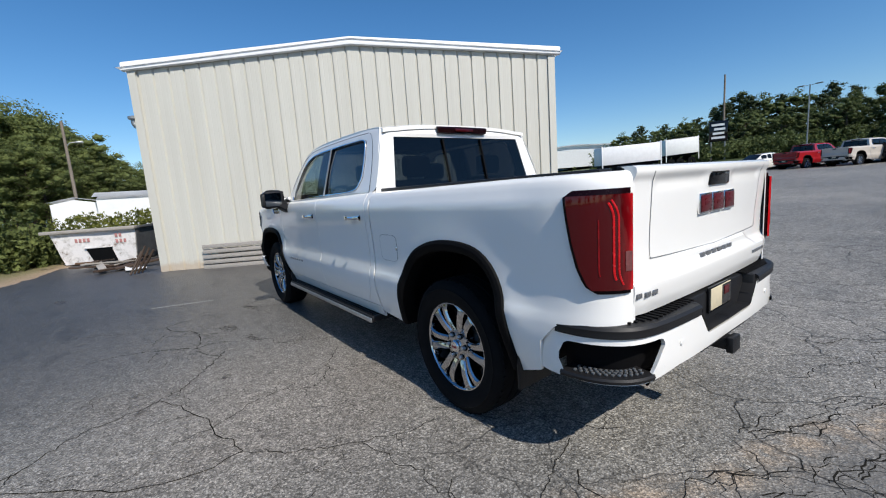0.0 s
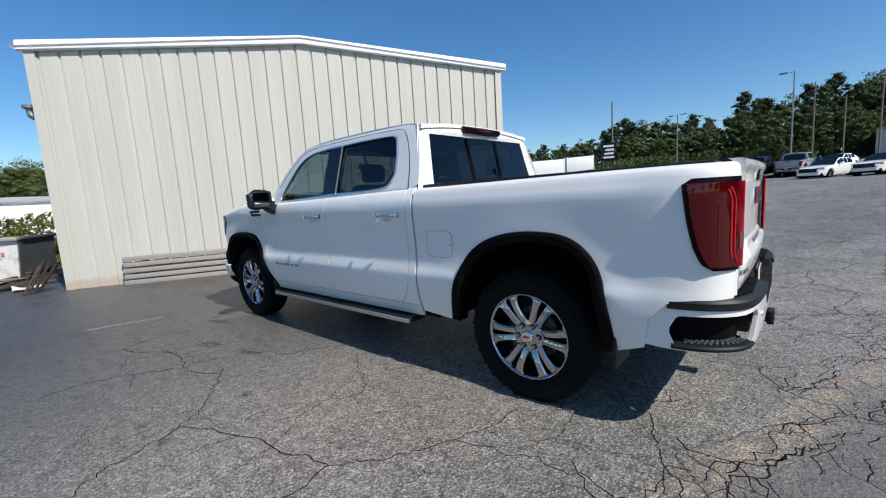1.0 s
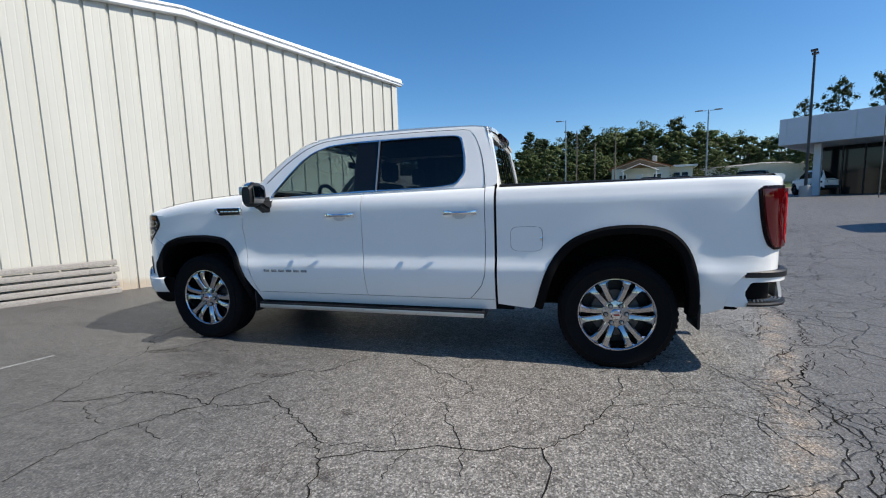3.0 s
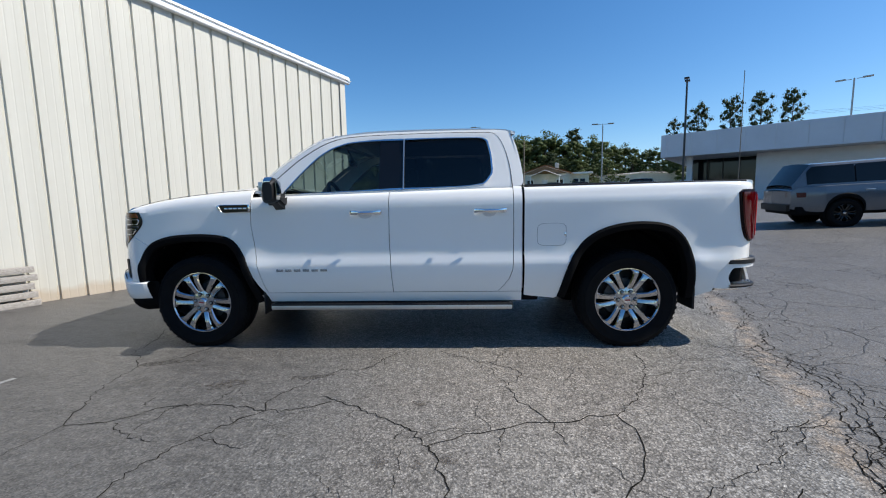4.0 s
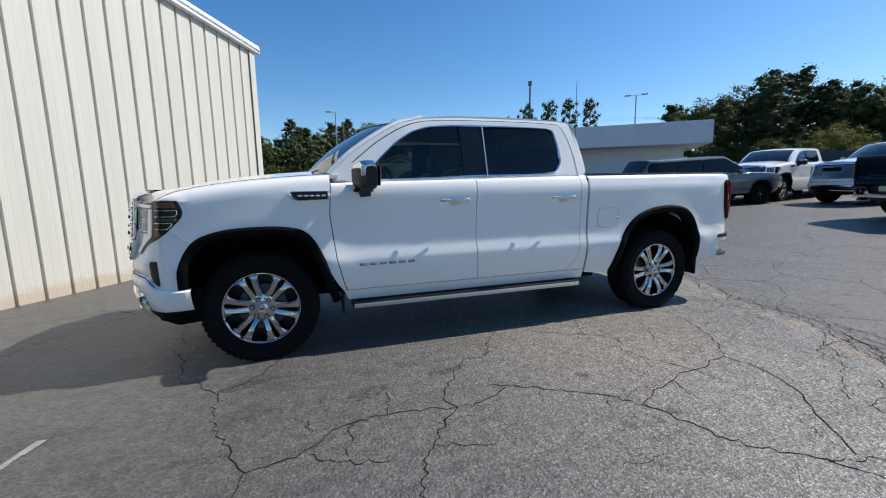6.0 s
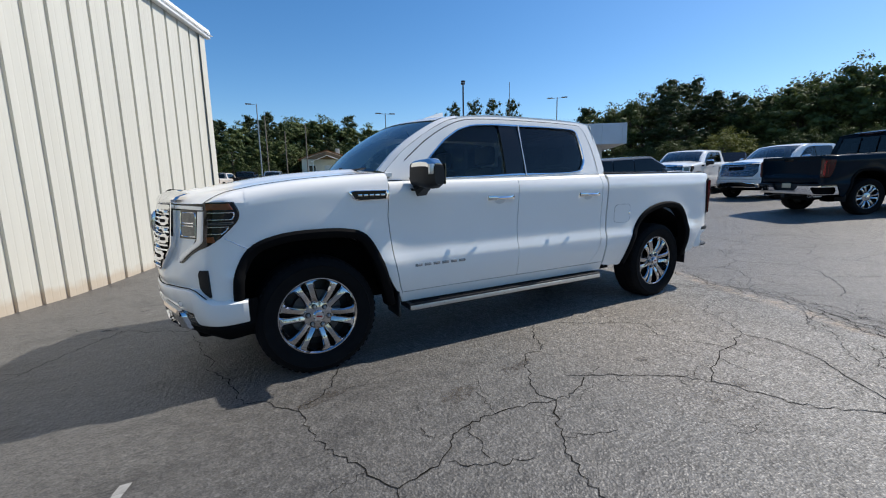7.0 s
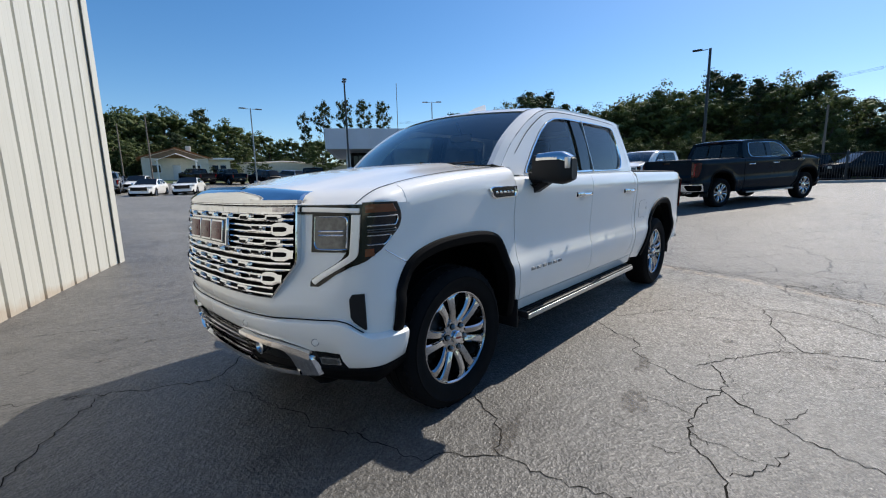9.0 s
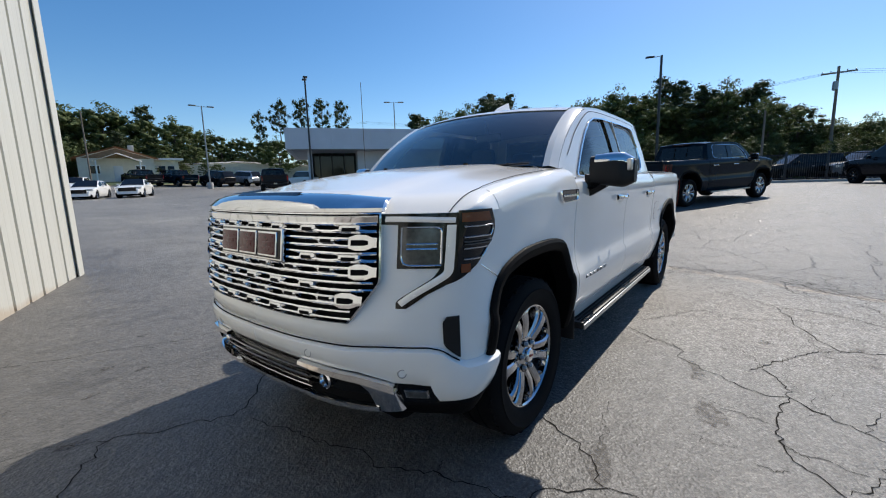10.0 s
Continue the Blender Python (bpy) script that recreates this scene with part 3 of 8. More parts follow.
# dark body behind the gaps
bm = bmesh.new()
box(bm, (0.90, -0.93, 0.45), (3.16, 0.93, 0.56))
part("inner_floor", bm, TRIM, truck)
for x0, x1 in ((0.90, 1.16), (1.93, 2.08), (3.08, 3.19)):
    bm = bmesh.new()
    box(bm, (x0, 0.905, 0.5), (x1, 0.945, 1.34))
    pair("inner_post", bm, TRIM)

# front fenders
bm = bmesh.new()
HOODLINE = [(3.10, 1.398), (3.37, 1.385), (3.74, 1.357), (3.97, 1.330), (4.15, 1.300), (4.29, 1.272), (4.45, 1.247), (4.62, 1.232)]
arch = [p for p in curve_pts([(x, z, 0) for x, z in ARCH_F], 44)]
cols = [(p.x, p.y) for p in arch if p.x < 4.15]
cols = [(4.15, 0.93)] + cols
rows = []
for x, zb in cols:
    zt = smooth_lerp(HOODLINE, x) - 0.085
    pts = []
    for k in range(25):
        z = max(zb, 0.40 + (zt - 0.40) * k / 24)
        f = lerp(FRONT_GAP, z) + 0.004
        xx = x if x > 3.5 else f + (x - 3.165) * (3.5 - f) / (3.5 - 3.165)
        pts.append(Vector((xx, side_y(xx, z), z)))
    for d, h in ((0.008, 0.03), (0.026, 0.058), (0.052, 0.076), (0.088, 0.085)):
        pts.append(pts[24] + Vector((0, -d, h)))
    rows.append(pts)
sheet(bm, rows)
bmesh.ops.remove_doubles(bm, verts=bm.verts, dist=0.0002)
hem(bm, (0, -1, 0), 0.03)
pair("front_fender", bm, WHITE)

# bonnet
bm = bmesh.new()
rows = []
for i in range(25):
    v = i / 24
    row = []
    for j in range(29):
        y = -0.905 + 1.81 * j / 28
        xc = 3.36 - 0.22 * (y / 0.9) ** 2
        xf = front_pt(front_f(abs(y) * 0.99), 1.24).x - 0.012
        x = xc + (xf - xc) * v
        c = 1 - (abs(y) / 0.905) ** 2.2
        z = smooth_lerp(HOODLINE, x) + 0.046 * c + 0.018 * (1 / (1 + math.exp((abs(y) - 0.56) / 0.025)))
        if v > 0.86:
            z -= 0.055 * ((v - 0.86) / 0.14) ** 2
        row.append((x, y, z))
    rows.append(row)
sheet(bm, rows)
hem(bm, (0, 0, -1), 0.03)
part("bonnet", bm, WHITE, truck)
bm = bmesh.new()
sheet(bm, [[(3.50 - 0.25 * (y / 0.9) ** 2 - d, y, 1.395 + h) for y in steps(-0.84, 0.84, 16)] for d, h in ((0.0, 0.0), (0.3, 0.02))])
hem(bm, (0, 0, -1), 0.04)
part("cowl_panel", bm, BLACK, truck, "black cowl panel under the windscreen")
for y0 in (0.30, -0.45):
    bm = bmesh.new()
    tube(bm, (3.36, y0, 1.425), (3.28, y0 + 0.42, 1.436), 0.010, 0.007, 8)
    tube(bm, (3.36, y0, 1.43), (3.36, y0, 1.455), 0.016, 0.014, 8)
    part("wiper", bm, BLACK, truck)


# greenhouse
def cab_y(x, z):
    y = 0.945 - (z - 1.34) * 0.295
    return y - 0.10 * max(0.0, x - 2.6)


OUTER = [(3.19, 1.335), (3.19, 1.40), (3.02, 1.565), (2.81, 1.712), (2.61, 1.818), (2.41, 1.858), (2.12, 1.876), (1.60, 1.880), (1.12, 1.876), (0.985, 1.862), (0.925, 1.74), (0.885, 1.55), (0.868, 1.38), (1.25, 1.366), (1.95, 1.352), (2.60, 1.339)]
INNER = [(2.955, 1.352), (2.94, 1.385), (2.80, 1.535), (2.66, 1.665), (2.53, 1.748), (2.38, 1.795), (2.12, 1.815), (1.60, 1.817), (1.22, 1.810), (1.165, 1.785), (1.135, 1.65), (1.125, 1.50), (1.19, 1.412), (1.34, 1.390), (1.95, 1.372), (2.60, 1.358)]


def ring_pts(ctrl, n=96):
    c = [(x, z, 0) for x, z in ctrl] + [(ctrl[0][0], ctrl[0][1], 0)]
    out = []
    for a, b in zip(c, c[1:]):
        for k in range(6):
            out.append(Vector(a).lerp(Vector(b), k / 6))
    return out


def relaxed(pts, times=2):
    for _ in range(times):
        pts = [(pts[i - 1] + pts[i] * 2 + pts[(i + 1) % len(pts)]) / 4 for i in range(len(pts))]
    return pts


ro, ri = relaxed(ring_pts(OUTER)), relaxed(ring_pts(INNER))
bm = bmesh.new()
rows = [[Vector((p.x, cab_y(p.x, p.y) + off, p.y)) for p in r] for r, off in ((ro, 0.0), ([a.lerp(b, 0.5) for a, b in zip(ro, ri)], 0.006), (ri, 0.0), (ri, -0.03))]
sheet(bm, rows, close=True)
pair("cab_side_frame", bm, WHITE)
# bright surround of the side windows
bm = bmesh.new()
ic = sum(ri, Vector()) / len(ri)
rows = []
for k, off in ((0.0, 0.004), (0.0, 0.012), (0.014, 0.012), (0.018, 0.002)):
    rows.append([Vector((p.x, cab_y(p.x, p.y) + off, p.y)) for p in [q + (ic - q).normalized() * k for q in ri]])
sheet(bm, rows, close=True)
pair("window_surround", bm, CHROME, label="bright metal window surround")


def window_patch(x0, x1, off):
    """Side glass between two stations, filled up to the surround."""
    def edge(x, up):
        best = None
        for a, b in zip(ri, ri[1:] + ri[:1]):
            if (a.x - x) * (b.x - x) <= 0 and abs(a.x - b.x) > 1e-6:
                z = a.y + (b.y - a.y) * (x - a.x) / (b.x - a.x)
                if best is None or (z > best if up else z < best):
                    best = z
        return best
    rows = []
    for x in steps(x0, x1, 16):
        zt, zb = edge(x, True), edge(x, False)
        rows.append([Vector((x, cab_y(x, z) + off + 0.012 * math.sin(math.pi * k / 5), z)) for k, z in enumerate(steps(zb, zt, 5))])
    bm = bmesh.new()
    sheet(bm, rows)
    return bm


lx = min(p.x for p in ri) + 0.004
rx = max(p.x for p in ri) - 0.004
for s, mat_glass in ((0, GLASS_FRONT), (1, GLASS_DARK)):
    bm = window_patch(2.09, rx, -0.012) if s == 0 else window_patch(lx, 1.895, -0.012)
    r = mirrored(bm)
    for d, b in ((0, bm), (1, r)):
        ob = part("window", b, mat_glass, (door_f if s == 0 else door_r)[d], "tinted window glass")
# black B pillar
bm = window_patch(1.885, 2.10, 0.002)
hem(bm, (0, -1, 0), 0.05)
pair("door_pillar", bm, GLOSSBLACK, label="gloss black door pillar")
bm = bmesh.new()
sheet(bm, [[(1.889 + d, cab_y(2, z) + 0.019, z) for z in steps(1.375, 1.81, 6)] for d in (-0.005, 0.005)])
hem(bm, (0, -1, 0), 0.012)
pair("pillar_seam", bm, SILVER)
# seam of the rear door on the cab corner
bm = bmesh.new()
seam = curve_pts([(0.966, 1.37, 0), (0.985, 1.55, 0), (1.03, 1.72, 0), (1.10, 1.835, 0), (1.22, 1.852, 0), (1.7, 1.858, 0), (2.3, 1.845, 0), (2.55, 1.80, 0), (2.80, 1.665, 0), (3.02, 1.49, 0)], 60)
sheet(bm, [[(p.x + dx, cab_y(p.x, p.y) + 0.0065, p.y + dz) for p in seam] for dx, dz in ((-0.003, -0.002), (0.003, 0.002))])
pair("door_seam", bm, TRIM)

# pillars beside the windscreen, windscreen, roof
edge_pts = curve_pts([(3.19, 1.40, 0), (3.02, 1.565, 0), (2.81, 1.712, 0), (2.61, 1.818, 0), (2.47, 1.852, 0)], 16)
side_edge = [Vector((p.x, cab_y(p.x, p.y), p.y)) for p in edge_pts]
glass_edge = [Vector((p.x + 0.035, cab_y(p.x, p.y) - 0.085, p.y + 0.014)) for p in edge_pts]
bm = bmesh.new()
sheet(bm, [side_edge, [a.lerp(b, 0.5) + Vector((0.012, 0, 0.010)) for a, b in zip(side_edge, glass_edge)], glass_edge])
pair("windscreen_pillar", bm, WHITE)


def screen_pt(e, u, off=0.0):
    """Across the windscreen at the height of its edge point e; u from -1 to 1."""
    k = 1 - u * u
    return Vector((e.x + 0.15 * k + off, e.y * u, e.z + 0.024 * k + off * 0.6))


bm = bmesh.new()
sheet(bm, [[screen_pt(e, u) for u in steps(-1, 1, 20)] for e in glass_edge])
part("windscreen", bm, GLASS_SHIELD, truck, "large raked windscreen glass")
bm = bmesh.new()
sheet(bm, [[screen_pt(e, u, 0.006) for u in steps(-1, 1, 20)] for e in glass_edge[-4:]])
part("roof_header", bm, WHITE, truck)
bm = bmesh.new()
rows = []
roof_x = steps(0.0, 1.0, 22)
for f in roof_x:
    row = []
    for u in steps(-1, 1, 24):
        e = screen_pt(glass_edge[-1], u)
        xr = 0.93 + 0.02 * (1 - u * u)
        x = e.x + (xr - e.x) * f
        zedge = smooth_lerp([(0.93, 1.856), (1.05, 1.880), (1.6, 1.896), (2.12, 1.891), (2.41, 1.868), (2.47, 1.855), (2.65, 1.852)], x)
        ye = cab_y(min(x, 2.5), zedge)
        crown = 0.041 * (1 - abs(u) ** 2.6)
        row.append((x, ye * u, zedge + crown - (0.012 * math.exp(-(((abs(u) - 0.80) / 0.03) ** 2)))))
    rows.append(row)
sheet(bm, rows)
hem(bm, (0, 0, -1), 0.03)
part("roof", bm, WHITE, truck)
bm = bmesh.new()
fin = [[(2.20 + 0.26 * v, w * 0.028 * (1 - v * 0.8) * (1 - h), 1.928 + 0.105 * h * (1 - v) ** 0.7) for h, w in ((0.0, 1), (0.55, 0.8), (1.0, 0), (0.55, -0.8), (0.0, -1))] for v in steps(0, 0.97, 7)]
sheet(bm, fin)
part("roof_antenna", bm, WHITE, truck, "white shark fin antenna")

# rear of the cab with its window
def back_x(z):
    return 0.955 - (1.86 - z) * 0.20


def back_ring(y0, z0, y1, z1, bow):
    out = []
    for u in steps(-1, 1, 12):
        out.append((u * y0, z0, bow * u * u))
    for u in steps(1, -1, 12):
        out.append((u * y1, z1, bow * u * u))
    return [Vector((back_x(z) + 0.06 * 0 + b, y, z)) for y, z, b in out]


bm = bmesh.new()
o, i_ = back_ring(0.942, 1.33, 0.797, 1.866, 0.012), back_ring(0.765, 1.385, 0.695, 1.795, 0.0)
o = [p + Vector((0.0, 0, 0)) for p in o]
sheet(bm, [o, [a.lerp(b, 0.6) + Vector((-0.012, 0, 0)) for a, b in zip(o, i_)], i_, [p + Vector((0.03, 0, 0)) for p in i_]], close=True)
part("cab_back", bm, WHITE, truck)
bm = bmesh.new()
sheet(bm, [[(back_x(z) + 0.008, y * (0.765 - (z - 1.385) * 0.171), z) for y in steps(-1, 1, 10)] for z in steps(1.385, 1.795, 6)])
rear_glass = part("rear_window", bm, GLASS_DARK, truck, "dark tinted rear window")
for y0 in (-0.215, 0.215):
    bm = bmesh.new()
    box(bm, (back_x(1.6) - 0.05, y0 - 0.008, 1.40), (back_x(1.6) - 0.042, y0 + 0.008, 1.785), m=None)
    for v in bm.verts:
        v.co.x += (v.co.z - 1.6) * 0.2 + 0.043
    part("slider_frame", bm, TRIM, rear_glass)
bm = bmesh.new()
box(bm, (0.872, -0.88, 0.5), (0.885, 0.88, 1.36))
part("cab_back_panel", bm, WHITE, truck)
bm = bmesh.new()
sheet(bm, [[(0.925 - d + 0.008 * abs(u), 0.27 * u * k, 1.888 + h) for u in steps(-1, 1, 8)] for d, h, k in ((-0.05, 0.006, 0.9), (0.012, -0.004, 1.0), (0.026, -0.018, 1.03), (0.020, -0.055, 1.0), (-0.02, -0.062, 0.95))])
hem(bm, (1, 0, 0), 0.02)
brake = part("high_brake_light", bm, DARKLENS, truck, "smoked red high brake light")
bm = bmesh.new()
box(bm, (0.893, -0.10, 1.842), (0.903, 0.10, 1.868), 0.004)
part("lens", bm, REDLENS, brake)

# arch trims, wheel housings
for arch_ctrl, xc, rad in ((ARCH_R, 0.0, 0.60), (ARCH_F, 3.745, 0.59)):
    a = curve_pts([(x, z, 0) for x, z in arch_ctrl], 44)
    rows = []
    for i, p in enumerate(a):
        t_ = (a[min(i + 1, 44)] - a[max(i - 1, 0)]).normalized()
        n = Vector((t_.y, -t_.x, 0))
        if n.dot(Vector((xc, 0.45, 0)) - p) < 0:
            n = -n
        y0 = side_y(p.x, p.y)
        rows.append([Vector((p.x + n.x * d, y0 + o_, p.y + n.y * d)) for d, o_ in ((-0.004, 0.0), (0.0, 0.014), (0.016, 0.022), (0.045, 0.018), (0.062, 0.004), (0.064, -0.09))])
    bm = bmesh.new()
    sheet(bm, rows)
    pair("arch_trim", bm, TRIM, label="black plastic wheel arch trim")
    bm = bmesh.new()
    rows = []
    for k in range(25):
        an = math.pi * (0.97 * k / 24 + 0.015)
        rows.append([(xc + rad * math.cos(an), y, 0.405 + rad * math.sin(an)) for y in (0.50, 0.7, 0.93)])
    sheet(bm, rows)
    sheet(bm, [[(xc + r_ * math.cos(math.pi * k / 16), 0.505, 0.405 + r_ * math.sin(math.pi * k / 16)) for k in range(17)] for r_ in (0.02, rad)])
    pair("wheel_housing", bm, TRIM)

# wheels
def make_wheel():
    bm = bmesh.new()
    lathe(bm, [(0.269, -0.01), (0.257, -0.05), (0.249, -0.12), (0.249, -0.22), (0.273, -0.24)], 48)
    lathe(bm, [(0.02, -0.13), (0.247, -0.14)], 40)
    wheel = part("wheel", bm, surface("wheel_barrel", (0.022, 0.022, 0.023), 0.45, metal=0.3, vary=0.3), None)
    bm = bmesh.new()
    lathe(bm, [(0.0, -0.085), (0.175, -0.085), (0.178, -0.09), (0.178, -0.11)], 40)
    part("brake_disc", bm, surface("brake_steel", (0.10, 0.10, 0.10), 0.4, metal=0.8, vary=0.3, scale=20), wheel)
    bm = bmesh.new()
    lathe(bm, [(0.267, -0.018), (0.274, 0.002), (0.288, 0.012), (0.324, 0.023), (0.353, 0.022), (0.362, 0.027), (0.366, 0.020), (0.392, 0.010), (0.408, -0.006), (0.417, -0.03), (0.419, -0.08), (0.413, -0.083), (0.413, -0.093), (0.419, -0.096), (0.419, -0.15), (0.413, -0.153), (0.413, -0.163), (0.419, -0.166), (0.416, -0.22), (0.395, -0.245), (0.34, -0.26), (0.273, -0.24)], 56)
    for k in range(54):
        an = 2 * math.pi * k / 54
        m = Matrix.Rotation(-an, 4, "Y")
        box(bm, (0.398, -0.040, -0.014), (0.4165, -0.006 if k % 2 else -0.012, 0.010), m=m)
    part("tyre", bm, RUBBER, wheel, "black ribbed rubber tyre")
    bm = bmesh.new()
    lathe(bm, [(0.260, -0.055), (0.2585, -0.010), (0.266, -0.001), (0.277, -0.002), (0.282, -0.012)], 64)
    part("rim_lip", bm, WHEELCHROME, wheel)
    bm = bmesh.new()
    lathe(bm, [(0.0, -0.020), (0.050, -0.020), (0.080, -0.026), (0.102, -0.030), (0.108, -0.045), (0.108, -0.075)], 36)
    # six pairs of spokes: a narrow slot inside each pair, wide windows between
    EDGES = [(0.094, 0.4, 29.0, -0.026), (0.115, 1.3, 24.0, -0.019), (0.142, 2.1, 20.2, -0.011), (0.178, 2.9, 17.6, -0.004), (0.214, 3.5, 16.6, -0.002), (0.240, 3.9, 17.0, -0.004), (0.253, 3.4, 19.0, -0.006), (0.262, 0.6, 29.0, -0.009)]
    for k in range(6):
        for s in (-1, 1):
            rows = []
            for r, a0, a1, d in EDGES:
                sec = []
                for q, h in ((0.0, -0.060), (0.0, -0.013), (0.14, -0.004), (0.55, 0.001), (0.80, 0.002), (1.0, -0.009), (1.10, -0.060)):
                    an = math.radians(60 * k + s * (a0 + (a1 - a0) * q))
                    sec.append(Vector((r * math.cos(an), d + h, r * math.sin(an))))
                rows.append(sec)
            sheet(bm, rows)
    part("rim", bm, WHEELCHROME, wheel, "chrome six twin spoke rim")
    bm = bmesh.new()
    lathe(bm, [(0.0, 0.004), (0.032, 0.002), (0.039, -0.005), (0.041, -0.024)], 28)
    cap = part("centre_cap", bm, CHROME, wheel)
    bm = bmesh.new()
    box(bm, (-0.020, 0.0015, -0.006), (0.020, 0.0055, 0.006), 0.001)
    part("emblem", bm, surface("emblem_red", (0.35, 0.03, 0.03), 0.3), cap)
    for k in range(6):
        an = 2 * math.pi * k / 6
        bm = bmesh.new()
        lathe(bm, [(0.0, 0.000), (0.008, 0.000), (0.011, -0.004), (0.013, -0.026)], 6, at=(0.072 * math.cos(an), 0, 0.072 * math.sin(an)))
        part("lug_nut", bm, SILVER, wheel)
        bm = bmesh.new()
        lathe(bm, [(0.0135, -0.021), (0.018, -0.0195), (0.0185, -0.026)], 14, at=(0.072 * math.cos(an), 0, 0.072 * math.sin(an)))
        part("lug_recess", bm, TRIM, wheel)
    return wheel


wheel = make_wheel()
wheel.parent = truck
wheel.matrix_basis = pose(0, 0.957, 0.405, 0, 3)
for m in (pose(3.745, 0.957, 0.405, 0, -9), pose(0, -0.957, 0.405, 0, 0, 180), pose(3.745, -0.957, 0.405, 0, 25, 180)):
    copy_thing(wheel, m)

# underbody, running boards, mud flaps
bm = bmesh.new()
box(bm, (-0.95, -0.5, 0.36), (4.2, 0.5, 0.62), 0.02)
box(bm, (0.75, -0.92, 0.405), (3.0, 0.92, 0.46))
tube(bm, (0, -0.75, 0.405), (0, 0.75, 0.405), 0.06)
tube(bm, (3.745, -0.75, 0.405), (3.745, 0.75, 0.405), 0.05)
box(bm, (-0.15, -0.2, 0.25), (0.15, 0.1, 0.5), 0.06)
box(bm, (4.05, -0.72, 0.30), (4.5, 0.72, 0.52), 0.05)
part("underbody", bm, TRIM, truck)
bm = bmesh.new()
box(bm, (0.97, 0.84, 0.352), (3.08, 1.015, 0.400), 0.008)
boards = pair("running_board", bm, BLACK, label="black running board with bright side strip")
for s, b in ((1, boards[0]), (-1, boards[1])):
    bm = bmesh.new()
    box(bm, (0.98, s * 1.017 - 0.006, 0.350), (3.07, s * 1.017 + 0.006, 0.384), 0.003)
    part("side_strip", bm, SILVER, b, "brushed metal side strip")
    bm = bmesh.new()
    for k in range(5):
        box(bm, (1.0, s * (0.89 + k * 0.026) - 0.006, 0.400), (3.05, s * (0.89 + k * 0.026) + 0.006, 0.405))
    part("tread", bm, RUBBER, b)
bm = bmesh.new()
box(bm, (-0.545, 0.72, 0.325), (-0.525, 0.97, 0.62), 0.006)
pair("mud_flap", bm, BLACK)
bm = bmesh.new()
box(bm, (3.14, 0.74, 0.30), (3.155, 0.98, 0.50), 0.005)
pair("mud_flap", bm, BLACK)

# grey that imitates the soft shade on the white behind the handles
CUPSHADE = surface("cup_shade_grey", (0.62, 0.62, 0.61), 0.3, vary=0.05)
# door handles, fuel door, badges, fender vent
for x0, door in ((2.075, door_f), (1.025, door_r)):
    for s, d in ((1, door[0]), (-1, door[1])):
        bm = bmesh.new()
        rows = []
        for f in steps(0, 1, 14):
            x = x0 + 0.265 * f
            bow = 0.020 + 0.026 * math.sin(math.pi * min(1, max(0, f))) ** 0.5
            y = side_y(x, 1.185) + bow
            w = 0.0135 + 0.007 * (1 if f < 0.20 or f > 0.72 else 0)
            rows.append([(x, s * (y - 0.012), 1.185 - w), (x, s * y, 1.185 - w * 0.8), (x, s * (y + 0.004), 1.185), (x, s * y, 1.185 + w * 0.8), (x, s * (y - 0.012), 1.185 + w)])
        sheet(bm, rows, close=True)
        h = part("handle", bm, CHROME, d, "chrome door handle")
        # flat grey disc painted for the shade of the handle's hollow
        bm = bmesh.new()
        lathe(bm, [(0.0, 0.002), (0.040, 0.003), (0.046, 0.001)], 24)
        for v in bm.verts:
            v.co = Vector((x0 + 0.14 + v.co.x * 1.25, s * (side_y(x0, 1.172) - 0.001 + v.co.y * 0.5), 1.168 + v.co.z * 0.75))
        part("handle_cup", bm, CUPSHADE, d)
bm = bmesh.new()
out = []
for k in range(32):
    an = 2 * math.pi * k / 32
    c, s = math.cos(an), math.sin(an)
    out.append((0.648 + 0.118 * math.copysign(abs(c) ** 0.42, c), 0.975 + 0.093 * math.copysign(abs(s) ** 0.42, s)))
sheet(bm, [[(0.648 + (x - 0.648) * k, side_y(x, z) + o_, 0.975 + (z - 0.975) * k) for x, z in out] for k, o_ in ((1.018, 0.0005), (1.018, 0.0015), (1.0, 0.0015))], close=True)
fuel = part("fuel_door_seam", bm, TRIM, truck)
bm = bmesh.new()
sheet(bm, [[(0.648 + (x - 0.648) * k, side_y(0.648 + (x - 0.648) * k, 0.975 + (z - 0.975) * k) + 0.002, 0.975 + (z - 0.975) * k) for x, z in out] for k in (1.0, 0.66, 0.33, 0.02)], close=True)
part("fuel_door", bm, WHITE, truck)
bm = bmesh.new()
box(bm, (0.530, side_y(0.54, 0.975) - 0.004, 0.962), (0.546, side_y(0.54, 0.975) + 0.006, 0.990), 0.003)
part("fuel_door_catch", bm, CHROME, truck)
GREYBADGE = surface("grey_badge", (0.30, 0.31, 0.32), 0.3, metal=0.7, vary=0.1)
for s, d in ((1, door_f[0]), (-1, door_f[1])):
    for k in range(6):
        bm = bmesh.new()
        x = 2.985 - k * 0.078
        box(bm, (x - 0.029, side_y(x, 0.695) - 0.002, 0.684), (x + 0.029, side_y(x, 0.695) + 0.005, 0.707), 0.003)
        box(bm, (x - 0.012, side_y(x, 0.695) + 0.004, 0.691), (x + 0.018, side_y(x, 0.695) + 0.008, 0.700), 0.001)
        if s < 0:
            bm2 = mirrored(bm)
            bm.free()
            bm = bm2
        part("badge_block", bm, GREYBADGE, d, "grey metal badge block")
bm = bmesh.new()
outline = [(3.505, 1.262), (3.475, 1.272), (3.215, 1.272), (3.207, 1.235), (3.215, 1.208), (3.44, 1.202), (3.475, 1.215)]
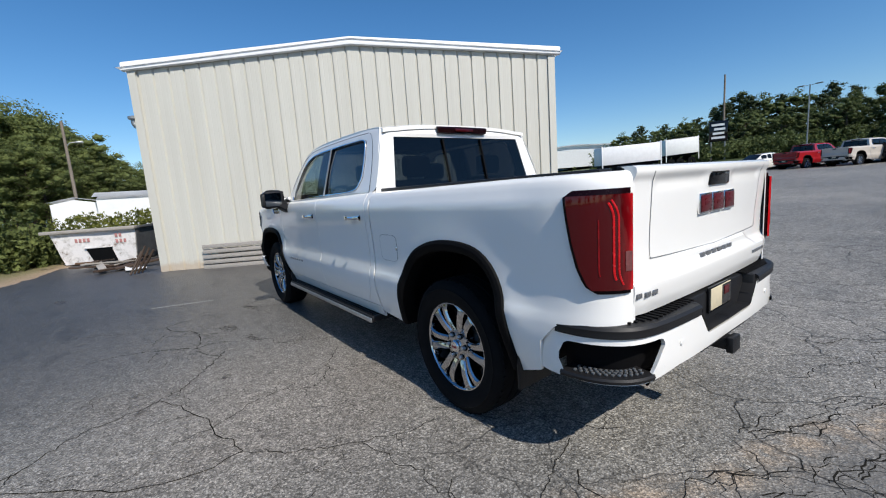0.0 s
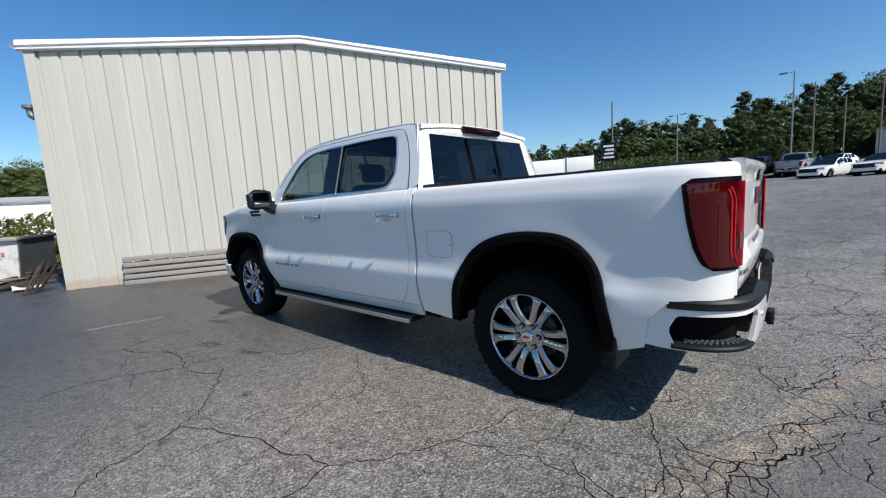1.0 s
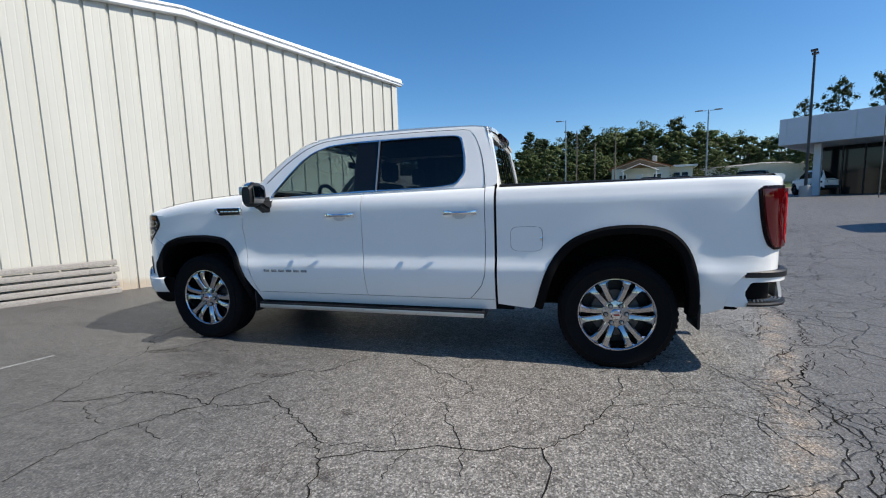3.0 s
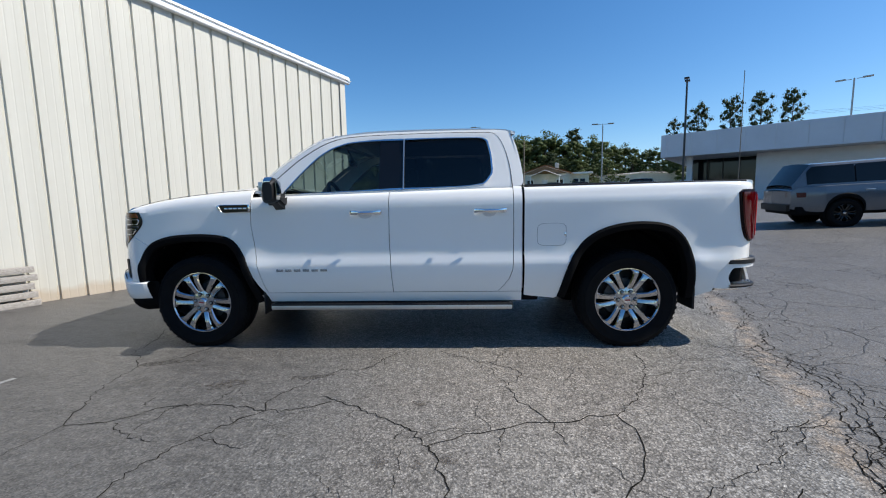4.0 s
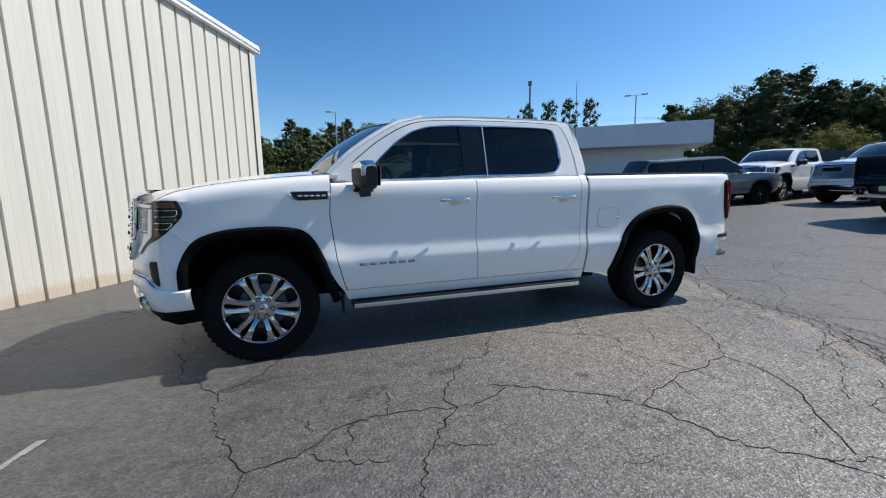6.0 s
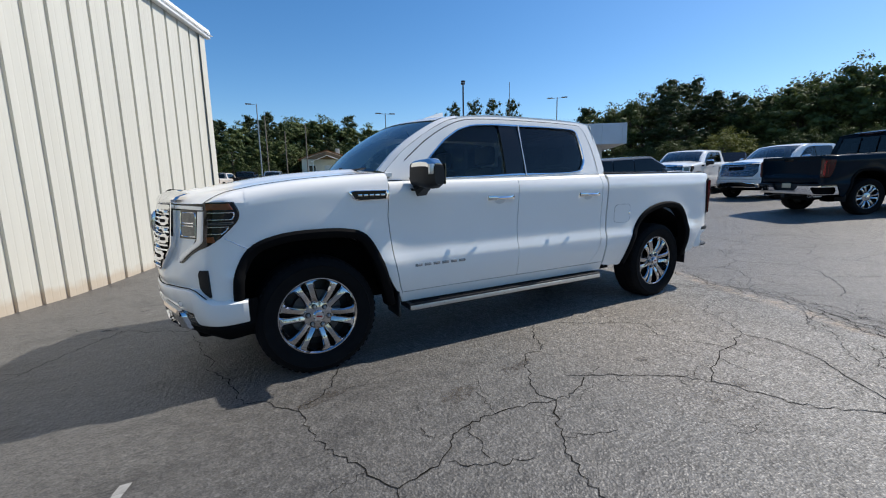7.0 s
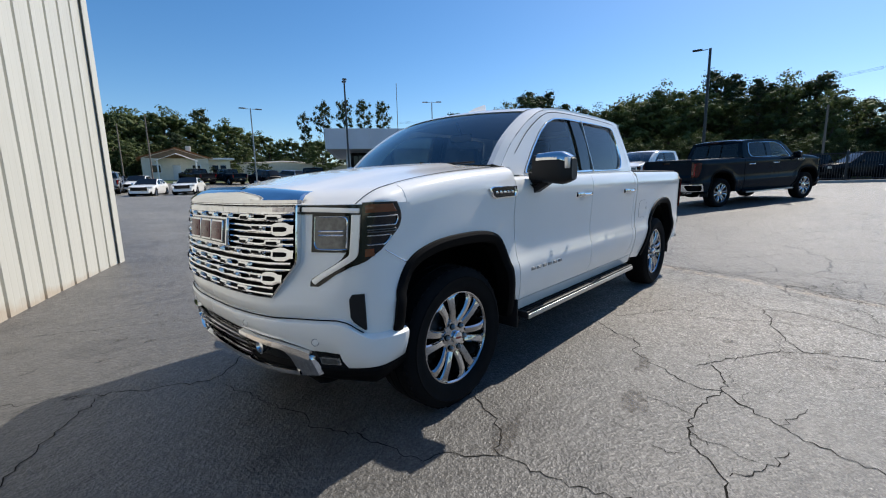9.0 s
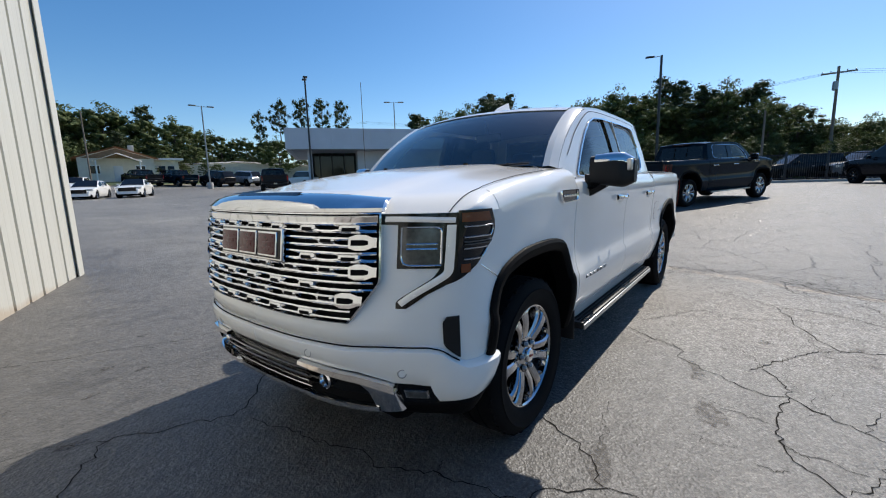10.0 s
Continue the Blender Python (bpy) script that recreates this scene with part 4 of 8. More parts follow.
sheet(bm, [[(x_ * k + 3.35 * (1 - k), side_y(x_, z_) + o_, z_ * k + 1.238 * (1 - k)) for x_, z_ in outline] for k, o_ in ((1.0, 0.0), (1.0, 0.012), (0.90, 0.014), (0.86, 0.006))], close=True)
vents = pair("fender_vent", bm, CHROME, label="chrome fender vent")
bm = bmesh.new()
sheet(bm, [[(x_ * k + 3.35 * (1 - k), 1.002 + 0.004, z_ * k + 1.238 * (1 - k)) for x_, z_ in outline] for k in (0.88, 0.45, 0.02)], close=True)
for b, v in zip((bm.copy(), mirrored(bm)), vents):
    part("mesh_insert", b, GLOSSBLACK, v)
bm.free()
bm = bmesh.new()
for k in range(5):
    x = 3.255 + k * 0.042
    box(bm, (x - 0.016, 1.005, 1.231), (x + 0.016, 1.011, 1.246), 0.002)
for b, v in zip((bm.copy(), mirrored(bm)), vents):
    part("badge", b, CHROME, v)
bm.free()

# mirrors
bm = bmesh.new()
rows = []
for f in steps(0, 1, 10):
    y = 1.015 + 0.245 * f
    w, h0, h1 = 0.060 + 0.008 * math.sin(f * 3.1), 1.295 - 0.03 * f, 1.470 + 0.010 * math.sin(f * 2.6)
    k = 1 - 0.35 * max(0, f - 0.75) / 0.25
    xm, zm = 2.985 - 0.06 * f, (h0 + h1) / 2
    rows.append([(xm + w * k * math.copysign(abs(math.cos(a)) ** 0.55, math.cos(a)), y, zm + (h1 - h0) / 2 * k * math.copysign(abs(math.sin(a)) ** 0.55, math.sin(a))) for a in [2 * math.pi * q / 20 for q in range(20)]])
sheet(bm, rows, close=True)
bm.faces.new([v for v in bm.verts][-20:])
bm.faces.new([v for v in bm.verts][:20][::-1])
mirrors = pair("door_mirror", bm, BLACK, label="door mirror with chrome cap")
bm = bmesh.new()
rows = []
for f in steps(0.12, 0.97, 8):
    y = 1.015 + 0.245 * f
    w, h0, h1 = 0.063 + 0.008 * math.sin(f * 3.1), 1.295 - 0.03 * f, 1.474 + 0.010 * math.sin(f * 2.6)
    k = 1 - 0.35 * max(0, f - 0.75) / 0.25
    xm, zm = 2.985 - 0.06 * f, (h0 + h1) / 2
    rows.append([(xm + (w * k + 0.002) * math.copysign(abs(math.cos(a)) ** 0.55, math.cos(a)), y, zm + ((h1 - h0) / 2 * k + 0.003) * math.copysign(abs(math.sin(a)) ** 0.55, math.sin(a))) for a in steps(math.pi * 0.10, math.pi * 0.60, 12)])
sheet(bm, rows)
hem(bm, (0, 0, -1), 0.004)
for b, m_ in zip((bm.copy(), mirrored(bm)), mirrors):
    part("cap", b, CHROME, m_, "chrome mirror cap")
bm.free()
bm = bmesh.new()
sheet(bm, [[(2.96 + dx * k, y, z) for dx, y, z in ((0.075, 0.93, 1.335), (0.075, 1.02, 1.26), (0.06, 1.10, 1.31), (-0.06, 1.10, 1.31), (-0.075, 1.02, 1.26), (-0.075, 0.93, 1.335))] for k in (1.0, 0.5)], close=True)
bmesh.ops.holes_fill(bm, edges=bm.edges[:])
rows = [[(2.985, 0.985, 1.21), (2.90, 0.985, 1.215), (2.90, 1.0, 1.36), (3.04, 0.985, 1.36)], [(2.975, 1.10, 1.275), (2.92, 1.10, 1.28), (2.91, 1.11, 1.34), (3.01, 1.10, 1.34)]]
sheet(bm, rows, close=True)
bmesh.ops.holes_fill(bm, edges=bm.edges[:])
for b, m_ in zip((bm.copy(), mirrored(bm)), mirrors):
    part("mirror_arm", b, BLACK, m_)
bm.free()
bm = bmesh.new()
sheet(bm, [[(2.985 - 0.06 * f - 0.0675 - 0.008 * math.sin(f * 3.1) + d, 1.015 + 0.245 * f, z) for f in steps(0.16, 0.90, 6)] for d, z in ((0.003, 1.305), (0.0, 1.34), (0.0, 1.42), (0.003, 1.45))])
hem(bm, (1, 0, 0), 0.004)
for b, m_ in zip((bm.copy(), mirrored(bm)), mirrors):
    part("mirror_glass", b, surface("mirror_glass", (0.13, 0.135, 0.14), 0.03, metal=1.0, vary=0.01), m_)
bm.free()
bm = bmesh.new()
box(bm, (2.955, 1.225, 1.375), (3.000, 1.252, 1.445), 0.006)
for b, m_ in zip((bm.copy(), mirrored(bm)), mirrors):
    part("indicator", b, SILVER, m_)
bm.free()

def sweep(bm, pts, r, out):
    """One smooth rod along a bent line."""
    rows = []
    for i, p in enumerate(pts):
        d = (pts[min(i + 1, len(pts) - 1)] - pts[max(i - 1, 0)]).normalized()
        s_ = d.cross(out).normalized()
        u_ = s_.cross(d).normalized()
        rows.append([p + (s_ * math.cos(k * math.pi / 3) + u_ * math.sin(k * math.pi / 3)) * r for k in range(6)])
    sheet(bm, rows, close=True)


# tail lights
def tail_edge(z, inset=0.0):
    """Outer edge of the lens round the corner, by height."""
    return lerp([(0.892, 0.74), (0.90, 0.69), (0.93, 0.645), (1.0, 0.595), (1.10, 0.555), (1.20, 0.53), (1.29, 0.512), (1.312, 0.53), (1.318, 0.58)], z) + inset


def tail_sheet(q0, q1, z0, z1, off, bulge=0.0):
    bm = bmesh.new()
    rows = []
    for z in steps(z0, z1, 16):
        a = q0(z) if callable(q0) else q0
        rows.append([rear_pt(a + (q1 - a) * k / 12, z, off + bulge * max(0.0, math.sin(math.pi * (z - z0) / (z1 - z0))) ** 0.5 * math.sin(math.pi * k / 12) ** 0.5) for k in range(13)])
    sheet(bm, rows)
    hem(bm, (0.5, -0.7, 0), 0.015)
    return bm


tails = pair("tail_light", tail_sheet(tail_edge, 0.965, 0.893, 1.318, 0.010, 0.012), DARKLENS, label="smoked dark red tail light")
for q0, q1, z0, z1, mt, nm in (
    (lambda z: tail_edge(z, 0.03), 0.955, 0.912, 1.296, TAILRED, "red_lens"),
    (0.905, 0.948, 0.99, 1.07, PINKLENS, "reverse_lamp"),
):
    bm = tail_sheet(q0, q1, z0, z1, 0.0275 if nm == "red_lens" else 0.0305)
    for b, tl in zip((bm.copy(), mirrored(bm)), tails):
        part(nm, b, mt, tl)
    bm.free()
# bright guides inside the lens
for q, za, zb, r in ((0.835, 0.955, 1.265, 0.0055), (0.865, 0.935, 1.275, 0.0045), (0.745, 0.97, 1.20, 0.0035)):
    bm = bmesh.new()
    pts = [rear_pt(q - 0.05 * max(0.0, (z - 1.2) / 0.08) ** 2 + 0.03 * max(0.0, (1.0 - z) / 0.07) ** 2, z, 0.0275) for z in steps(za, zb, 20)]
    sweep(bm, pts, r, Vector((-0.6, 0.8, 0)))
    for b, tl in zip((bm.copy(), mirrored(bm)), tails):
        part("light_guide", b, REDBRIGHT if q > 0.8 else REDMID, tl)
    bm.free()

# tailgate
GATE = [(0.775, -1.030), (0.83, -1.046), (0.90, -1.054), (0.955, -1.026), (1.02, -1.026), (1.25, -1.038), (1.335, -1.046), (1.375, -1.062), (1.392, -1.060), (1.400, -1.045)]


def gate_x(z, y):
    rise = min(1.0, max(0.0, (0.56 - abs(y)) / 0.12))
    low = min(1.0, max(0.0, (0.925 + 0.065 * rise - z) / 0.018)) * min(1.0, max(0.0, (0.80 - abs(y)) / 0.09))
    groove = math.exp(-(((z - 1.325) / 0.028) ** 2)) * min(1.0, max(0.0, (abs(y) - 0.15) / 0.05)) * min(1.0, max(0.0, (0.66 - abs(y)) / 0.05))
    return smooth_lerp(GATE, z) - 0.022 * (1 - (y / 0.83) ** 2) - 0.013 * low * low * (3 - 2 * low) + 0.008 * groove


bm = bmesh.new()
sheet(bm, [[(gate_x(z, y), y, z) for y in steps(-0.81, 0.81, 64)] for z in steps(0.775, 1.40, 72)])
hem(bm, (1, 0, 0), 0.05)
gate = part("tailgate", bm, WHITE, truck)
bm = bmesh.new()
box(bm, (-1.04, -0.80, 1.384), (-0.97, 0.80, 1.404), 0.006)
part("gate_cap", bm, BLACK, gate)
bm = bmesh.new()
path = curve_pts([(0.675, 1.375, 0), (0.665, 1.30, 0), (0.655, 1.05, 0), (0.64, 1.012, 0), (0.60, 1.0, 0), (0.0, 0.985, 0)], 50)
line = [p for p in path] + [Vector((-p.x, p.y, 0)) for p in path[::-1]][1:]
sheet(bm, [[(gate_x(p.y, p.x) - 0.002, p.x + d, p.y + d) for p in line] for d in (-0.002, 0.002)])
part("gate_seam", bm, GREYBADGE, gate)
bm = bmesh.new()
box(bm, (gate_x(1.3, 0) - 0.012, -0.125, 1.285), (gate_x(1.3, 0) + 0.03, 0.125, 1.380), 0.014)
handle = part("gate_handle", bm, GLOSSBLACK, gate, "black tailgate handle")
EMBLEM = surface("emblem_red_enamel", (0.085, 0.005, 0.008), 0.3, coat=0.1, vary=0.15)


def emblem(bmf, parent, width, height, at, turn):
    """Maker's mark as three plain red blocks in bright frames."""
    for k in (-1, 0, 1):
        bm = bmesh.new()
        w = width / 3.30
        box(bm, (-0.006, k * width / 3 - w / 2, -height / 2), (0.006, k * width / 3 + w / 2, height / 2), 0.004, m=at @ turn)
        fr = part("emblem_frame", bm, CHROME, parent)
        bm = bmesh.new()
        box(bm, (0.004, k * width / 3 - w / 2 + 0.008, -height / 2 + 0.009), (0.010, k * width / 3 + w / 2 - 0.008, height / 2 - 0.009), 0.003, m=at @ turn)
        box(bm, (0.008, k * width / 3 - w * 0.18, -height * 0.10), (0.012, k * width / 3 + w * 0.30, height * 0.10), 0.002, m=at @ turn)
        part("emblem_block", bm, EMBLEM, fr, "red enamel block")


emblem(None, gate, 0.45, 0.100, Matrix.Translation((gate_x(1.20, 0) - 0.004, 0, 1.203)), Matrix.Rotation(math.pi, 4, "Z"))
for y0, z0, n, w, h in ((0.0, 0.945, 6, 0.058, 0.030), (-0.60, 0.865, 6, 0.030, 0.018), (0.73, 0.865, 3, 0.042, 0.022)):
    for k in range(n):
        bm = bmesh.new()
        y = y0 + (k - (n - 1) / 2) * w * 1.2
        box(bm, (gate_x(z0, y) - 0.005, y - w / 2, z0 - h / 2), (gate_x(z0, y) + 0.01, y + w / 2, z0 + h / 2), 0.002)
        part("badge_block", bm, GREYBADGE, gate)

# rear bumper
BUMP_PLAN = plan_curve([(-0.70, 0.972), (-0.80, 0.985), (-0.93, 0.965), (-1.03, 0.910), (-1.09, 0.83), (-1.120, 0.70), (-1.135, 0.50), (-1.14, 0.30), (-1.14, 0.0)])


def bump_pt(f, z, off=0.0):
    p, n = on_plan(BUMP_PLAN, f)
    n = n if n.dot(Vector((-0.6, 0.6, 0))) > 0 else -n
    tuck = -0.10 * max(0.0, 0.56 - z) - 0.06 * max(0.0, z - 0.70)
    return p + n * (off + tuck) + Vector((0, 0, z))


def rear_foot(f):
    return lerp([(0.0, 0.506), (0.40, 0.500), (0.54, 0.518), (1.0, 0.520)], f)


def rear_top(f):
    return lerp([(0.0, 0.640), (0.075, 0.728), (0.690, 0.732), (0.775, 0.592), (1.0, 0.588)], f)


# white shell round the open corner step
REC_TOP = [(0.078, 0.612), (0.10, 0.668), (0.12, 0.676), (0.44, 0.680), (0.458, 0.672), (0.462, 0.655)]
REC_FOOT = [(0.078, 0.585), (0.10, 0.520), (0.12, 0.513), (0.385, 0.522), (0.40, 0.532), (0.462, 0.645)]
bm = bmesh.new()
sheet(bm, [[bump_pt(f, rear_foot(f) + (rear_top(f) - rear_foot(f)) * k / 6) for k in range(7)] for f in steps(0.0, 0.078, 6)])
sheet(bm, [[bump_pt(f, lerp(REC_TOP, f) + (rear_top(f) - lerp(REC_TOP, f)) * k / 4) for k in range(5)] for f in steps(0.078, 0.462, 40)])
sheet(bm, [[bump_pt(f, rear_foot(f) + (lerp(REC_FOOT, f) - rear_foot(f)) * k / 4) for k in range(5)] for f in steps(0.078, 0.462, 40)])
sheet(bm, [[bump_pt(f, rear_foot(f) + (rear_top(f) - rear_foot(f)) * k / 6) for k in range(7)] for f in steps(0.462, 1.0, 40)])
bmesh.ops.remove_doubles(bm, verts=bm.verts, dist=0.0008)
hem(bm, (0.5, -0.12, -0.12), 0.035)
bumper_pair = pair("rear_bumper", bm, WHITE, label="white rear bumper with black step pads")
bm = bmesh.new()
sheet(bm, [[bump_pt(f, 0.728 + h, o_) for f in steps(0.07, 0.70, 36)] for o_, h in ((0.010, 0.0), (0.012, 0.014), (0.002, 0.026), (-0.06, 0.030), (-0.15, 0.030))])
hem(bm, (0, 0, -1), 0.02)
for b, p_ in zip((bm.copy(), mirrored(bm)), bumper_pair):
    pad = part("step_pad", b, BLACK, p_, "black ribbed step pad")
bm.free()
for s, p_ in ((1, bumper_pair[0]), (-1, bumper_pair[1])):
    for k in range(15):
        bm = bmesh.new()
        y = s * (0.36 + k * 0.034)
        box(bm, (-1.10 + 0.05 * max(0.0, k - 10) / 4, y - 0.008, 0.757), (-0.99, y + 0.008, 0.765), 0.003)
        part("tread_rib", bm, RUBBER, p_)
# black lining, treaded tread plate and lip of the corner step
bm = bmesh.new()
sheet(bm, [[bump_pt(f, z, -0.085) for f in steps(0.05, 0.50, 28)] for z in (0.50, 0.56, 0.64, 0.70)])
sheet(bm, [[bump_pt(f, 0.692, o_) for f in steps(0.05, 0.50, 28)] for o_ in (-0.01, -0.09)])
for b, p_ in zip((bm.copy(), mirrored(bm)), bumper_pair):
    part("corner_step", b, TRIM, p_, "black corner step recess")
bm.free()
bm = bmesh.new()
sheet(bm, [[bump_pt(f, z, o_) for f in steps(0.085, 0.405, 28)] for z, o_ in ((0.508, 0.0), (0.510, 0.010), (0.524, 0.013), (0.534, 0.006), (0.536, -0.02), (0.538, -0.09))])
for b, p_ in zip((bm.copy(), mirrored(bm)), bumper_pair):
    part("step_lip", b, BLACK, p_)
bm.free()
for f in steps(0.13, 0.37, 11):
    for o_ in (-0.022, -0.042, -0.062):
        bm = bmesh.new()
        box(bm, (-0.006, -0.006, -0.004), (0.006, 0.006, 0.005), 0.002, m=Matrix.Translation(bump_pt(f + (0.011 if o_ == -0.042 else 0), 0.540, o_)))
        for b, p_ in zip((bm.copy(), mirrored(bm)), bumper_pair):
            part("step_stud", b, GREYBADGE, p_)
        bm.free()
bm = bmesh.new()
box(bm, (-1.075, -0.42, 0.46), (-0.98, 0.42, 0.755), 0.015)
box(bm, (-1.130, -0.34, 0.50), (-1.02, 0.34, 0.594), 0.008)
for s in (1, -1):
    box(bm, (-1.130, s * 0.385 - 0.022, 0.52), (-1.0, s * 0.385 + 0.022, 0.757), 0.012)
    box(bm, (-1.126, s * 0.345 - 0.025, 0.52), (-1.0, s * 0.345 + 0.025, 0.660), 0.012)
for s in (1, -1):
    slope_ = [bump_pt(f, rear_top(f) + 0.006) for f in steps(0.685, 0.785, 8)] + [bump_pt(f, 0.598) for f in steps(0.80, 1.0, 6)]
    sheet(bm, [[Vector((p.x - 0.002 + d, s * (p.y - 0.005), p.z + 0.003)) for p in slope_] for d in (0.0, 0.05, 0.10)])
centre = part("bumper_centre", bm, BLACK, truck, "black bumper centre with plate recess")
bm = bmesh.new()
box(bm, (-1.088, -0.145, 0.640), (-1.076, 0.145, 0.772), 0.003)
part("plate_frame", bm, GLOSSBLACK, centre)
bm = bmesh.new()
box(bm, (-1.092, -0.130, 0.652), (-1.087, 0.130, 0.764), 0.002)
plate = part("number_plate", bm, surface("plate_cream", (0.60, 0.52, 0.36), 0.4, vary=0.15), centre, "cream dealer plate with red bars")
bm = bmesh.new()
box(bm, (-1.0935, -0.126, 0.655), (-1.0915, -0.012, 0.761))
part("dark_panel", bm, GLOSSBLACK, plate)
bm = bmesh.new()
box(bm, (-1.0955, -0.10, 0.705), (-1.093, -0.035, 0.750), 0.001)
part("plate_bar", bm, EMBLEM, plate)
bm = bmesh.new()
box(bm, (-1.155, -0.04, 0.425), (-0.85, 0.04, 0.490), 0.008)
box(bm, (-1.170, -0.052, 0.415), (-1.135, 0.052, 0.500), 0.008)
part("tow_hitch", bm, BLACK, truck, "black receiver hitch")
bm = bmesh.new()
for y in (0.60, 0.69):
    lathe(bm, [(0.028, -1.05), (0.034, -1.05), (0.034, -0.85), (0.028, -0.85), (0.028, -1.05)], 20, "X", (0, y, 0.462))
pair("exhaust_tip", bm, CHROME, label="twin chrome exhaust tips")
for y in (0.56,):
    bm = bmesh.new()
    lathe(bm, [(0.0, -0.003), (0.012, -0.003), (0.014, 0.002)], 16, "X", (bump_pt(0.60, 0.62).x, y, 0.62))
    pair("parking_sensor", bm, WHITE)

# ---- front end ----
def front_end_f(z):
    """How far round the corner the fascia goes at each height."""
    return front_fx(lerp([(0.60, 4.262), (0.77, 4.247), (0.93, 4.153), (0.95, 4.153), (1.3, 4.153)], z))


def fascia_off(z):
    """The fascia's soft ledge over the bumper step and its hollow under the lamps."""
    return lerp([(0.60, 0.0), (0.675, 0.0), (0.70, 0.022), (0.74, 0.030), (0.80, 0.016), (0.86, 0.0), (1.3, 0.0)], z)


bm = bmesh.new()
sheet(bm, [[front_pt(front_end_f(z) * f, z, fascia_off(z) * max(0.0, 1 - (f / 0.80) ** 6)) for f in steps(0, 1, 48)] for z in [0.585, 0.60, 0.625, 0.65, 0.675, 0.685, 0.70, 0.72, 0.74, 0.76, 0.78, 0.80, 0.83, 0.86, 0.90, 0.94, 1.0, 1.06, 1.12, 1.18, 1.215]])
hem(bm, (-1, 0, 0), 0.02)
pair("front_fascia", bm, WHITE)


def on_front(y, z, off):
    """A point of the front by its side distance; y may be negative."""
    p = front_pt(front_f(abs(y)), z, off)
    return Vector((p.x, math.copysign(p.y, y), p.z))


def bonnet_edge(p):
    """The bonnet's rim above a point of the front."""
    if p.y < 0.905:
        x = front_pt(front_f(p.y * 0.99), 1.24).x - 0.012
        c = 1 - (p.y / 0.905) ** 2.2
        return Vector((x, p.y, smooth_lerp(HOODLINE, x) + 0.046 * c - 0.056))
    xf = front_pt(front_f(0.896), 1.24).x - 0.012
    v = (p.x - 3.14) / (xf - 3.14)
    return Vector((p.x - 0.004, 0.905, smooth_lerp(HOODLINE, p.x) - 0.055 * (max(0.0, v - 0.86) / 0.14) ** 2 + 0.002))


# fascia above the lamps, up to the bonnet's rim
FENDER_TOP_IN = [(0.0, 0.0), (0.25, 0.008), (0.5, 0.026), (0.75, 0.052), (1.0, 0.088)]
FENDER_TOP_UP = [(0.0, 0.0), (0.25, 0.03), (0.5, 0.058), (0.75, 0.076), (1.0, 0.085)]
bm = bmesh.new()
cols_ = []
for f in steps(front_f(0.66), front_fx(4.145), 36):
    p, q = front_pt(f, 1.212), bonnet_edge(front_pt(f, 1.213))
    col_ = []
    for k in range(7):
        u = k / 6
        m_ = p.lerp(q, u)
        out_ = Vector((p.x - q.x, p.y - q.y, 0))
        d_, h_ = lerp(FENDER_TOP_IN, u) / 0.088 * (p.y - q.y), lerp(FENDER_TOP_UP, u) / 0.085 * (q.z - p.z)
        w = max(0.0, min(1.0, (4.34 - p.x) / 0.17))
        w = w * w * (3 - 2 * w)
        col_.append((p + Vector((0, -d_, h_))) * w + (1 - w) * (m_ + out_ * 0.42 * math.sin(math.pi * u) + Vector((0, 0, 0.10 * (q.z - p.z) * math.sin(math.pi * u)))))
    cols_.append(col_)
sheet(bm, cols_)
hem(bm, (-0.7, -0.6, -0.2), 0.012)
pair("lamp_brow", bm, WHITE)
# shut line between bonnet and fender
bm = bmesh.new()
near = min(cols_, key=lambda c_: abs(c_[0].y - 0.888))
line = [p + Vector((0.0015, 0.0015, 0.001)) for p in near]
for f in steps(front_f(0.906), front_fx(4.16), 12):
    q = bonnet_edge(front_pt(f, 1.213))
    if q.x < line[-1].x - 0.004:
        line.append(q + Vector((0.0, 0.002, 0.003)))
line += [Vector((x, 0.9055, smooth_lerp(HOODLINE, x) + 0.006)) for x in steps(4.13, 3.20, 20)]
sweep(bm, line, 0.0017, Vector((0.3, 0.5, 0.8)))
pair("bonnet_gap", bm, TRIM)
# chrome rod along the fascia seam stands in for its sunlit edge
bm = bmesh.new()
line = [front_pt(0.80 + 0.123 * k / 8, 1.0 - 0.104 * k / 8, 0.0006) for k in range(9)]
for a_, b_ in zip(line, line[1:]):
    tube(bm, a_, b_, 0.0022, n=6, caps=False)
pair("fascia_gap", bm, CHROME)
# grille
GW = [(0.785, 0.575), (0.81, 0.605), (0.955, 0.700), (1.22, 0.695)]
bm = bmesh.new()
sheet(bm, [[on_front(u * lerp(GW, z) * 0.99, z, 0.032 * fascia_off(z) / 0.03 + 0.003) for u in steps(-1, 1, 40)] for z in steps(0.79, 1.215, 16)])
grille = part("grille", bm, TRIM, truck, "chrome barred grille over a black mesh")
ring = [(u * 0.695, 1.218) for u in steps(-1, 1, 24)] + [(lerp(GW, z), z) for z in steps(1.20, 0.81, 14)] + [(u * 0.585, 0.789) for u in steps(1, -1, 20)] + [(-lerp(GW, z), z) for z in steps(0.81, 1.20, 14)]
bm = bmesh.new()
sheet(bm, [[on_front(y * k, 1.0 + (z - 1.0) * k2, o_) for y, z in ring] for k, k2, o_ in ((1.006, 1.02, 0.0), (1.005, 1.018, 0.034), (0.995, 0.995, 0.036), (0.985, 0.975, 0.012))], close=True)
part("grille_frame", bm, CHROME, grille, "chrome grille surround")
bm = bmesh.new()
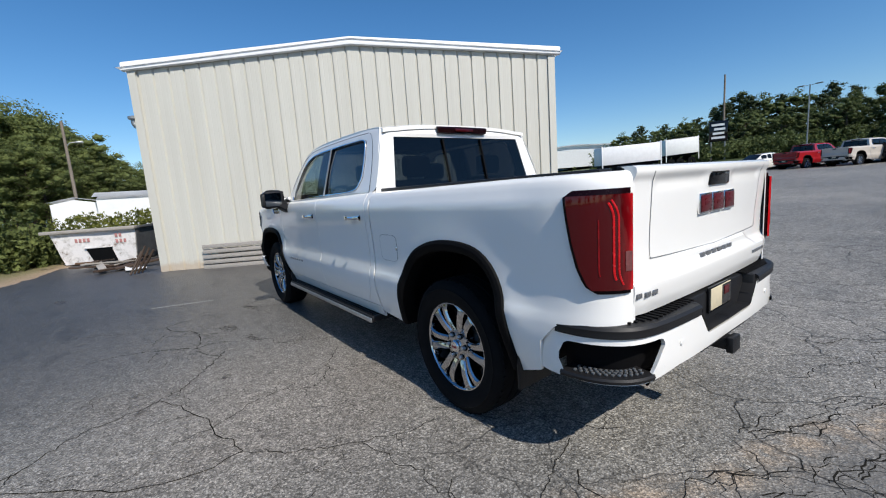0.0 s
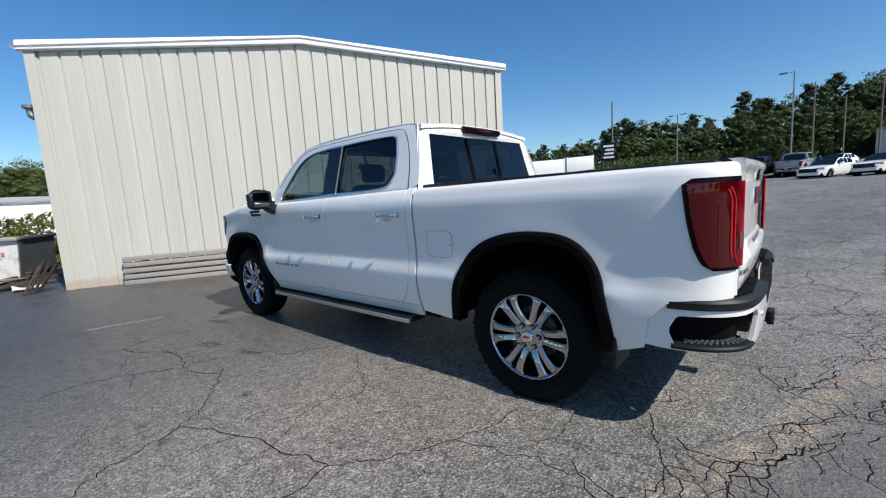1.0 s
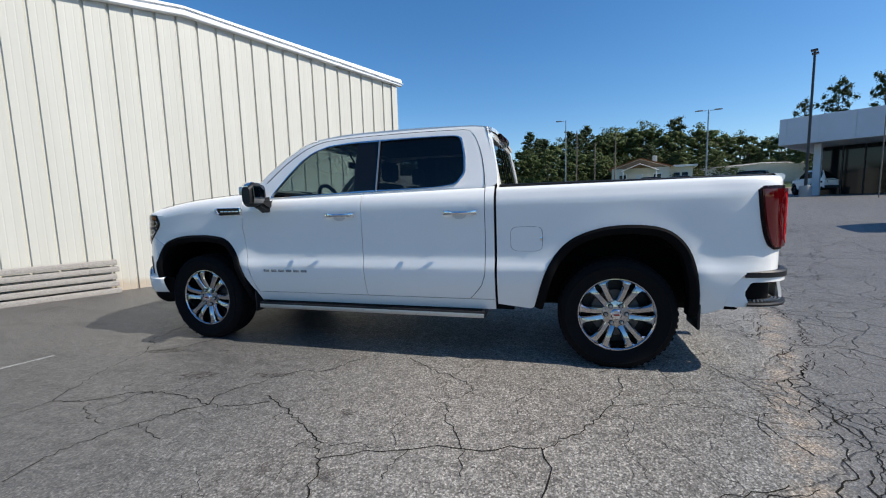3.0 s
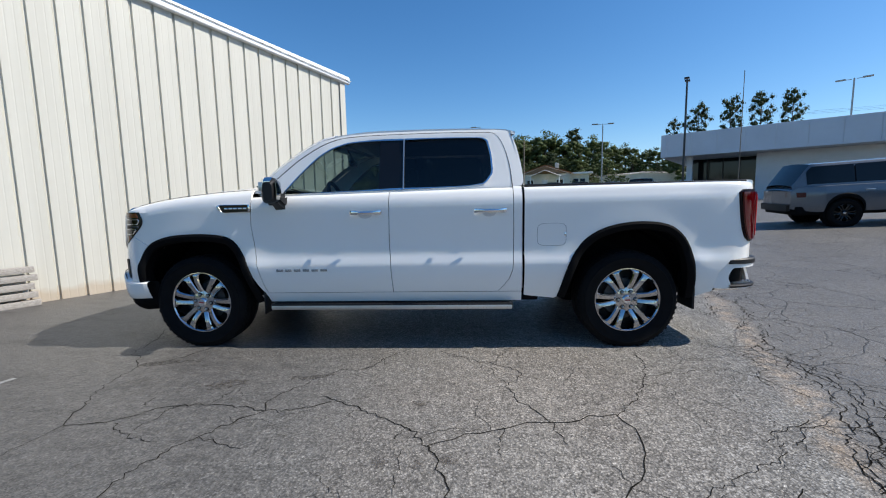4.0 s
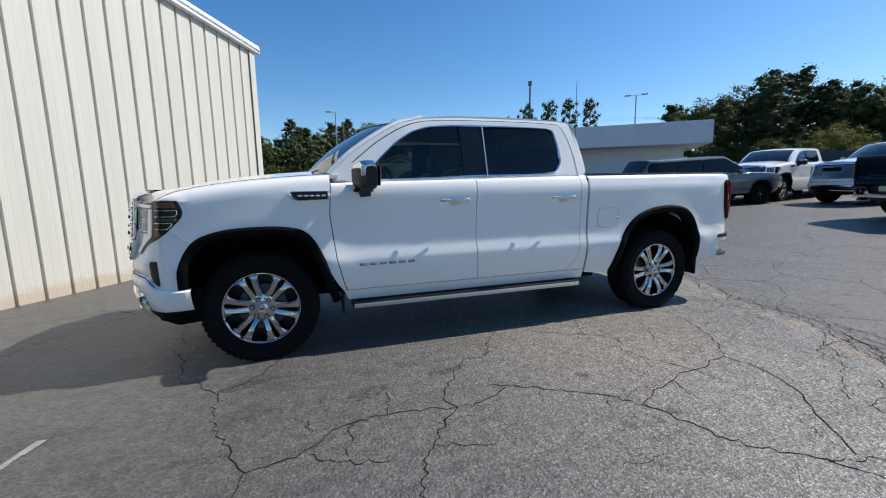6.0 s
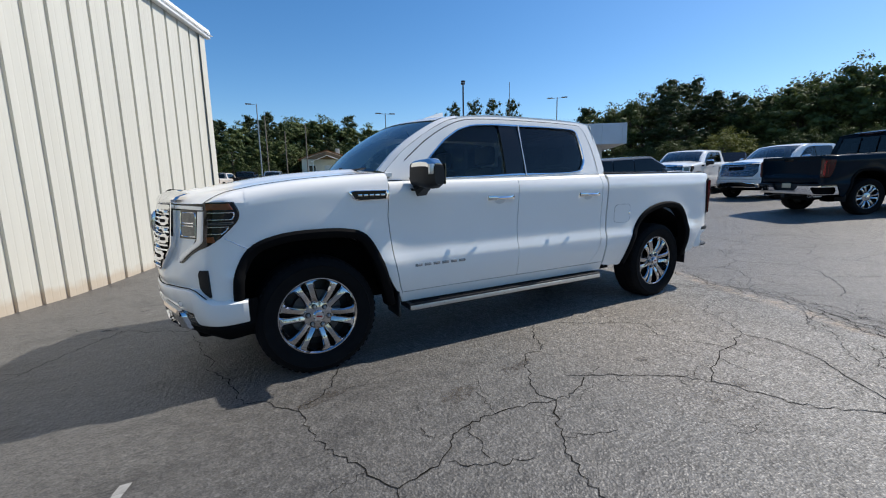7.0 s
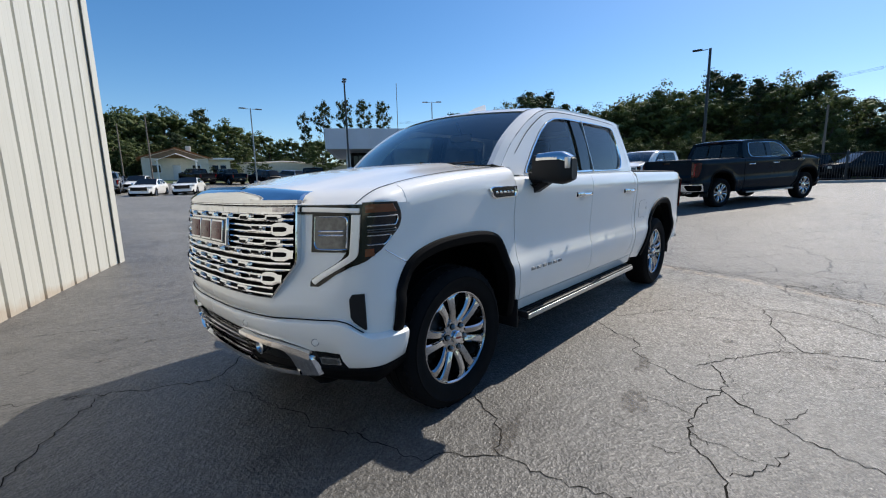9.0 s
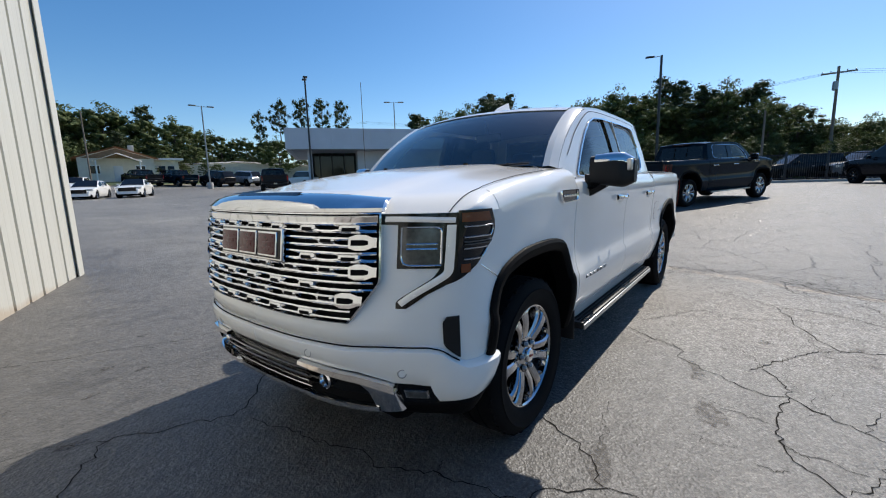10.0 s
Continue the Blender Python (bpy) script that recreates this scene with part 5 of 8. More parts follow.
sheet(bm, [[on_front(u * 0.688, z, o_) for u in steps(-1, 1, 30)] for z, o_ in ((1.180, 0.01), (1.182, 0.034), (1.206, 0.040), (1.212, 0.03))])
part("grille_top_bar", bm, CHROME, grille)


LINK = 0.196


def link_y(row, z, wide):
    """Middles of the links along one chain of the grille, set like bricks."""
    out = []
    for k in range(-4, 5):
        y = (k + (0.5 if row % 2 else 0.0)) * LINK
        if abs(y) < wide - 0.09 and not (abs(y) < 0.33 and 1.0 < z < 1.16):
            out.append(y)
    return out


for row in range(7):
    z = 0.820 + row * 0.0575
    wide = lerp(GW, z) - 0.012
    knots = link_y(row, z, wide)
    spans = ((-wide, wide),) if not 1.0 < z < 1.16 else ((-wide, -0.27), (0.27, wide))
    for side in (-1, 1):
        for ya, yb in spans:
            rows = [[], [], [], [], []]
            for y in steps(ya, yb, int((yb - ya) / 0.0098)):
                near_link = max(0.0, min(1.0, (0.066 - min([abs(y - q) for q in knots] + [1.0])) / 0.016))
                zc = z + side * (0.0145 - 0.0015 * near_link)
                for r_, (k, o_) in zip(rows, ((-1, 0.004), (-0.92, 0.034), (0, 0.040), (0.8, 0.037), (1, 0.004))):
                    r_.append(on_front(y, zc + (0.0068 + 0.0010 * near_link) * k, o_))
            bm = bmesh.new()
            sheet(bm, rows)
            part("grille_bar", bm, CHROME, grille)
    for y in knots:
        bm = bmesh.new()
        lift = 0.006 if row % 2 else -0.006
        sheet(bm, [[on_front(y + dy, z + lift + dz, o_ + q_) for dy, q_ in ((-0.046, -0.024), (-0.040, -0.002), (-0.024, 0.002), (0.024, 0.002), (0.040, -0.002), (0.046, -0.024))] for dz, o_ in ((-0.018, 0.028), (-0.014, 0.034), (0.0, 0.041), (0.014, 0.037), (0.018, 0.028))])
        link = part("grille_link", bm, CHROME, grille)
        bm = bmesh.new()
        sheet(bm, [[on_front(y + dy, z + lift + dz, 0.0440) for dy in (-0.025, 0.0, 0.025)] for dz in (-0.0068, 0.0068)])
        hem(bm, (-1, 0, 0), 0.006)
        part("slot", bm, TRIM, link)
for s in (1, -1):
    for z in (0.880, 0.993, 1.108):
        wide = lerp(GW, z)
        bm = bmesh.new()
        sheet(bm, [[on_front(s * (wide - d), z + dz * (0.62 if d < 0.03 else 1.0 if d < 0.09 else 0.7), o_) for d in (0.010, 0.024, 0.050, 0.085, 0.108)] for dz, o_ in ((-0.036, 0.01), (-0.030, 0.043), (0.0, 0.045), (0.030, 0.040), (0.036, 0.01))])
        block = part("grille_block", bm, CHROME, grille, "faceted chrome end block")
        bm = bmesh.new()
        sheet(bm, [[on_front(s * (wide - d), z + dz * (1.0 if d > 0.05 else 0.6), 0.0465) for d in (0.040, 0.055, 0.098)] for dz in (-0.011, 0.011)])
        hem(bm, (-1, 0, 0), 0.008)
        part("slot", bm, TRIM, block)
place = Matrix.Translation((on_front(0, 1.085, 0.03).x + 0.016, 0, 1.085)) @ Matrix.Rotation(-0.13, 4, "Y")
bm = bmesh.new()
box(bm, (-0.02, -0.268, -0.072), (0.004, 0.268, 0.072), 0.008, m=place)
back = part("emblem_plate", bm, CHROME, grille, "chrome framed emblem plate")
bm = bmesh.new()
box(bm, (-0.01, -0.258, -0.062), (0.0065, 0.258, 0.062), 0.002, m=place)
part("emblem_field", bm, GLOSSBLACK, back)
emblem(None, grille, 0.495, 0.110, place @ Matrix.Translation((0.008, 0, 0)), Matrix.Identity(4))
# chrome brow over the grille
bm = bmesh.new()
sheet(bm, [[on_front(u * (0.700 - 0.02 * abs(h - 1.22)), h - (0.028 * abs(u) ** 3 if h > 1.24 else 0), o_) for u in steps(-1, 1, 30)] for h, o_ in ((1.220, 0.012), (1.224, 0.036), (1.240, 0.038), (1.262, 0.028), (1.286, 0.006), (1.300, -0.035), (1.302, -0.06))])
hem(bm, (-1, 0, 0), 0.02)
part("grille_brow", bm, CHROME, truck, "chrome brow over the grille")
bm = bmesh.new()
sheet(bm, [[on_front(y, h, o_) for y in steps(-0.26, 0.26, 12)] for h, o_ in ((1.292, -0.012), (1.306, -0.034))])
hem(bm, (-1, 0, 0), 0.01)
part("brow_slot", bm, GLOSSBLACK, truck)


# headlights
def lamp_sheet(fa, fb, za, zb, off, n=10):
    """Patch between two edges given as functions of height."""
    bm = bmesh.new()
    sheet(bm, [[front_pt(fa(z) + (fb(z) - fa(z)) * k / n, z, off) for k in range(n + 1)] for z in steps(za, zb, n)])
    hem(bm, (-0.8, -0.4, 0), 0.010)
    return bm


def lamp_band(line, half, off):
    """A band of even width along a line of (y, z) on the lamp."""
    pts = curve_pts([(y, z, 0) for y, z in line], 40)
    rows = [[], [], []]
    for i, p in enumerate(pts):
        d = (pts[min(i + 1, 40)] - pts[max(i - 1, 0)]).normalized()
        for r_, k, o_ in zip(rows, (-1, 0, 1), (0.0, 0.003, 0.0)):
            y, z = p.x - d.y * half * k, p.y + d.x * half * k
            r_.append(front_pt(front_f(y), z, off + o_))
    bm = bmesh.new()
    sheet(bm, rows)
    hem(bm, (-0.8, -0.4, 0), 0.010)
    return bm


def lamp_edge(z):
    return front_fx(lerp([(0.842, 4.522), (0.90, 4.476), (0.932, 4.435), (0.952, 4.385), (1.00, 4.315), (1.10, 4.212), (1.135, 4.197), (1.17, 4.200), (1.224, 4.226)], z))


# lower tail of the housing, main housing, outer lens
bm = lamp_sheet(lambda z: front_f(lerp([(0.842, 0.752), (0.872, 0.752), (0.89, 0.776), (0.922, 0.820), (0.962, 0.874), (1.0, 0.896)], z)), lamp_edge, 0.842, 1.002, 0.0045, 14)
lamps = pair("headlight", bm, GLOSSBLACK, label="headlight with bright c-shaped light guide")


def on_lamps(name, bm, mt, label=""):
    for b, l in zip((bm.copy(), mirrored(bm)), lamps):
        part(name, b, mt, l, label)
    bm.free()


on_lamps("lamp_housing", lamp_sheet(lambda z: front_f(0.752), lambda z: front_f(0.945), 1.0, 1.175, 0.0045), GLOSSBLACK)
on_lamps("lamp_housing", lamp_sheet(lambda z: front_f(0.700), lambda z: front_f(0.945), 1.172, 1.213, 0.0045), GLOSSBLACK)
on_lamps("outer_lens", lamp_sheet(lambda z: front_f(0.943), lamp_edge, 0.998, 1.222, 0.007, 14), LAMPLENS, "smoked outer lens")
on_lamps("light_guide", lamp_band([(0.768, 0.862), (0.80, 0.890), (0.845, 0.922), (0.898, 0.962), (0.917, 0.985), (0.920, 1.02), (0.922, 1.08), (0.924, 1.168)], 0.0125, 0.012), LED, "white light guide")
on_lamps("light_guide", lamp_band([(0.708, 1.194), (0.78, 1.193), (0.86, 1.190), (0.934, 1.186)], 0.0105, 0.012), LED)
on_lamps("lamp_box", lamp_sheet(lambda z: front_f(0.762 + 0.012 * max(0, (1.04 - z) / 0.03)), lambda z: front_f(0.902), 1.012, 1.164, 0.0075), LAMPBOX)
on_lamps("chrome_bezel", lamp_band([(0.766, 1.160), (0.766, 1.10), (0.768, 1.04), (0.785, 1.016), (0.84, 1.013), (0.897, 1.013)], 0.0028, 0.010), CHROME)
on_lamps("chrome_bezel", lamp_band([(0.785, 1.160), (0.85, 1.160), (0.885, 1.158), (0.896, 1.145), (0.897, 1.09), (0.897, 1.02)], 0.0028, 0.010), CHROME)
for z0, y0 in ((1.096, 0.785), (1.078, 0.785)):
    on_lamps("lamp_bar", lamp_band([(y0, z0), (0.83, z0), (0.885, z0)], 0.0032, 0.012), CHROME)
on_lamps("side_marker", lamp_sheet(lambda z: front_f(0.950), lambda z: front_fx(lerp([(1.17, 4.225), (1.215, 4.25)], z)), 1.176, 1.212, 0.0095), AMBER, "dark amber side marker")
def lamp_loop(z0, z1, x0, x1):
    """A bright capsule outline in the outer lens, open towards the grille."""
    fa = front_f(0.955)
    pts = [front_pt(fa + (front_fx(x0) - fa) * k / 8, z1, 0.011) for k in range(9)]
    fc, fe = front_fx(x0), front_fx(x1)
    zm, zr = (z0 + z1) / 2, (z1 - z0) / 2
    pts += [front_pt(fc + (front_fx(x0 - 0.012) - fc) * math.sin(a) + (fe - fc) * (1 - math.cos(a)) / 2, zm + zr * math.cos(a), 0.011) for a in steps(0.3, math.pi - 0.2, 8)]
    pts += [front_pt(fe + (fa - fe) * k / 8, z0, 0.011) for k in range(9)]
    bm = bmesh.new()
    sweep(bm, pts, 0.0042, Vector((0.6, 0.8, 0)))
    return bm


for z0, z1, x0, x1 in ((1.116, 1.158, 4.228, 4.240), (1.030, 1.072, 4.262, 4.300)):
    on_lamps("lamp_bar", lamp_loop(z0, z1, x0, x1), LAMPSILVER, "bright capsule outline")
on_lamps("lamp_bar", lamp_loop(1.088, 1.098, 4.238, 4.246), LAMPBOX)
on_lamps("side_marker", lamp_sheet(lambda z: front_f(0.950), lambda z: front_fx(4.345), 0.978, 1.012, 0.0095), AMBER)


# bumper with its step, intake, chrome skid trim and lamps
def bump_top(y):
    return lerp([(0.0, 0.680), (0.86, 0.684), (0.90, 0.672), (0.955, 0.606), (1.1, 0.594)], y)


def bump_foot(y):
    return lerp([(0.0, 0.592), (0.33, 0.588), (0.60, 0.575), (0.735, 0.532), (0.862, 0.524), (0.874, 0.452), (1.1, 0.452)], y)


f_end = front_fx(4.212)
cols_ = []
for f in steps(0, 1, 90):
    y = on_plan(FRONT_PLAN, f_end * f)[0].y
    if f > front_fx(4.40) / f_end:
        y = max(y, 0.94 + 0.1 * (f - front_fx(4.40) / f_end))
    zt, zb = bump_top(y), bump_foot(y)
    cols_.append([front_pt(f_end * f, z, o_) for z, o_ in ((zt + 0.006, 0.004), (zt - 0.001, 0.030), (zt - 0.010, 0.041), (zt - 0.03, 0.045), (zb + (zt - zb) * 0.4, 0.042), (zb + 0.012, 0.034), (zb, 0.024))])
bm = bmesh.new()
sheet(bm, cols_)
hem(bm, (-1, -0.3, 0), 0.03)
pair("front_bumper", bm, WHITE, label="white lower bumper with a step along its top")
# thin black rod paints the shade in the crease over the bumper step
bm = bmesh.new()
sweep(bm, [front_pt(front_f(y), bump_top(y) + 0.0065, 0.030) for y in steps(0.0, 0.94, 60)], 0.0032, Vector((1, 0, 0.2)))
pair("bumper_gap", bm, TRIM)
bm = bmesh.new()
sheet(bm, [[front_pt(front_fx(4.16) * f, z, o_) for f in steps(0, 1, 36)] for z, o_ in ((0.60, -0.03), (0.46, 0.0), (0.43, 0.016), (0.40, 0.012), (0.365, -0.012), (0.33, -0.06))])
hem(bm, (-1, -0.3, 0), 0.03)
pair("lower_valance", bm, TRIM)
bm = bmesh.new()
sheet(bm, [[on_front(y, z, o_) for y in steps(-0.70, 0.70, 30)] for z, o_ in ((0.60, 0.006), (0.55, 0.0), (0.46, 0.0), (0.405, 0.02))])
intake = part("lower_intake", bm, GLOSSBLACK, truck, "black lower intake with chrome trims")
for s in (1, -1):
    # bright strip under the white edge, sweeping down into the end piece
    rows = [[], [], [], []]
    for u in steps(0, 1, 24):
        y = 0.315 + 0.42 * u
        z = lerp([(0.315, 0.583), (0.60, 0.566), (0.735, 0.526)], y)
        w = 0.016 + 0.016 * u
        for r_, (dz, o_) in zip(rows, ((0.004, 0.022), (0.0, 0.046), (-w, 0.050), (-w - 0.004, 0.02))):
            r_.append(on_front(s * y, z + dz, o_))
    bm = bmesh.new()
    sheet(bm, rows)
    part("chrome_trim", bm, CHROME, intake)
    bm = bmesh.new()
    sheet(bm, [[on_front(s * (lerp([(0.405, 0.655), (0.50, 0.640), (0.54, 0.60)], z) * (1 - v_) + lerp([(0.405, 0.742), (0.50, 0.732), (0.54, 0.70)], z) * v_), z, 0.048 - 0.02 * abs(v_ - 0.4)) for v_ in (0.0, 0.4, 1.0)] for z in steps(0.402, 0.53, 8)])
    hem(bm, (-1, 0, 0), 0.03)
    part("chrome_end", bm, CHROME, intake)
    bm = bmesh.new()
    lathe(bm, [(0.024, -0.03), (0.036, 0.0), (0.038, 0.008), (0.030, 0.014), (0.024, 0.0)], 22, "X", on_front(s * 0.44, 0.508, 0.012))
    part("tow_hook", bm, CHROME, intake)
    bm = bmesh.new()
    box(bm, (-0.10, -0.028, -0.022), (0.0, 0.028, 0.022), 0.01, m=Matrix.Translation(on_front(s * 0.44, 0.505, 0.006)))
    part("tow_eye", bm, BLACK, intake)
    bm = bmesh.new()
    sheet(bm, [[on_front(s * y, z, 0.012 + (0.018 if z in (0.535,) else 0)) for y in (0.738, 0.80, 0.872)] for z in (0.410, 0.47, 0.50, 0.535)])
    hem(bm, (-1, 0, 0), 0.02)
    fog = part("fog_lamp", bm, GLOSSBLACK, truck, "recessed fog lamp")
    bm = bmesh.new()
    sheet(bm, [[on_front(s * y, z, 0.018) for y in (0.765, 0.80, 0.845)] for z in (0.462, 0.48, 0.500)])
    hem(bm, (-1, 0, 0), 0.01)
    part("fog_lens", bm, LAMPSILVER, fog)
    bm = bmesh.new()
    sheet(bm, [[on_front(s * y, z, 0.022) for y in (0.772, 0.80, 0.838)] for z in (0.467, 0.48, 0.495)])
    hem(bm, (-1, 0, 0), 0.006)
    part("fog_glass", bm, LAMPBOX, fog)
    for y, z in ((0.768, 0.585), (0.385, 0.632)):
        p = on_front(s * y, z, 0.040)
        way = (Vector((1, s * (1.0 if y > 0.6 else 0.25), 0))).to_track_quat("X", "Z").to_matrix().to_4x4()
        bm = bmesh.new()
        lathe(bm, [(0.0, 0.006), (0.013, 0.005), (0.015, 0.001), (0.019, 0.0035), (0.020, -0.006)], 18, "X")
        bmesh.ops.transform(bm, matrix=Matrix.Translation(p) @ way, verts=bm.verts)
        sensor = part("parking_sensor", bm, WHITE, truck)
        bm = bmesh.new()
        lathe(bm, [(0.0155, 0.0055), (0.0185, 0.0055)], 18, "X")
        bmesh.ops.transform(bm, matrix=Matrix.Translation(p) @ way, verts=bm.verts)
        part("sensor_ring", bm, GREYBADGE, sensor)
for z0 in (0.462, 0.490, 0.518, 0.546):
    bm = bmesh.new()
    sheet(bm, [[on_front(y, z0 + dz, o_) for y in steps(-0.35, 0.35, 16)] for dz, o_ in ((-0.008, 0.012), (-0.006, 0.030), (0.006, 0.034), (0.008, 0.012))])
    part("chrome_bar", bm, CHROME, intake)
bm = bmesh.new()
sheet(bm, [[on_front(y, z + 0.01 * (abs(y) < 0.36), o_) for y in steps(-0.66, 0.66, 44)] for z, o_ in ((0.428, 0.02), (0.424, 0.046), (0.404, 0.050), (0.396, 0.02))])
part("skid_trim", bm, CHROME, intake, "chrome skid trim")
bm = lamp_sheet(lambda z: front_f(lerp([(0.632, 0.945), (0.688, 0.905), (0.795, 0.905), (0.81, 0.92)], z)), lambda z: front_f(0.947), 0.634, 0.806, 0.008, 8)
vents = pair("bumper_vent", bm, BLACK, label="black slot vent in the bumper")

# cabin
bm = bmesh.new()
box(bm, (2.72, -0.80, 1.05), (3.15, 0.80, 1.36), 0.06)
box(bm, (2.95, -0.72, 1.30), (3.28, 0.72, 1.395), 0.03)
part("dashboard", bm, SEAT, truck)
bm = bmesh.new()
rows = []
for k in range(29):
    a = 2 * math.pi * k / 28
    rows.append([(0.02 * math.sin(b), (0.185 + 0.018 * math.cos(b)) * math.cos(a), (0.185 + 0.018 * math.cos(b)) * math.sin(a)) for b in [2 * math.pi * q / 8 for q in range(8)]])
sheet(bm, rows, close=True)
box(bm, (-0.02, -0.17, -0.03), (0.0, 0.17, 0.03), 0.01)
box(bm, (-0.015, -0.03, -0.17), (0.0, 0.03, 0.0), 0.01)
bmesh.ops.transform(bm, matrix=pose(2.62, 0.42, 1.30, 0, 22, 0), verts=bm.verts)
part("steering_wheel", bm, SEAT, truck)
for x0, ys in ((1.95, (0.42, -0.42)), (1.05, (0.42, -0.42))):
    for y0 in ys:
        bm = bmesh.new()
        box(bm, (x0, y0 - 0.25, 0.75), (x0 + 0.52, y0 + 0.25, 0.98), 0.06)
        box(bm, (x0 - 0.05, y0 - 0.25, 0.90), (x0 + 0.12, y0 + 0.25, 1.46), 0.06, m=None)
        box(bm, (x0 - 0.03, y0 - 0.13, 1.48), (x0 + 0.07, y0 + 0.13, 1.66), 0.04)
        part("seat", bm, SEAT, truck)
bm = bmesh.new()
box(bm, (0.92, -0.90, 0.56), (3.1, 0.90, 0.62))
part("cabin_floor", bm, SEAT, truck)
bm = bmesh.new()
box(bm, (2.55, -0.12, 1.66), (2.58, 0.12, 1.73), 0.012)
tube(bm, (2.565, 0, 1.73), (2.62, 0, 1.83), 0.01)
part("inner_mirror", bm, GLOSSBLACK, truck)
bm = bmesh.new()
sheet(bm, [[(x, y, 1.835 + 0.03 * (1 - (y / 0.75) ** 2)) for y in steps(-0.72, 0.72, 8)] for x in (1.02, 1.6, 2.45)])
part("headliner", bm, surface("headliner", (0.32, 0.31, 0.29), 0.9), truck)

# ---- parked vehicles ----
def on_ground(x, y, turn):
    """Pose on the ground, leaning with it; turn in degrees from the x axis."""
    e = 1.2
    n = Vector(((ground_z(x - e, y) - ground_z(x + e, y)) / (2 * e), (ground_z(x, y - e) - ground_z(x, y + e)) / (2 * e), 1)).normalized()
    q = Vector((0, 0, 1)).rotation_difference(n).to_matrix().to_4x4()
    return Matrix.Translation((x, y, ground_z(x, y))) @ q @ Matrix.Rotation(radians(turn), 4, "Z")


FINE = {"badge_block", "emblem_frame", "emblem_block", "parking_sensor", "tread_rib", "tread", "lug_nut", "handle_cup", "fuel_door_seam", "fuel_door", "fuel_door_catch", "gate_seam", "pillar_seam", "wiper", "roof_antenna", "badge", "chrome_bar", "tow_hook", "emblem", "inner_mirror", "steering_wheel", "headliner", "cowl_panel", "door_seam", "plate_bar", "dark_panel", "grille_block", "grille_link", "slot", "indicator", "step_lip", "step_stud", "clear_cover", "lug_recess", "brake_disc", "sensor_ring", "fascia_gap", "bonnet_gap", "lamp_bar", "bar_glass", "chrome_bezel", "tow_eye", "emblem_field", "emblem_plate", "fog_glass", "grille_top_bar", "plate_frame", "red_strip", "red_bar"}


def truck_copy(x, y, turn, label, paint, chrome_bumper=False):
    """A pickup of the same build, standing with its rear axle at x, y."""
    root = empty("pickup_truck", label, "pickup truck", "parked cars", on_ground(x, y, turn))
    made = {truck: root}
    for o in truck.children_recursive:
        if o.name.split(".")[0] in FINE or o.parent not in made:
            continue
        c = o.copy()
        scene.collection.objects.link(c)
        c.parent = made[o.parent]
        c.matrix_parent_inverse = o.matrix_parent_inverse
        made[o] = c
        for slot in c.material_slots:
            swap = {WHITE.name: paint, TAILRED.name: REDLENS}.get(slot.material.name if slot.material else "")
            if chrome_bumper and swap == paint and o.name.startswith("rear_bumper"):
                swap = CHROME
            if swap:
                slot.link = "OBJECT"
                slot.material = swap
    return root


NAVY = surface("navy_paint", (0.0025, 0.011, 0.020), 0.12, spec=0.1, coat=0.03, vary=0.1, grain=300)
CHARCOAL = surface("charcoal_paint", (0.009, 0.010, 0.013), 0.2, spec=0.25, coat=0.0, vary=0.1, grain=300)
GREYPAINT = surface("grey_paint", (0.125, 0.138, 0.155), 0.25, metal=0.3, coat=0.6, vary=0.05, grain=300)
REDPAINT = surface("red_paint", (0.33, 0.012, 0.016), 0.22, coat=0.6, vary=0.06)
TANPAINT = surface("pale_tan_paint", (0.55, 0.50, 0.44), 0.25, coat=0.5, vary=0.05)
SILVERPAINT = surface("silver_paint", (0.42, 0.44, 0.46), 0.25, metal=0.4, coat=0.5, vary=0.05)

truck_copy(-9.22, -0.62, 152.8, "dark navy pickup truck parked behind the white pickup, chrome rear bumper", NAVY, True)
truck_copy(-16.55, -7.6, 9, "white pickup truck with black wheel arches", WHITE)
truck_copy(-16.9, -3.3, -12, "white pickup truck parked nose out beside the navy pickup", WHITE)
truck_copy(-12.3, -28.6, -118, "dark grey pickup truck parked by the showroom", CHARCOAL)
truck_copy(7.6, -40.4, -112, "red pickup truck in the far row", REDPAINT)
truck_copy(4.6, -40.2, -114, "pale tan pickup truck in the far row", TANPAINT)
truck_copy(2.0, -42.6, -108, "dark pickup truck in the far row", CHARCOAL)
truck_copy(-0.9, -44.2, -104, "silver pickup truck in the far row", SILVERPAINT)
truck_copy(-12.0, -54.5, -80, "dark grey pickup truck before the house", CHARCOAL)
truck_copy(-15.2, -53.0, -80, "charcoal pickup truck before the house", NAVY)


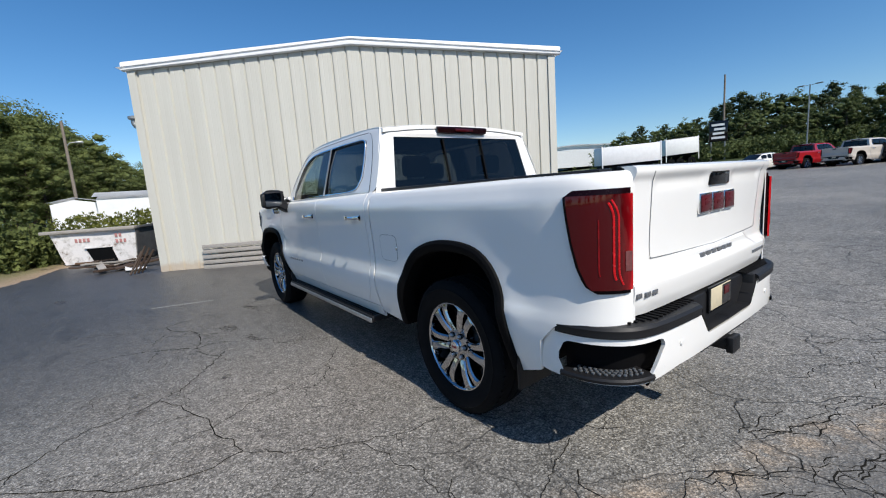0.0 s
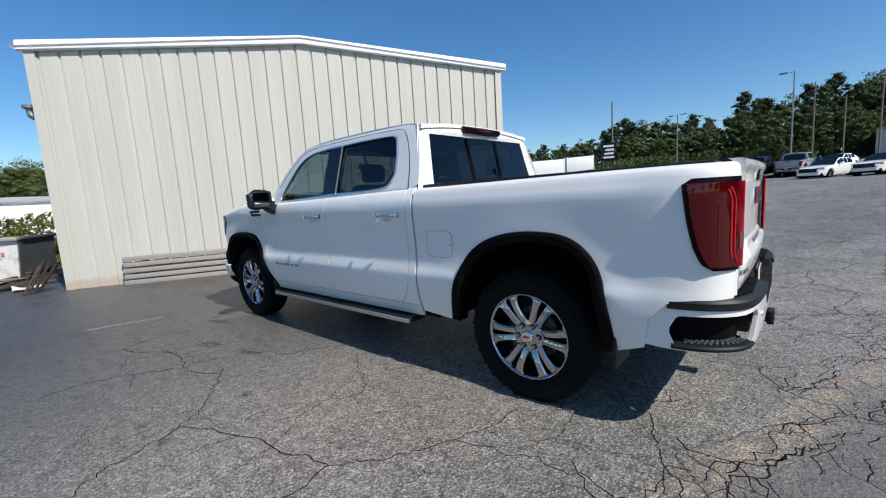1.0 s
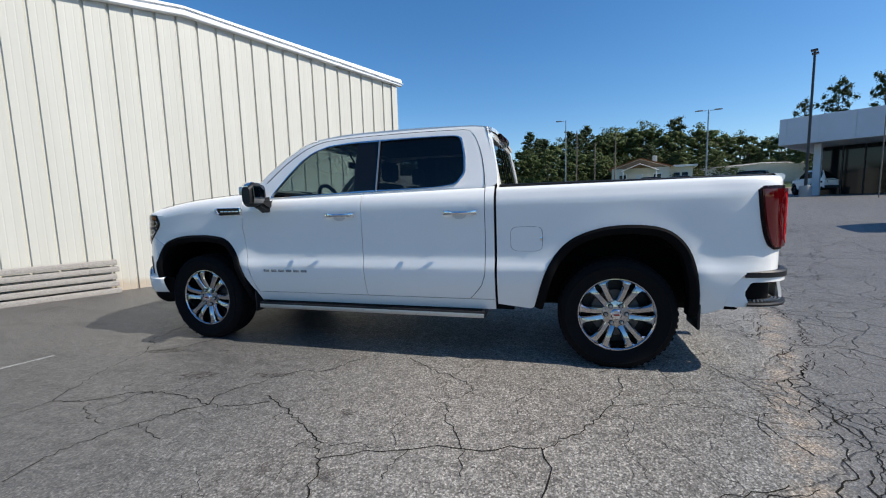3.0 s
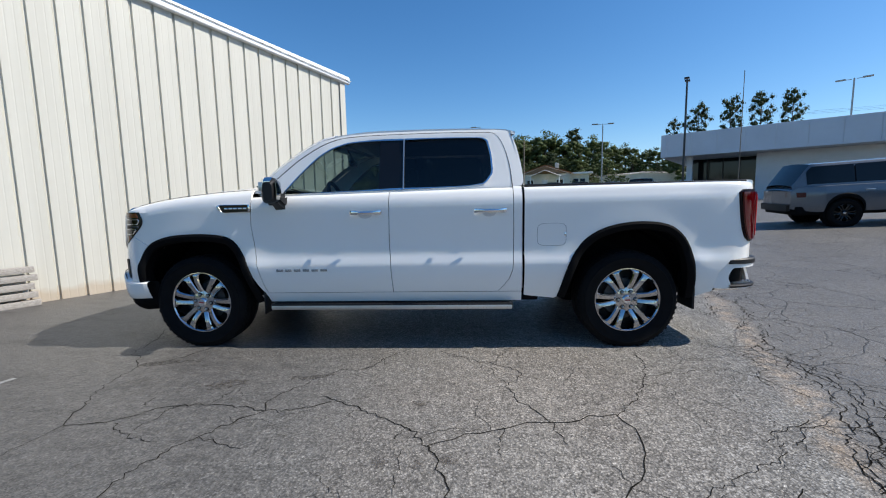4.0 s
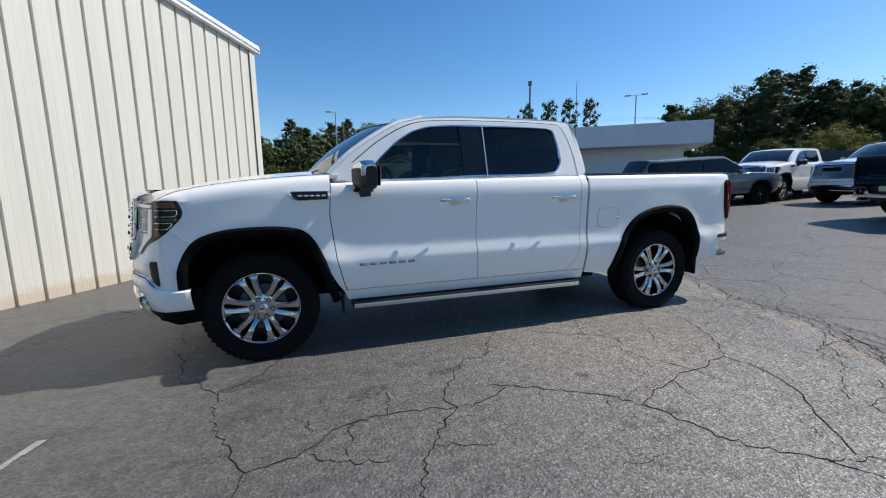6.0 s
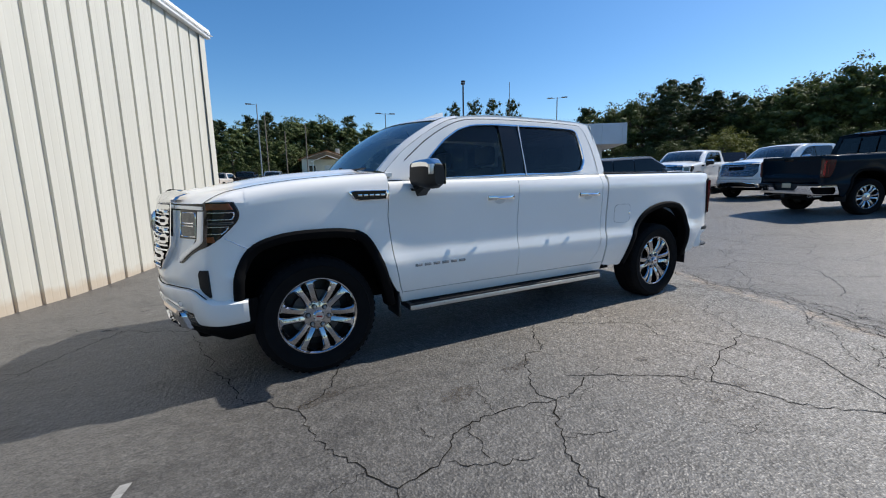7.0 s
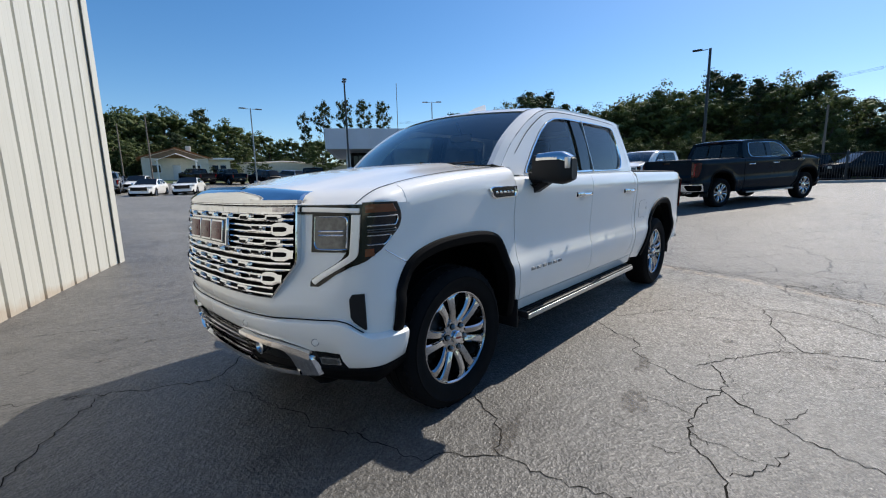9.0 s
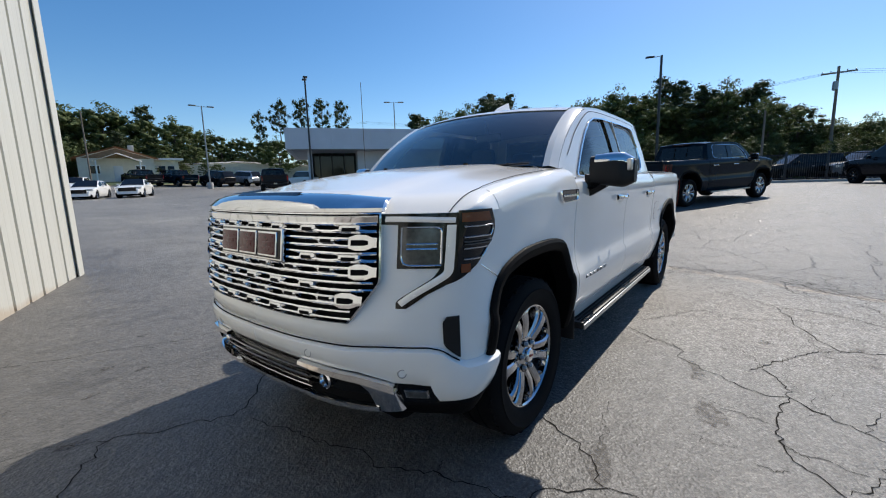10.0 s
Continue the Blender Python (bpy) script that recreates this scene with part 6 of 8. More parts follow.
def make_car(name, label, category, at, paint, L, W, H, belt, sill, axles, rad, roofline, hood, rake=0.22):
    """A closed car: roofline is a list of (x, z) from tail to nose over the cabin, hood of (x, z) for the lower body's top."""
    root = empty(name, label, category, "parked cars", at)
    x0, x1 = hood[0][0], hood[-1][0]
    xm = (x0 + x1) / 2

    def half(x, z):
        e = abs(x - xm) / (L / 2)
        h = smooth_lerp([(sill, W / 2 - 0.07), (sill + 0.2, W / 2 - 0.01), (belt * 0.78, W / 2), (belt, W / 2 - 0.05), (belt + 0.3, W / 2 - 0.12)], z)
        return h * (1 - 0.30 * max(0.0, e - 0.72) ** 1.6 / 0.28**1.6)

    def bottom(x):
        z = sill + 0.10 * max(0.0, abs(x - xm) / (L / 2) - 0.8) / 0.2
        for a in axles:
            d = abs(x - a)
            if d < rad + 0.075:
                z = max(z, rad + math.sqrt(max(0.0, (rad + 0.075) ** 2 - d * d)))
        return z

    xs = sorted(set([round(v, 4) for v in steps(x0, x1, 40)] + [round(a + (rad + 0.075) * math.cos(k * math.pi / 16), 4) for a in axles for k in range(17)]))
    for s in (1, -1):
        bm = bmesh.new()
        rows = []
        for x in xs:
            zb, zt = bottom(x), smooth_lerp(hood, x)
            rows.append([(x, s * half(x, zb + (zt - zb) * k / 8), zb + (zt - zb) * k / 8) for k in range(9)] + [(x, s * (half(x, zt) - 0.05), zt + 0.025)])
        sheet(bm, rows)
        hem(bm, (0, -s, 0), 0.04)
        part("body_side", bm, paint, root)
    bm = bmesh.new()
    sheet(bm, [[(x, u * (half(x, smooth_lerp(hood, x)) - 0.05), smooth_lerp(hood, x) + 0.025 + 0.03 * (1 - u * u)) for u in steps(-1, 1, 8)] for x in xs])
    part("bonnet", bm, paint, root)
    for xe, nm in ((x0, "tail"), (x1, "nose")):
        bm = bmesh.new()
        q = 1 if xe > xm else -1
        zt = smooth_lerp(hood, xe)
        sheet(bm, [[(xe + q * 0.05 * (1 - u * u), u * half(xe, z), z) for u in steps(-1, 1, 10)] for z in steps(bottom(xe), zt + 0.025, 6)])
        part(nm, bm, paint, root)
        bm = bmesh.new()
        sheet(bm, [[(xe + q * (0.075 + 0.05 * (1 - u * u)), u * half(xe, z) * 0.98, z) for u in steps(-1, 1, 10)] for z in steps(bottom(xe) - 0.02, bottom(xe) + 0.18, 3)])
        hem(bm, (-q, 0, 0), 0.1)
        part("bumper", bm, paint if name == "sedan" else BLACK, root)
        for s in (1, -1):
            bm = bmesh.new()
            zl = belt * 0.80
            sheet(bm, [[(xe - q * (0.30 * f) + q * 0.03 * (1 - f), s * (half(xe - q * 0.30 * f, zl) * (0.74 + 0.26 * min(1, f * 2.2)) + 0.008), zl + dz) for f in steps(0, 1, 6)] for dz in (-0.07, 0.0, 0.07)])
            part("lamp", bm, SILVER if q > 0 else REDLENS, root, "headlight" if q > 0 else "red tail light")
    bm = bmesh.new()
    sheet(bm, [[(x1 + 0.062 + 0.045 * (1 - u * u), u * W * 0.30, z) for u in steps(-1, 1, 8)] for z in steps(belt * 0.55, belt * 0.84, 4)])
    hem(bm, (-1, 0, 0), 0.03)
    part("grille", bm, GLOSSBLACK, root)
    bm = bmesh.new()
    box(bm, (x0 + 0.1, -W / 2 + 0.14, sill - 0.06), (x1 - 0.1, W / 2 - 0.14, sill + 0.2), 0.03)
    for a in axles:
        for s in (1, -1):
            tube(bm, (a, s * (W / 2 - 0.30), rad), (a, s * (W / 2 - 0.10), rad), rad + 0.06, None, 24)
    part("underbody", bm, TRIM, root)
    # cabin
    cx = [x for x, _ in roofline]
    st = sorted(set([round(v, 4) for v in steps(cx[0], cx[-1], 36)] + cx))

    def cab(x, f):
        zb, zr = smooth_lerp(hood, x) + 0.02, max(lerp(roofline, x), smooth_lerp(hood, x) + 0.03)
        z = zb + (zr - zb) * f
        return half(x, zb) - 0.04 - (z - zb) * rake - 0.05 * max(0.0, f - 0.85) / 0.15, z

    for s in (1, -1):
        bm = bmesh.new()
        sheet(bm, [[(x, s * cab(x, f)[0], cab(x, f)[1]) for f in (0.0, 0.14, 0.86, 1.0)] for x in st])
        part("cabin_side", bm, paint, root)
        if name == "suv":
            bm = bmesh.new()
            xa, xb = cx[0] + (cx[1] - cx[0]) * 0.74, cx[2] + (cx[3] - cx[2]) * 0.60
            sheet(bm, [[(x, s * (cab(x, f)[0] + 0.004), cab(x, f)[1]) for f in (0.09, 0.4, 0.7, 0.89)] for x in steps(xa, xb, 30)])
            part("pillar_band", bm, TRIM, root)
            bm = bmesh.new()
            sheet(bm, [[(x, s * (half(x, bottom(x)) + o_), bottom(x) + h) for h, o_ in ((-0.005, 0.0), (0.01, 0.012), (0.085, 0.014), (0.10, 0.0))] for x in xs])
            part("cladding", bm, TRIM, root, "black lower cladding")
        doors = [cx[1] - 0.05 + (cx[2] - cx[1] + 0.15) * k / 3 for k in range(4)]
        ends = [cx[0] + (cx[1] - cx[0]) * 0.72] + doors[1:3] + [cx[2] + (cx[3] - cx[2]) * 0.62]
        for k in range(3):
            bm = bmesh.new()
            a, b = ends[k] + (0.015 if name == "suv" else 0.035), ends[k + 1] - (0.015 if name == "suv" else 0.035)
            rows = []
            for x in steps(a, b, 10):
                rows.append([(x, s * (cab(x, f)[0] + 0.008), cab(x, f)[1]) for f in (0.10, 0.4, 0.7, 0.88)])
            sheet(bm, rows)
            part("window", bm, GLASS_CAR, root, "dark side window")
    bm = bmesh.new()
    mid_st = [x for x in st if cx[1] - 0.001 <= x <= cx[2] + 0.001]
    sheet(bm, [[(x, u * cab(x, 1.0)[0], cab(x, 1.0)[1] + 0.035 * (1 - u * u)) for u in steps(-1, 1, 8)] for x in mid_st])
    part("roof", bm, paint, root)
    for lo, hi, nm in ((cx[2], cx[3], "windscreen"), (cx[0], cx[1], "rear_window")):
        bm = bmesh.new()
        ss = [x for x in st if lo - 0.001 <= x <= hi + 0.001]
        sheet(bm, [[(x, u * cab(x, 1.0)[0], cab(x, 1.0)[1] + 0.035 * (1 - u * u)) for u in steps(-1, 1, 8)] for x in ss])
        part(nm, bm, GLASS_CAR, root)
    for s in (1, -1):
        bm = bmesh.new()
        box(bm, (cx[2] + 0.30, s * (W / 2 + 0.09) - 0.09, belt + 0.02), (cx[2] + 0.42, s * (W / 2 + 0.09) + 0.09, belt + 0.17), 0.03)
        part("door_mirror", bm, paint, root)
        for k in (0.36, 0.68):
            bm = bmesh.new()
            xh = cx[1] + (cx[2] - cx[1]) * k + 0.1
            box(bm, (xh, s * (half(xh, belt * 0.86) + 0.012) - 0.012, belt * 0.86), (xh + 0.2, s * (half(xh, belt * 0.86) + 0.012) + 0.012, belt * 0.86 + 0.03), 0.008)
            part("handle", bm, SILVER, root)
    for a in axles:
        for s in (1, -1):
            made = {}
            for o in (wheel, *[c for c in wheel.children if c.name.split(".")[0] in ("tyre", "rim", "centre_cap")]):
                c = o.copy()
                scene.collection.objects.link(c)
                made[o] = c
                c.parent = made.get(o.parent, root)
                c.matrix_parent_inverse = Matrix()
                if name == "suv" and o is not wheel and c.material_slots[0].material is WHEELCHROME:
                    c.material_slots[0].link = "OBJECT"
                    c.material_slots[0].material = GLOSSBLACK
                c.matrix_basis = (pose(a, s * (W / 2 - 0.03), rad, 0, 13 * a, 0 if s > 0 else 180) @ Matrix.Scale(rad / 0.419, 4)) if o is wheel else Matrix()
    return root


GLASS_CAR = surface("dark_car_glass", (0.006, 0.007, 0.008), 0.05, spec=0.35, coat=0.0, vary=0.2, scale=2)


def suv(x, y, turn, label, paint, k=1.0):
    return make_car("suv", label, "suv", on_ground(x, y, turn), paint, 5.4 * k, 2.04, 1.92, 1.20, 0.42, (0.0, 3.2 * k), 0.40,
                    [(-1.02 * k, 1.22), (-0.66 * k, 1.83), (1.95 * k, 1.89), (2.9 * k, 1.24)], [(-1.06 * k, 1.05), (-0.9 * k, 1.18), (2.3 * k, 1.21), (2.95 * k, 1.22), (3.6 * k, 1.17), (4.0 * k, 1.10), (4.16 * k, 0.98)])


def sedan(x, y, turn, label, paint):
    return make_car("sedan", label, "car", on_ground(x, y, turn), paint, 4.9, 1.86, 1.45, 0.96, 0.24, (0.0, 2.85), 0.335,
                    [(-0.55, 0.98), (0.15, 1.40), (1.35, 1.44), (2.25, 0.97)], [(-1.05, 0.86), (-0.9, 0.96), (0.2, 0.97), (1.6, 0.95), (2.3, 0.94), (3.2, 0.83), (3.6, 0.72), (3.78, 0.60)], 0.34)


grey_suv = suv(-8.35, -7.25, 168.4, "grey suv with black wheels parked on the lot", GREYPAINT, 1.12)
grey_suv.matrix_world = grey_suv.matrix_world @ Matrix.Diagonal((0.91, 0.91, 0.88, 1))
sedan(10.6, -41.5, -120, "white sedan at the end of the far row", WHITE)
suv(-22.6, 8.4, -148, "black suv parked by the fence", CHARCOAL)
suv(-19.5, -33.6, -95, "white suv parked before the showroom", WHITE)
suv(-21.5, -9.0, 20, "dark suv parked behind the white pickups", CHARCOAL)
sedan(-3.7, -40.5, 62, "white sedan parked in the far lot", WHITE)
sedan(-6.5, -39.7, 62, "white sedan with dark windows in the far lot", WHITE)
sedan(-2.4, -48.0, 70, "grey sedan parked in the far lot", GREYPAINT)
sedan(-4.4, -48.5, 65, "white sedan parked beside the grey sedan", WHITE)
suv(-18.6, -50.5, -78, "black suv in the row before the house", CHARCOAL, 0.9)
suv(-21.8, -50.0, -75, "silver suv in the row before the house", SILVERPAINT, 0.85)
suv(-34.0, 5.5, -60, "black suv behind the fence", CHARCOAL)
suv(-34.5, 9.0, -60, "dark grey suv behind the fence", GREYPAINT)
suv(-33.0, 1.5, -60, "charcoal suv behind the fence", NAVY)
sedan(-25.5, -30.0, -70, "dark sedan before the showroom", CHARCOAL)

# ---- showroom, house, sheds ----
STUCCO = surface("white_stucco", (0.62, 0.63, 0.64), 0.7, vary=0.08, scale=1.5, grain=30, relief=0.003)
FASCIA = surface("white_fascia_panel", (0.58, 0.61, 0.66), 0.45, vary=0.07, scale=0.8)
BROWNROOF = surface("brown_shingle", (0.28, 0.18, 0.105), 0.9, vary=0.3, scale=2, grain=20)
CREAMWALL = surface("cream_boards", (0.70, 0.64, 0.53), 0.7, vary=0.1, scale=2)
CONCRETE = surface("concrete", (0.36, 0.35, 0.33), 0.85, vary=0.15, scale=4, grain=60, relief=0.002)
DARKPOLE = surface("dark_bronze_paint", (0.022, 0.022, 0.024), 0.4, vary=0.2)
GREYPOLE = surface("galvanised_steel", (0.30, 0.31, 0.31), 0.4, metal=0.6, vary=0.15, scale=3)
OLDPOLE = surface("weathered_pole", (0.20, 0.165, 0.13), 0.85, vary=0.3, scale=3, stretch=(8, 8, 0.6), relief=0.002)

showroom = empty("showroom_building", "low white showroom with a deep flat fascia", "building")
A, B = Vector((-14.7, -30.5, 0)), Vector((-27.8, -20.8, 0))
fd = (B - A).normalized()
fo = Vector((-fd.y, fd.x, 0))
if fo.dot(Vector((0, 0, 0)) - A) < 0:
    fo = -fo
FL = (B - A).length


def show_box(name, s0, s1, o0, o1, z0, z1, mt, parent=showroom, label=""):
    bm = bmesh.new()
    m = Matrix((( fd.x, fo.x, 0, A.x), (fd.y, fo.y, 0, A.y), (0, 0, 1, 0), (0, 0, 0, 1)))
    box(bm, (s0, o0, z0), (s1, o1, z1), 0.02, m=m)
    return part(name, bm, mt, parent, label, smooth=False)


show_box("fascia", 0, FL, -0.35, 0, 4.62, 6.42, FASCIA, label="white panelled fascia")
show_box("fascia", 0, 0.35, -15, -0.36, 4.62, 6.40, FASCIA)
show_box("fascia", FL - 0.35, FL, -15, -0.36, 4.62, 6.40, FASCIA)
show_box("soffit", 0.36, FL - 0.36, -15, -0.36, 4.64, 4.72, STUCCO)
show_box("roof", 0.36, FL - 0.36, -15, -0.36, 6.0, 6.1, STUCCO)
show_box("wall", 6.2, FL - 1.6, -15, -2.0, 0.6, 4.63, STUCCO)
show_box("wall", 1.6, 6.2, -15, -4.5, 0.6, 4.63, STUCCO)
for k in range(4):
    show_box("glass_door", 1.64 + k * 1.14, 2.72 + k * 1.14, -4.5, -4.42, 0.7, 4.6, GLASS_CAR, label="dark glass front")
    show_box("mullion", 2.72 + k * 1.14, 2.78 + k * 1.14, -4.5, -4.38, 0.7, 4.6, DARKPOLE)
for k in range(10):
    show_box("panel_joint", 0.4 + k * (FL - 0.8) / 9, 0.42 + k * (FL - 0.8) / 9, 0.0, 0.006, 4.64, 6.40, STUCCO)
for s_ in (1.9,):
    show_box("column", s_ - 0.2, s_ + 0.2, -1.6, -1.2, 0.8, 4.63, STUCCO)


def gable_house(name, label, x, y, turn, w, d, h, peak, wall, roof, windows=True, category="house", ov=0.6):
    root = empty(name, label, category, at=Matrix.Translation((x, y, ground_z(x, y))) @ Matrix.Rotation(radians(turn), 4, "Z"))
    bm = bmesh.new()
    pts = [(-w / 2, 0), (w / 2, 0), (w / 2, h), (0, peak), (-w / 2, h)]
    fr = [bm.verts.new((px, 0, pz)) for px, pz in pts]
    bk = [bm.verts.new((px, d, pz)) for px, pz in pts]
    bm.faces.new(fr)
    bm.faces.new(bk[::-1])
    for i in range(5):
        j = (i + 1) % 5
        bm.faces.new((fr[i], fr[j], bk[j], bk[i]))
    part("wall", bm, wall, root, smooth=False)
    for s in (1, -1):
        bm = bmesh.new()
        k = (peak - h) / (w / 2)
        sheet(bm, [[(0, -ov, peak + 0.15), (s * (w / 2 + ov), -ov, h - k * ov + 0.15)], [(0, d + ov, peak + 0.15), (s * (w / 2 + ov), d + ov, h - k * ov + 0.15)]])
        bmesh.ops.solidify(bm, geom=bm.faces[:], thickness=0.14)
        part("roof", bm, roof, root, smooth=False)
    if windows:
        for px in (-w * 0.30, w * 0.30):
            bm = bmesh.new()
            box(bm, (px - 0.6, -0.06, 1.0), (px + 0.6, 0.0, 2.2), 0.02)
            wn_ = part("window", bm, ROOFWHITE, root)
            bm = bmesh.new()
            box(bm, (px - 0.5, -0.08, 1.1), (px + 0.5, -0.055, 2.1))
            part("pane", bm, GLASS_CAR, wn_)
        bm = bmesh.new()
        box(bm, (-0.5, -0.06, 0.05), (0.5, 0, 2.1), 0.02)
        part("door", bm, STUCCO, root)
        bm = bmesh.new()
        box(bm, (w * 0.2, d * 0.4, peak - 1.2), (w * 0.2 + 0.7, d * 0.4 + 0.7, peak + 0.8), 0.03)
        part("chimney", bm, CREAMWALL, root)
        bm = bmesh.new()
        sheet(bm, [[(0, -2.2, h + 0.55), (s_, -2.2, h - 0.5)] for s_ in (-2.6,)] + [[(0, 0.2, h + 0.55), (-2.6, 0.2, h - 0.5)]])
        sheet(bm, [[(0, -2.2, h + 0.55), (2.6, -2.2, h - 0.5)], [(0, 0.2, h + 0.55), (2.6, 0.2, h - 0.5)]])
        bmesh.ops.solidify(bm, geom=bm.faces[:], thickness=0.1)
        part("porch_roof", bm, ROOFWHITE, root, smooth=False)
        bm = bmesh.new()
        bm.faces.new([bm.verts.new(p) for p in ((-w / 2 + 0.3, -0.05, h - 0.05), (w / 2 - 0.3, -0.05, h - 0.05), (0, -0.05, peak - 0.08))])
        hem(bm, (0, 1, 0), 0.045)
        part("gable_board", bm, BROWNROOF, root, smooth=False)
        bm = bmesh.new()
        box(bm, (w / 2, 1.5, 0), (w / 2 + 3.1, d, h - 0.1))
        wing = part("wing", bm, wall, root, smooth=False)
        bm = bmesh.new()
        box(bm, (w / 2 + 0.2, 0.9, h - 0.12), (w / 2 + 3.7, d + 0.4, h + 0.16), 0.03)
        part("wing_roof", bm, ROOFWHITE, wing, smooth=False)
        for px in (0.6, 1.7):
            bm = bmesh.new()
            box(bm, (w / 2 + px, 1.44, 1.1), (w / 2 + px + 0.8, 1.5, 2.2), 0.01)
            part("wing_window", bm, GLASS_CAR, wing)
        for px in (-2.3, 2.3):
            bm = bmesh.new()
            tube(bm, (px, -2.0, 0), (px, -2.0, h - 0.4), 0.09)
            part("porch_post", bm, ROOFWHITE, root)
    return root


gable_house("brick_house", "low cream house with a brown gable roof", -12.3, -66.7, 168, 8.2, 12.0, 3.15, 4.5, CREAMWALL, BROWNROOF)
gable_house("long_shed", "long low shed with a pale metal roof", -30, -70, 160, 26.0, 8.0, 2.2, 2.9, CREAMWALL, ROOFWHITE, False, "shed")
gable_house("white_shed", "small white gabled shed behind the bushes", 30, 5.1, -90, 2.1, 4.0, 2.02, 2.24, ROOFWHITE, ROOFWHITE, False, "shed", 0.12)
gable_house("white_shed", "low white shed with a pale roof behind the weeds", 31.3, -2.2, 0, 6.4, 6.2, 2.16, 2.5, ROOFWHITE, ROOFWHITE, False, "shed", 0.18)
gable_house("warehouse", "distant low white warehouse", 60, -84, 40, 22.0, 12.0, 4.0, 4.6, ROOFWHITE, ROOFWHITE, False, "warehouse")


def trailer(x, y, turn, length, foot, top, label):
    root = empty("box_trailer", label, "trailer", "trailers", on_ground(x, y, turn))
    bm = bmesh.new()
    box(bm, (0, -1.2, foot), (length, 1.2, top), 0.04)
    body = part("box", bm, ROOFWHITE, root)
    for xe in (0.03, length - 0.03):
        bm = bmesh.new()
        box(bm, (xe - 0.06, -1.23, foot - 0.9), (xe + 0.06, -1.17, top + 0.12), 0.01)
        part("corner_post", bm, ROOFWHITE, body)
    bm = bmesh.new()
    box(bm, (0.2, -0.9, foot - 0.3), (length - 0.2, 0.9, foot))
    part("chassis", bm, TRIM, root)
    for xw in (0.8, 2.0, length - 0.9):
        for s in (1, -1):
            bm = bmesh.new()
            lathe(bm, [(0.18, s * 1.1), (0.52, s * 1.1), (0.52, s * 0.8), (0.18, s * 0.8)], 20, at=(xw, 0, 0.52))
            part("tyre", bm, RUBBER, root)
        bm = bmesh.new()
        box(bm, (xw - 0.08, -0.85, 0.45), (xw + 0.08, 0.85, foot - 0.25), 0.01)
        part("axle", bm, TRIM, root)
    return root


trailer(25.36, -41.1, -126.5, 6.7, 1.75, 3.75, "white box trailer parked at the back of the lot")
trailer(25.86, -57.5, -127, 4.5, 1.6, 3.7, "white box trailer behind the other")


# ---- poles ----
def lamp_pole(x, y, top, heads, turn, mt, label, base=0.7, r=0.085):
    z0 = ground_z(x, y)
    root = empty("lamp_pole", label, "lamp pole", "lot lamp poles", Matrix.Translation((x, y, z0)) @ Matrix.Rotation(radians(turn), 4, "Z"))
    bm = bmesh.new()
    lathe(bm, [(0.0, base), (0.30, base), (0.32, base - 0.03), (0.32, -0.1)], 20, "Z")
    part("base", bm, CONCRETE, root, "round concrete base")
    bm = bmesh.new()
    tube(bm, (0, 0, base), (0, 0, top - z0), r, r * 0.75, 12)
    part("pole", bm, mt, root)
    for s in heads:
        bm = bmesh.new()
        box(bm, (s * 0.15 if s > 0 else s * 1.05, -0.03, top - z0 - 0.10), (s * 1.05 if s > 0 else s * 0.15, 0.03, top - z0 - 0.05), 0.01)
        part("arm", bm, mt, root)
        bm = bmesh.new()
        a, b = sorted((s * 0.55, s * 1.25))
        box(bm, (a, -0.17, top - z0 - 0.09), (b, 0.17, top - z0 + 0.02), 0.03)
        part("lamp_head", bm, mt, root, "flat lamp head")
    return root


lamp_pole(-14.96, -27.4, 9.95, (0.45, -0.45), 60, DARKPOLE, "dark lot lamp pole by the showroom")
lamp_pole(-35.4, -5.44, 11.7, (1,), -75, DARKPOLE, "dark lot lamp pole with one head", r=0.13)
lamp_pole(-15.43, -47.2, 10.5, (1, -1), -10, GREYPOLE, "grey lot lamp pole with two flat heads")
lamp_pole(-34.2, -36.1, 11.9, (1, -1), -45, GREYPOLE, "grey lot lamp pole with two flat heads behind the showroom")
lamp_pole(12.0, -65.5, 10.8, (1, -1), -10, GREYPOLE, "slim grey lot lamp pole at the back of the lot")
lamp_pole(-0.8, -52.5, 11.5, (1,), -10, GREYPOLE, "grey lot lamp pole with one head in the far lot")


